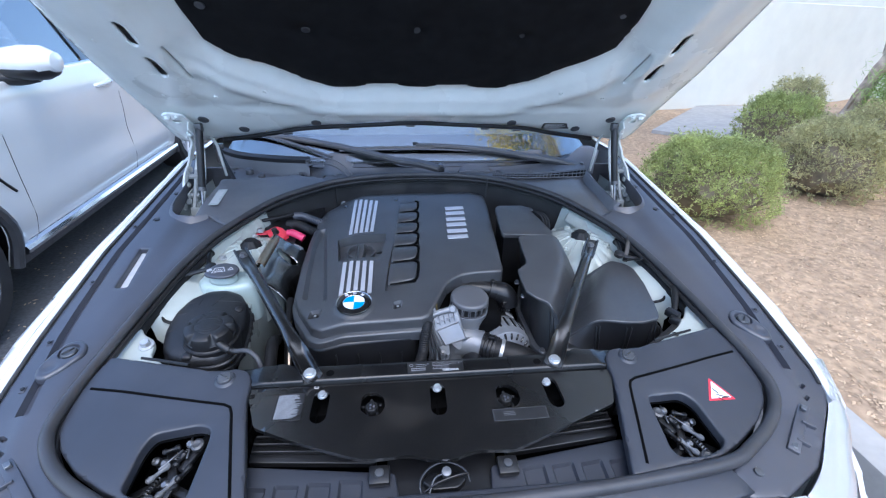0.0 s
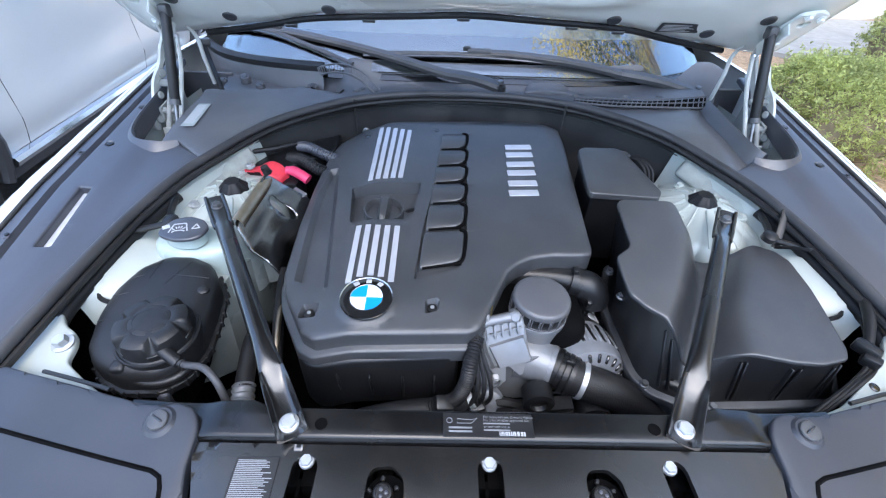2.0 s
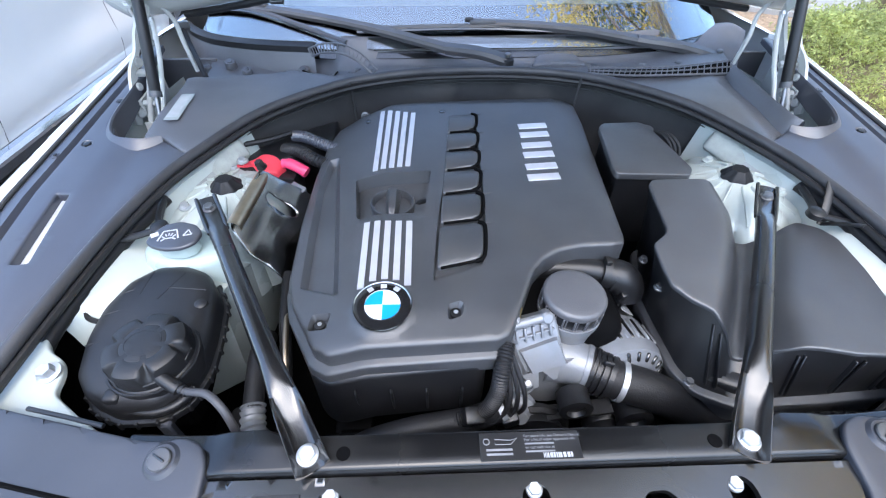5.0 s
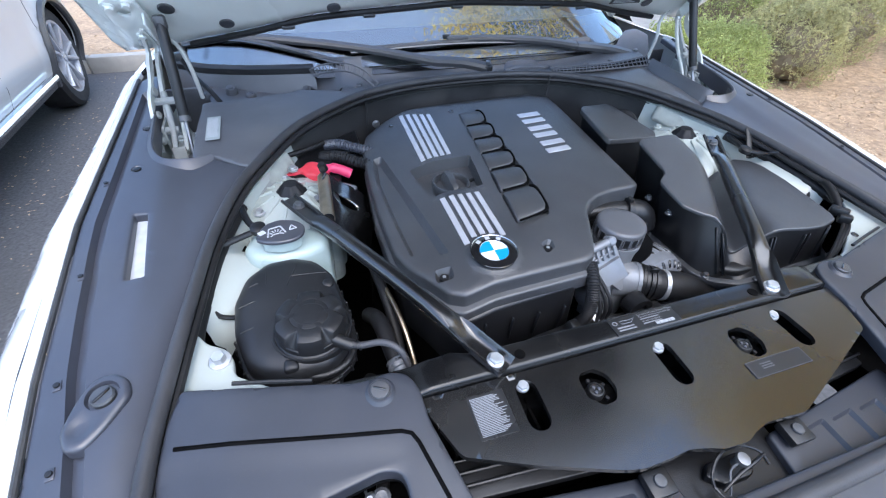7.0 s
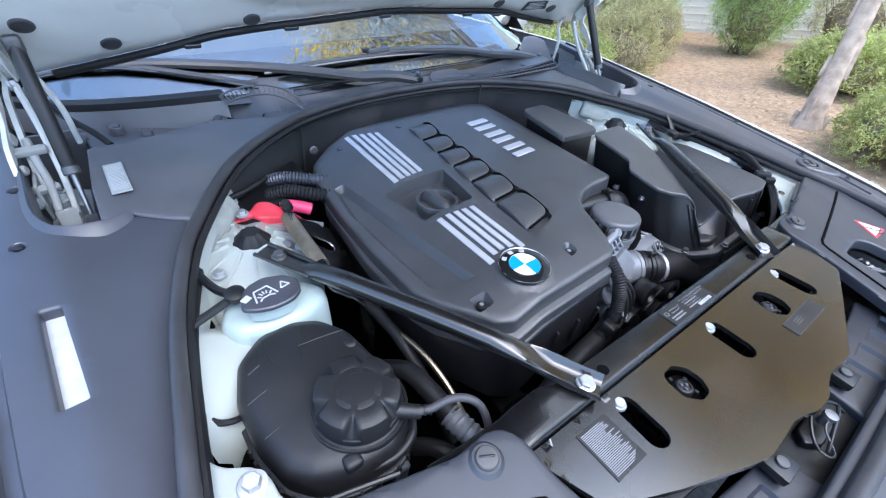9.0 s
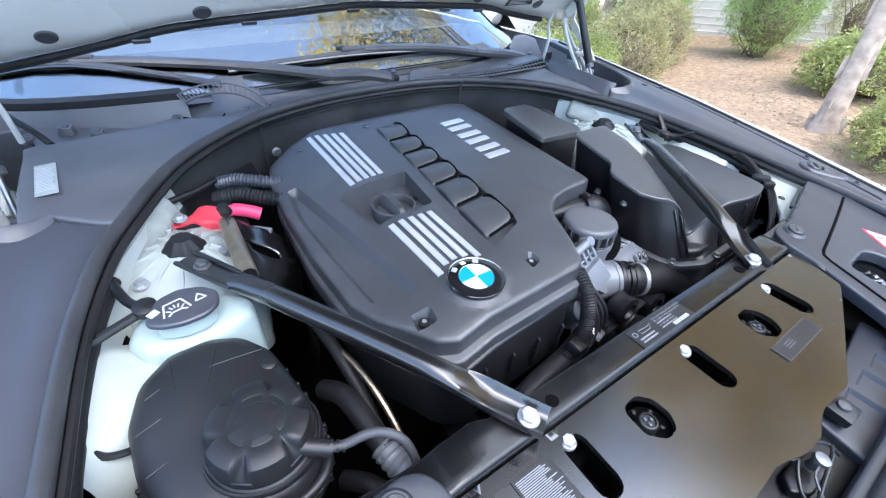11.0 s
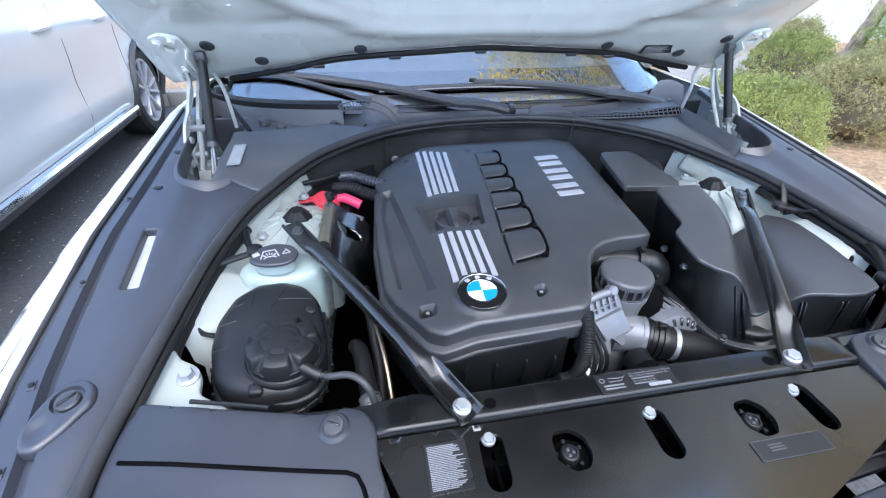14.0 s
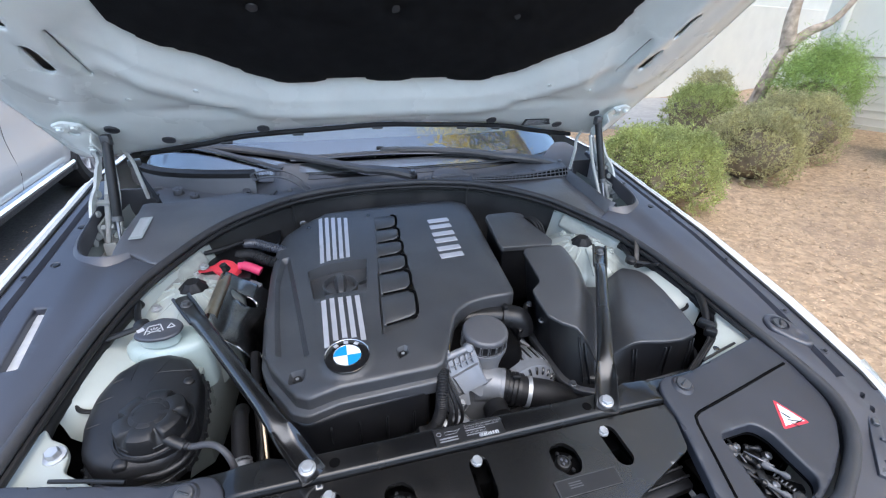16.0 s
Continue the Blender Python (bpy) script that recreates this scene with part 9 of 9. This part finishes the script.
limbs = [([fork, (0.5 * (fork[0] + c[0]), 0.5 * (fork[1] + c[1]), 0.5 * (fork[2] + c[2]) + 0.35), c], 0.045) for c in crown[::3]]
tree((3.60, 0.76, 0.12), [(3.57, 0.75, 0.08), (3.64, 0.77, 0.35), (3.78, 0.80, 0.95), (3.90, 0.90, 1.7), (3.9, 1.2, 3.3)], limbs, 0.088, crown, "slanting tree with flaking pale bark and golden leaves", 3, LEAFGOLD, 0.07, 380, 0.30, LEAFDARK)
# Unseen tree, added so that the black front plate reflects warm gold.
crown = [(x, y, z) for x, y, z in zip(rng.uniform(9.2, 12.5, 150), rng.uniform(-3.4, 3.0, 150), rng.uniform(4.8, 14.0, 150))]
fork = (10.8, 0.0, 5.5)
limbs = [([fork, (0.5 * (fork[0] + c[0]), 0.5 * (fork[1] + c[1]), 0.5 * (fork[2] + c[2]) + 0.35), c], 0.06) for c in crown[::5]]
tree((10.8, 0.0, 0.12), [(10.8, 0.0, 0.05), (10.82, 0.02, 1.5), (10.85, -0.02, 3.6), (10.8, 0.0, 5.6)], limbs, 0.20, crown, "added unseen tall golden tree beyond the white wall", 4, LEAFGOLD, 0.17, 330, 0.55)

# ---- the parked white sport utility car ----
suv = thing("suv", (0, 0, 0), "white sport utility car parked alongside on the asphalt", "car")
SU = [(-2.28, 0.55), (-2.25, 0.80), (-2.05, 0.96), (-1.5, 1.03), (-1.02, 1.07), (-0.2, 1.10), (0.8, 1.12), (1.5, 1.15), (2.1, 1.17), (2.33, 1.10), (2.40, 0.75), (2.36, 0.42), (2.0, 0.28), (-1.95, 0.26), (-2.2, 0.34)]


def suv_x(y, z):
    end = 0.16 * np.clip((np.abs(y) - 1.75) / 0.6, 0, 1) ** 2
    low = 0.06 * np.clip((0.50 - z) / 0.22, 0, 1) ** 1.5
    crease = 0.012 * np.exp(-((z - 0.93 - 0.02 * y) / 0.03) ** 2) - 0.020 * np.exp(-((z - 0.62 - 0.03 * y) / 0.13) ** 2) * np.clip(1.3 - np.abs(y), 0, 1)
    flare = 0.018 * (np.exp(-((np.hypot(y + 1.575, z - 0.365) - 0.42) / 0.05) ** 2) + np.exp(-((np.hypot(y - 1.432, z - 0.365) - 0.42) / 0.05) ** 2))
    return 0.945 - end - low + crease + flare - 0.05 * np.clip((z - 0.98) / 0.18, 0, 1) ** 2


for s in (1, -1):
    arches = [circle(c, 0.365, 0.395, 40) for c in (-1.575, 1.432)]
    o = outline(SU, 0.06, 0.06)
    body = part("body_side", sheet(lambda q: np.column_stack([s * (suv_x(q[:, 0], q[:, 1]) + q[:, 2]), q[:, 0], q[:, 1]]), o, 0.02, arches, 0.06, 0.006), WHITE, suv, "white painted side")
    for c in (-1.575, 1.432):
        arc = [(s * (float(suv_x(np.array([c + 0.405 * math.cos(a)]), np.array([0.365 + 0.405 * math.sin(a)]))[0]) + 0.004), c + 0.405 * math.cos(a), 0.365 + 0.405 * math.sin(a)) for a in np.linspace(-0.28, math.pi + 0.28, 26)]
        part("arch_moulding", tube(arc, 0.028, 8), PLASTIC, suv, "black plastic wheel arch moulding")
        rings = [[(s * x, c + rr * math.cos(a), 0.365 + rr * math.sin(a)) for a in np.linspace(-0.28, math.pi + 0.28, 20)] for x, rr in ((0.93, 0.40), (0.62, 0.40), (0.62, 0.03))]
        part("arch_liner", loft(rings, False, False), DEEP, suv)
        put_wheel(suv, (s * 0.925, c, 0.365), s, 0.365, 0.245)
    part("sill_cladding", loft([[(s * x, y, z) for y in np.linspace(-1.15, 1.0, 9)] for x, z in ((0.86, 0.22), (0.915, 0.25), (0.925, 0.30), (0.905, 0.345))], False, False), PLASTIC, suv, "black sill cladding")
    part("sill_strip", tube([(s * 0.930, y, 0.322) for y in np.linspace(-1.14, 0.99, 9)], 0.026, 8), CHROME, suv, "satin silver sill strip")
    # windows
    WIN = [(-1.00, 1.085), (0.9, 1.13), (1.75, 1.17), (1.35, 1.50), (0.6, 1.585), (-0.2, 1.56), (-0.55, 1.40)]
    wx = lambda y, z: 0.905 - 0.42 * np.clip(z - 1.08, 0, 1)
    part("side_glass", sheet(lambda q: np.column_stack([s * (wx(q[:, 0], q[:, 1]) + q[:, 2]), q[:, 0], q[:, 1]]), outline(WIN, 0.08, 0.05), 0.008, step=0.1), GLASS, suv, "dark reflecting side windows")
    line = [(s * (float(wx(y, z)) + 0.004), y, z) for y, z in outline(WIN, 0.08, 0.05)]
    part("window_trim", tube(line, 0.011, 8, True), CHROME, suv, "bright window surround")
    for y in (0.05, 0.98):
        part("window_pillar", loft([[(s * (float(wx(y, z)) + 0.010), y + dy - 0.06 * (z - 1.1), z) for z in np.linspace(1.10, 1.56, 5)] for dy in (-0.035, 0.035)], False, False), EMBBLACK, suv)
    for y in (0.06, 0.85):
        h = part("door_handle", tube(smooth_line([(s * 0.935, y - 0.11, 0.965), (s * 0.958, y - 0.08, 0.97), (s * 0.960, y + 0.06, 0.975), (s * 0.94, y + 0.10, 0.98)], 4), 0.014, 8), WHITE, suv)
    for y in (-0.97, 0.24, 1.06):
        line = [(s * (float(suv_x(np.array([y]), np.array([z]))[0]) + 0.0015), y, z) for z in np.linspace(0.34, 1.08, 8)]
        part("door_gap", tube(line, 0.0014, 5), RUBBER, suv)
    mir = part("mirror", lathe([(0.03, -0.13), (0.085, -0.11), (0.105, -0.02), (0.10, 0.06), (0.06, 0.11), (0.02, 0.12)], pose(s * 1.055, -0.74, 1.165, 0, 90, 0) @ Matrix.Diagonal((0.75, 0.95, 1, 1)), 24), WHITE, suv, "white door mirror")
    part("mirror_foot", tube(smooth_line([(s * 0.90, -0.76, 1.09), (s * 0.98, -0.75, 1.085), (s * 1.06, -0.74, 1.10)], 4), 0.03, 10), SATIN, mir)
    part("mirror_base", lathe([(0.02, -0.115), (0.078, -0.10), (0.098, -0.02), (0.094, 0.055), (0.055, 0.10), (0.02, 0.11)], pose(s * 1.050, -0.742, 1.128, 0, 90, 0) @ Matrix.Diagonal((0.50, 0.93, 1, 1)), 24), SATIN, mir, "black lower mirror shell")
    part("charge_flap", sheet(lambda q: np.column_stack([s * (suv_x(q[:, 0], q[:, 1]) + 0.002 + q[:, 2]), q[:, 0], q[:, 1]]), outline([(-1.40, 0.83), (-1.18, 0.84), (-1.17, 0.98), (-1.36, 0.97)], 0.04, 0.03), 0.004, step=0.08, r=0.003), WHITE, suv)
    vent = [(y, z) for y, z in ((-1.125, 0.715), (-1.08, 0.655), (-1.03, 0.598))]
    part("fender_vent", tube([(s * (float(suv_x(np.array([y]), np.array([z]))[0]) + 0.001), y, z) for y, z in vent], 0.0075, 8), SATIN, suv)
top = []
for y, hw, z in ((-2.28, 0.62, 0.70), (-2.1, 0.74, 0.95), (-1.6, 0.84, 1.03), (-1.02, 0.88, 1.08), (-0.55, 0.72, 1.40), (-0.2, 0.68, 1.56), (0.3, 0.67, 1.65), (1.2, 0.66, 1.63), (1.8, 0.64, 1.55), (2.15, 0.72, 1.20), (2.36, 0.75, 0.9)):
    top.append([(hw * math.cos(a), y, z - 0.05 + 0.08 * math.sin(a)) for a in np.linspace(0, math.pi, 13)])
part("upper_body", loft(top, False, False), WHITE, suv, "white bonnet and roof")
for s in (-1, 1):
    part("shoulder", loft([[(s * hw, y, z - 0.05), (s * float(suv_x(np.array([y]), np.array([1.1]))[0]) * 0.985, y, zz)] for y, hw, z, zz in ((-2.28, 0.62, 0.70, 0.72), (-2.1, 0.74, 0.95, 0.90), (-1.6, 0.84, 1.03, 1.0), (-1.02, 0.88, 1.08, 1.06))], False, False), WHITE, suv)
    part("roof_rail", loft([[(s * hw, y, z - 0.05), (s * (hw + 0.05), y, z - 0.12)] for y, hw, z in ((-0.55, 0.72, 1.40), (-0.2, 0.68, 1.56), (0.3, 0.67, 1.65), (1.2, 0.66, 1.63), (1.8, 0.64, 1.55))], False, False), WHITE, suv)
part("front_face", loft([[(x, -2.30 + 0.25 * (abs(x) / 0.8) ** 2, z) for x in np.linspace(-0.8, 0.8, 9)] for z in (0.25, 0.5, 0.72)], False, False), WHITE, suv)
part("rear_face", loft([[(x, 2.40 - 0.2 * (abs(x) / 0.8) ** 2, z) for x in np.linspace(-0.8, 0.8, 9)] for z in (0.3, 0.75, 0.95)], False, False), WHITE, suv)
part("floor_pan", rounded_box((1.2, 4.2, 0.3), pose(0, 0, 0.42), 0.03, 1), DEEP, suv)
suv.matrix_world = pose(-2.985, 2.47, 0, 0, 0, 5.3)
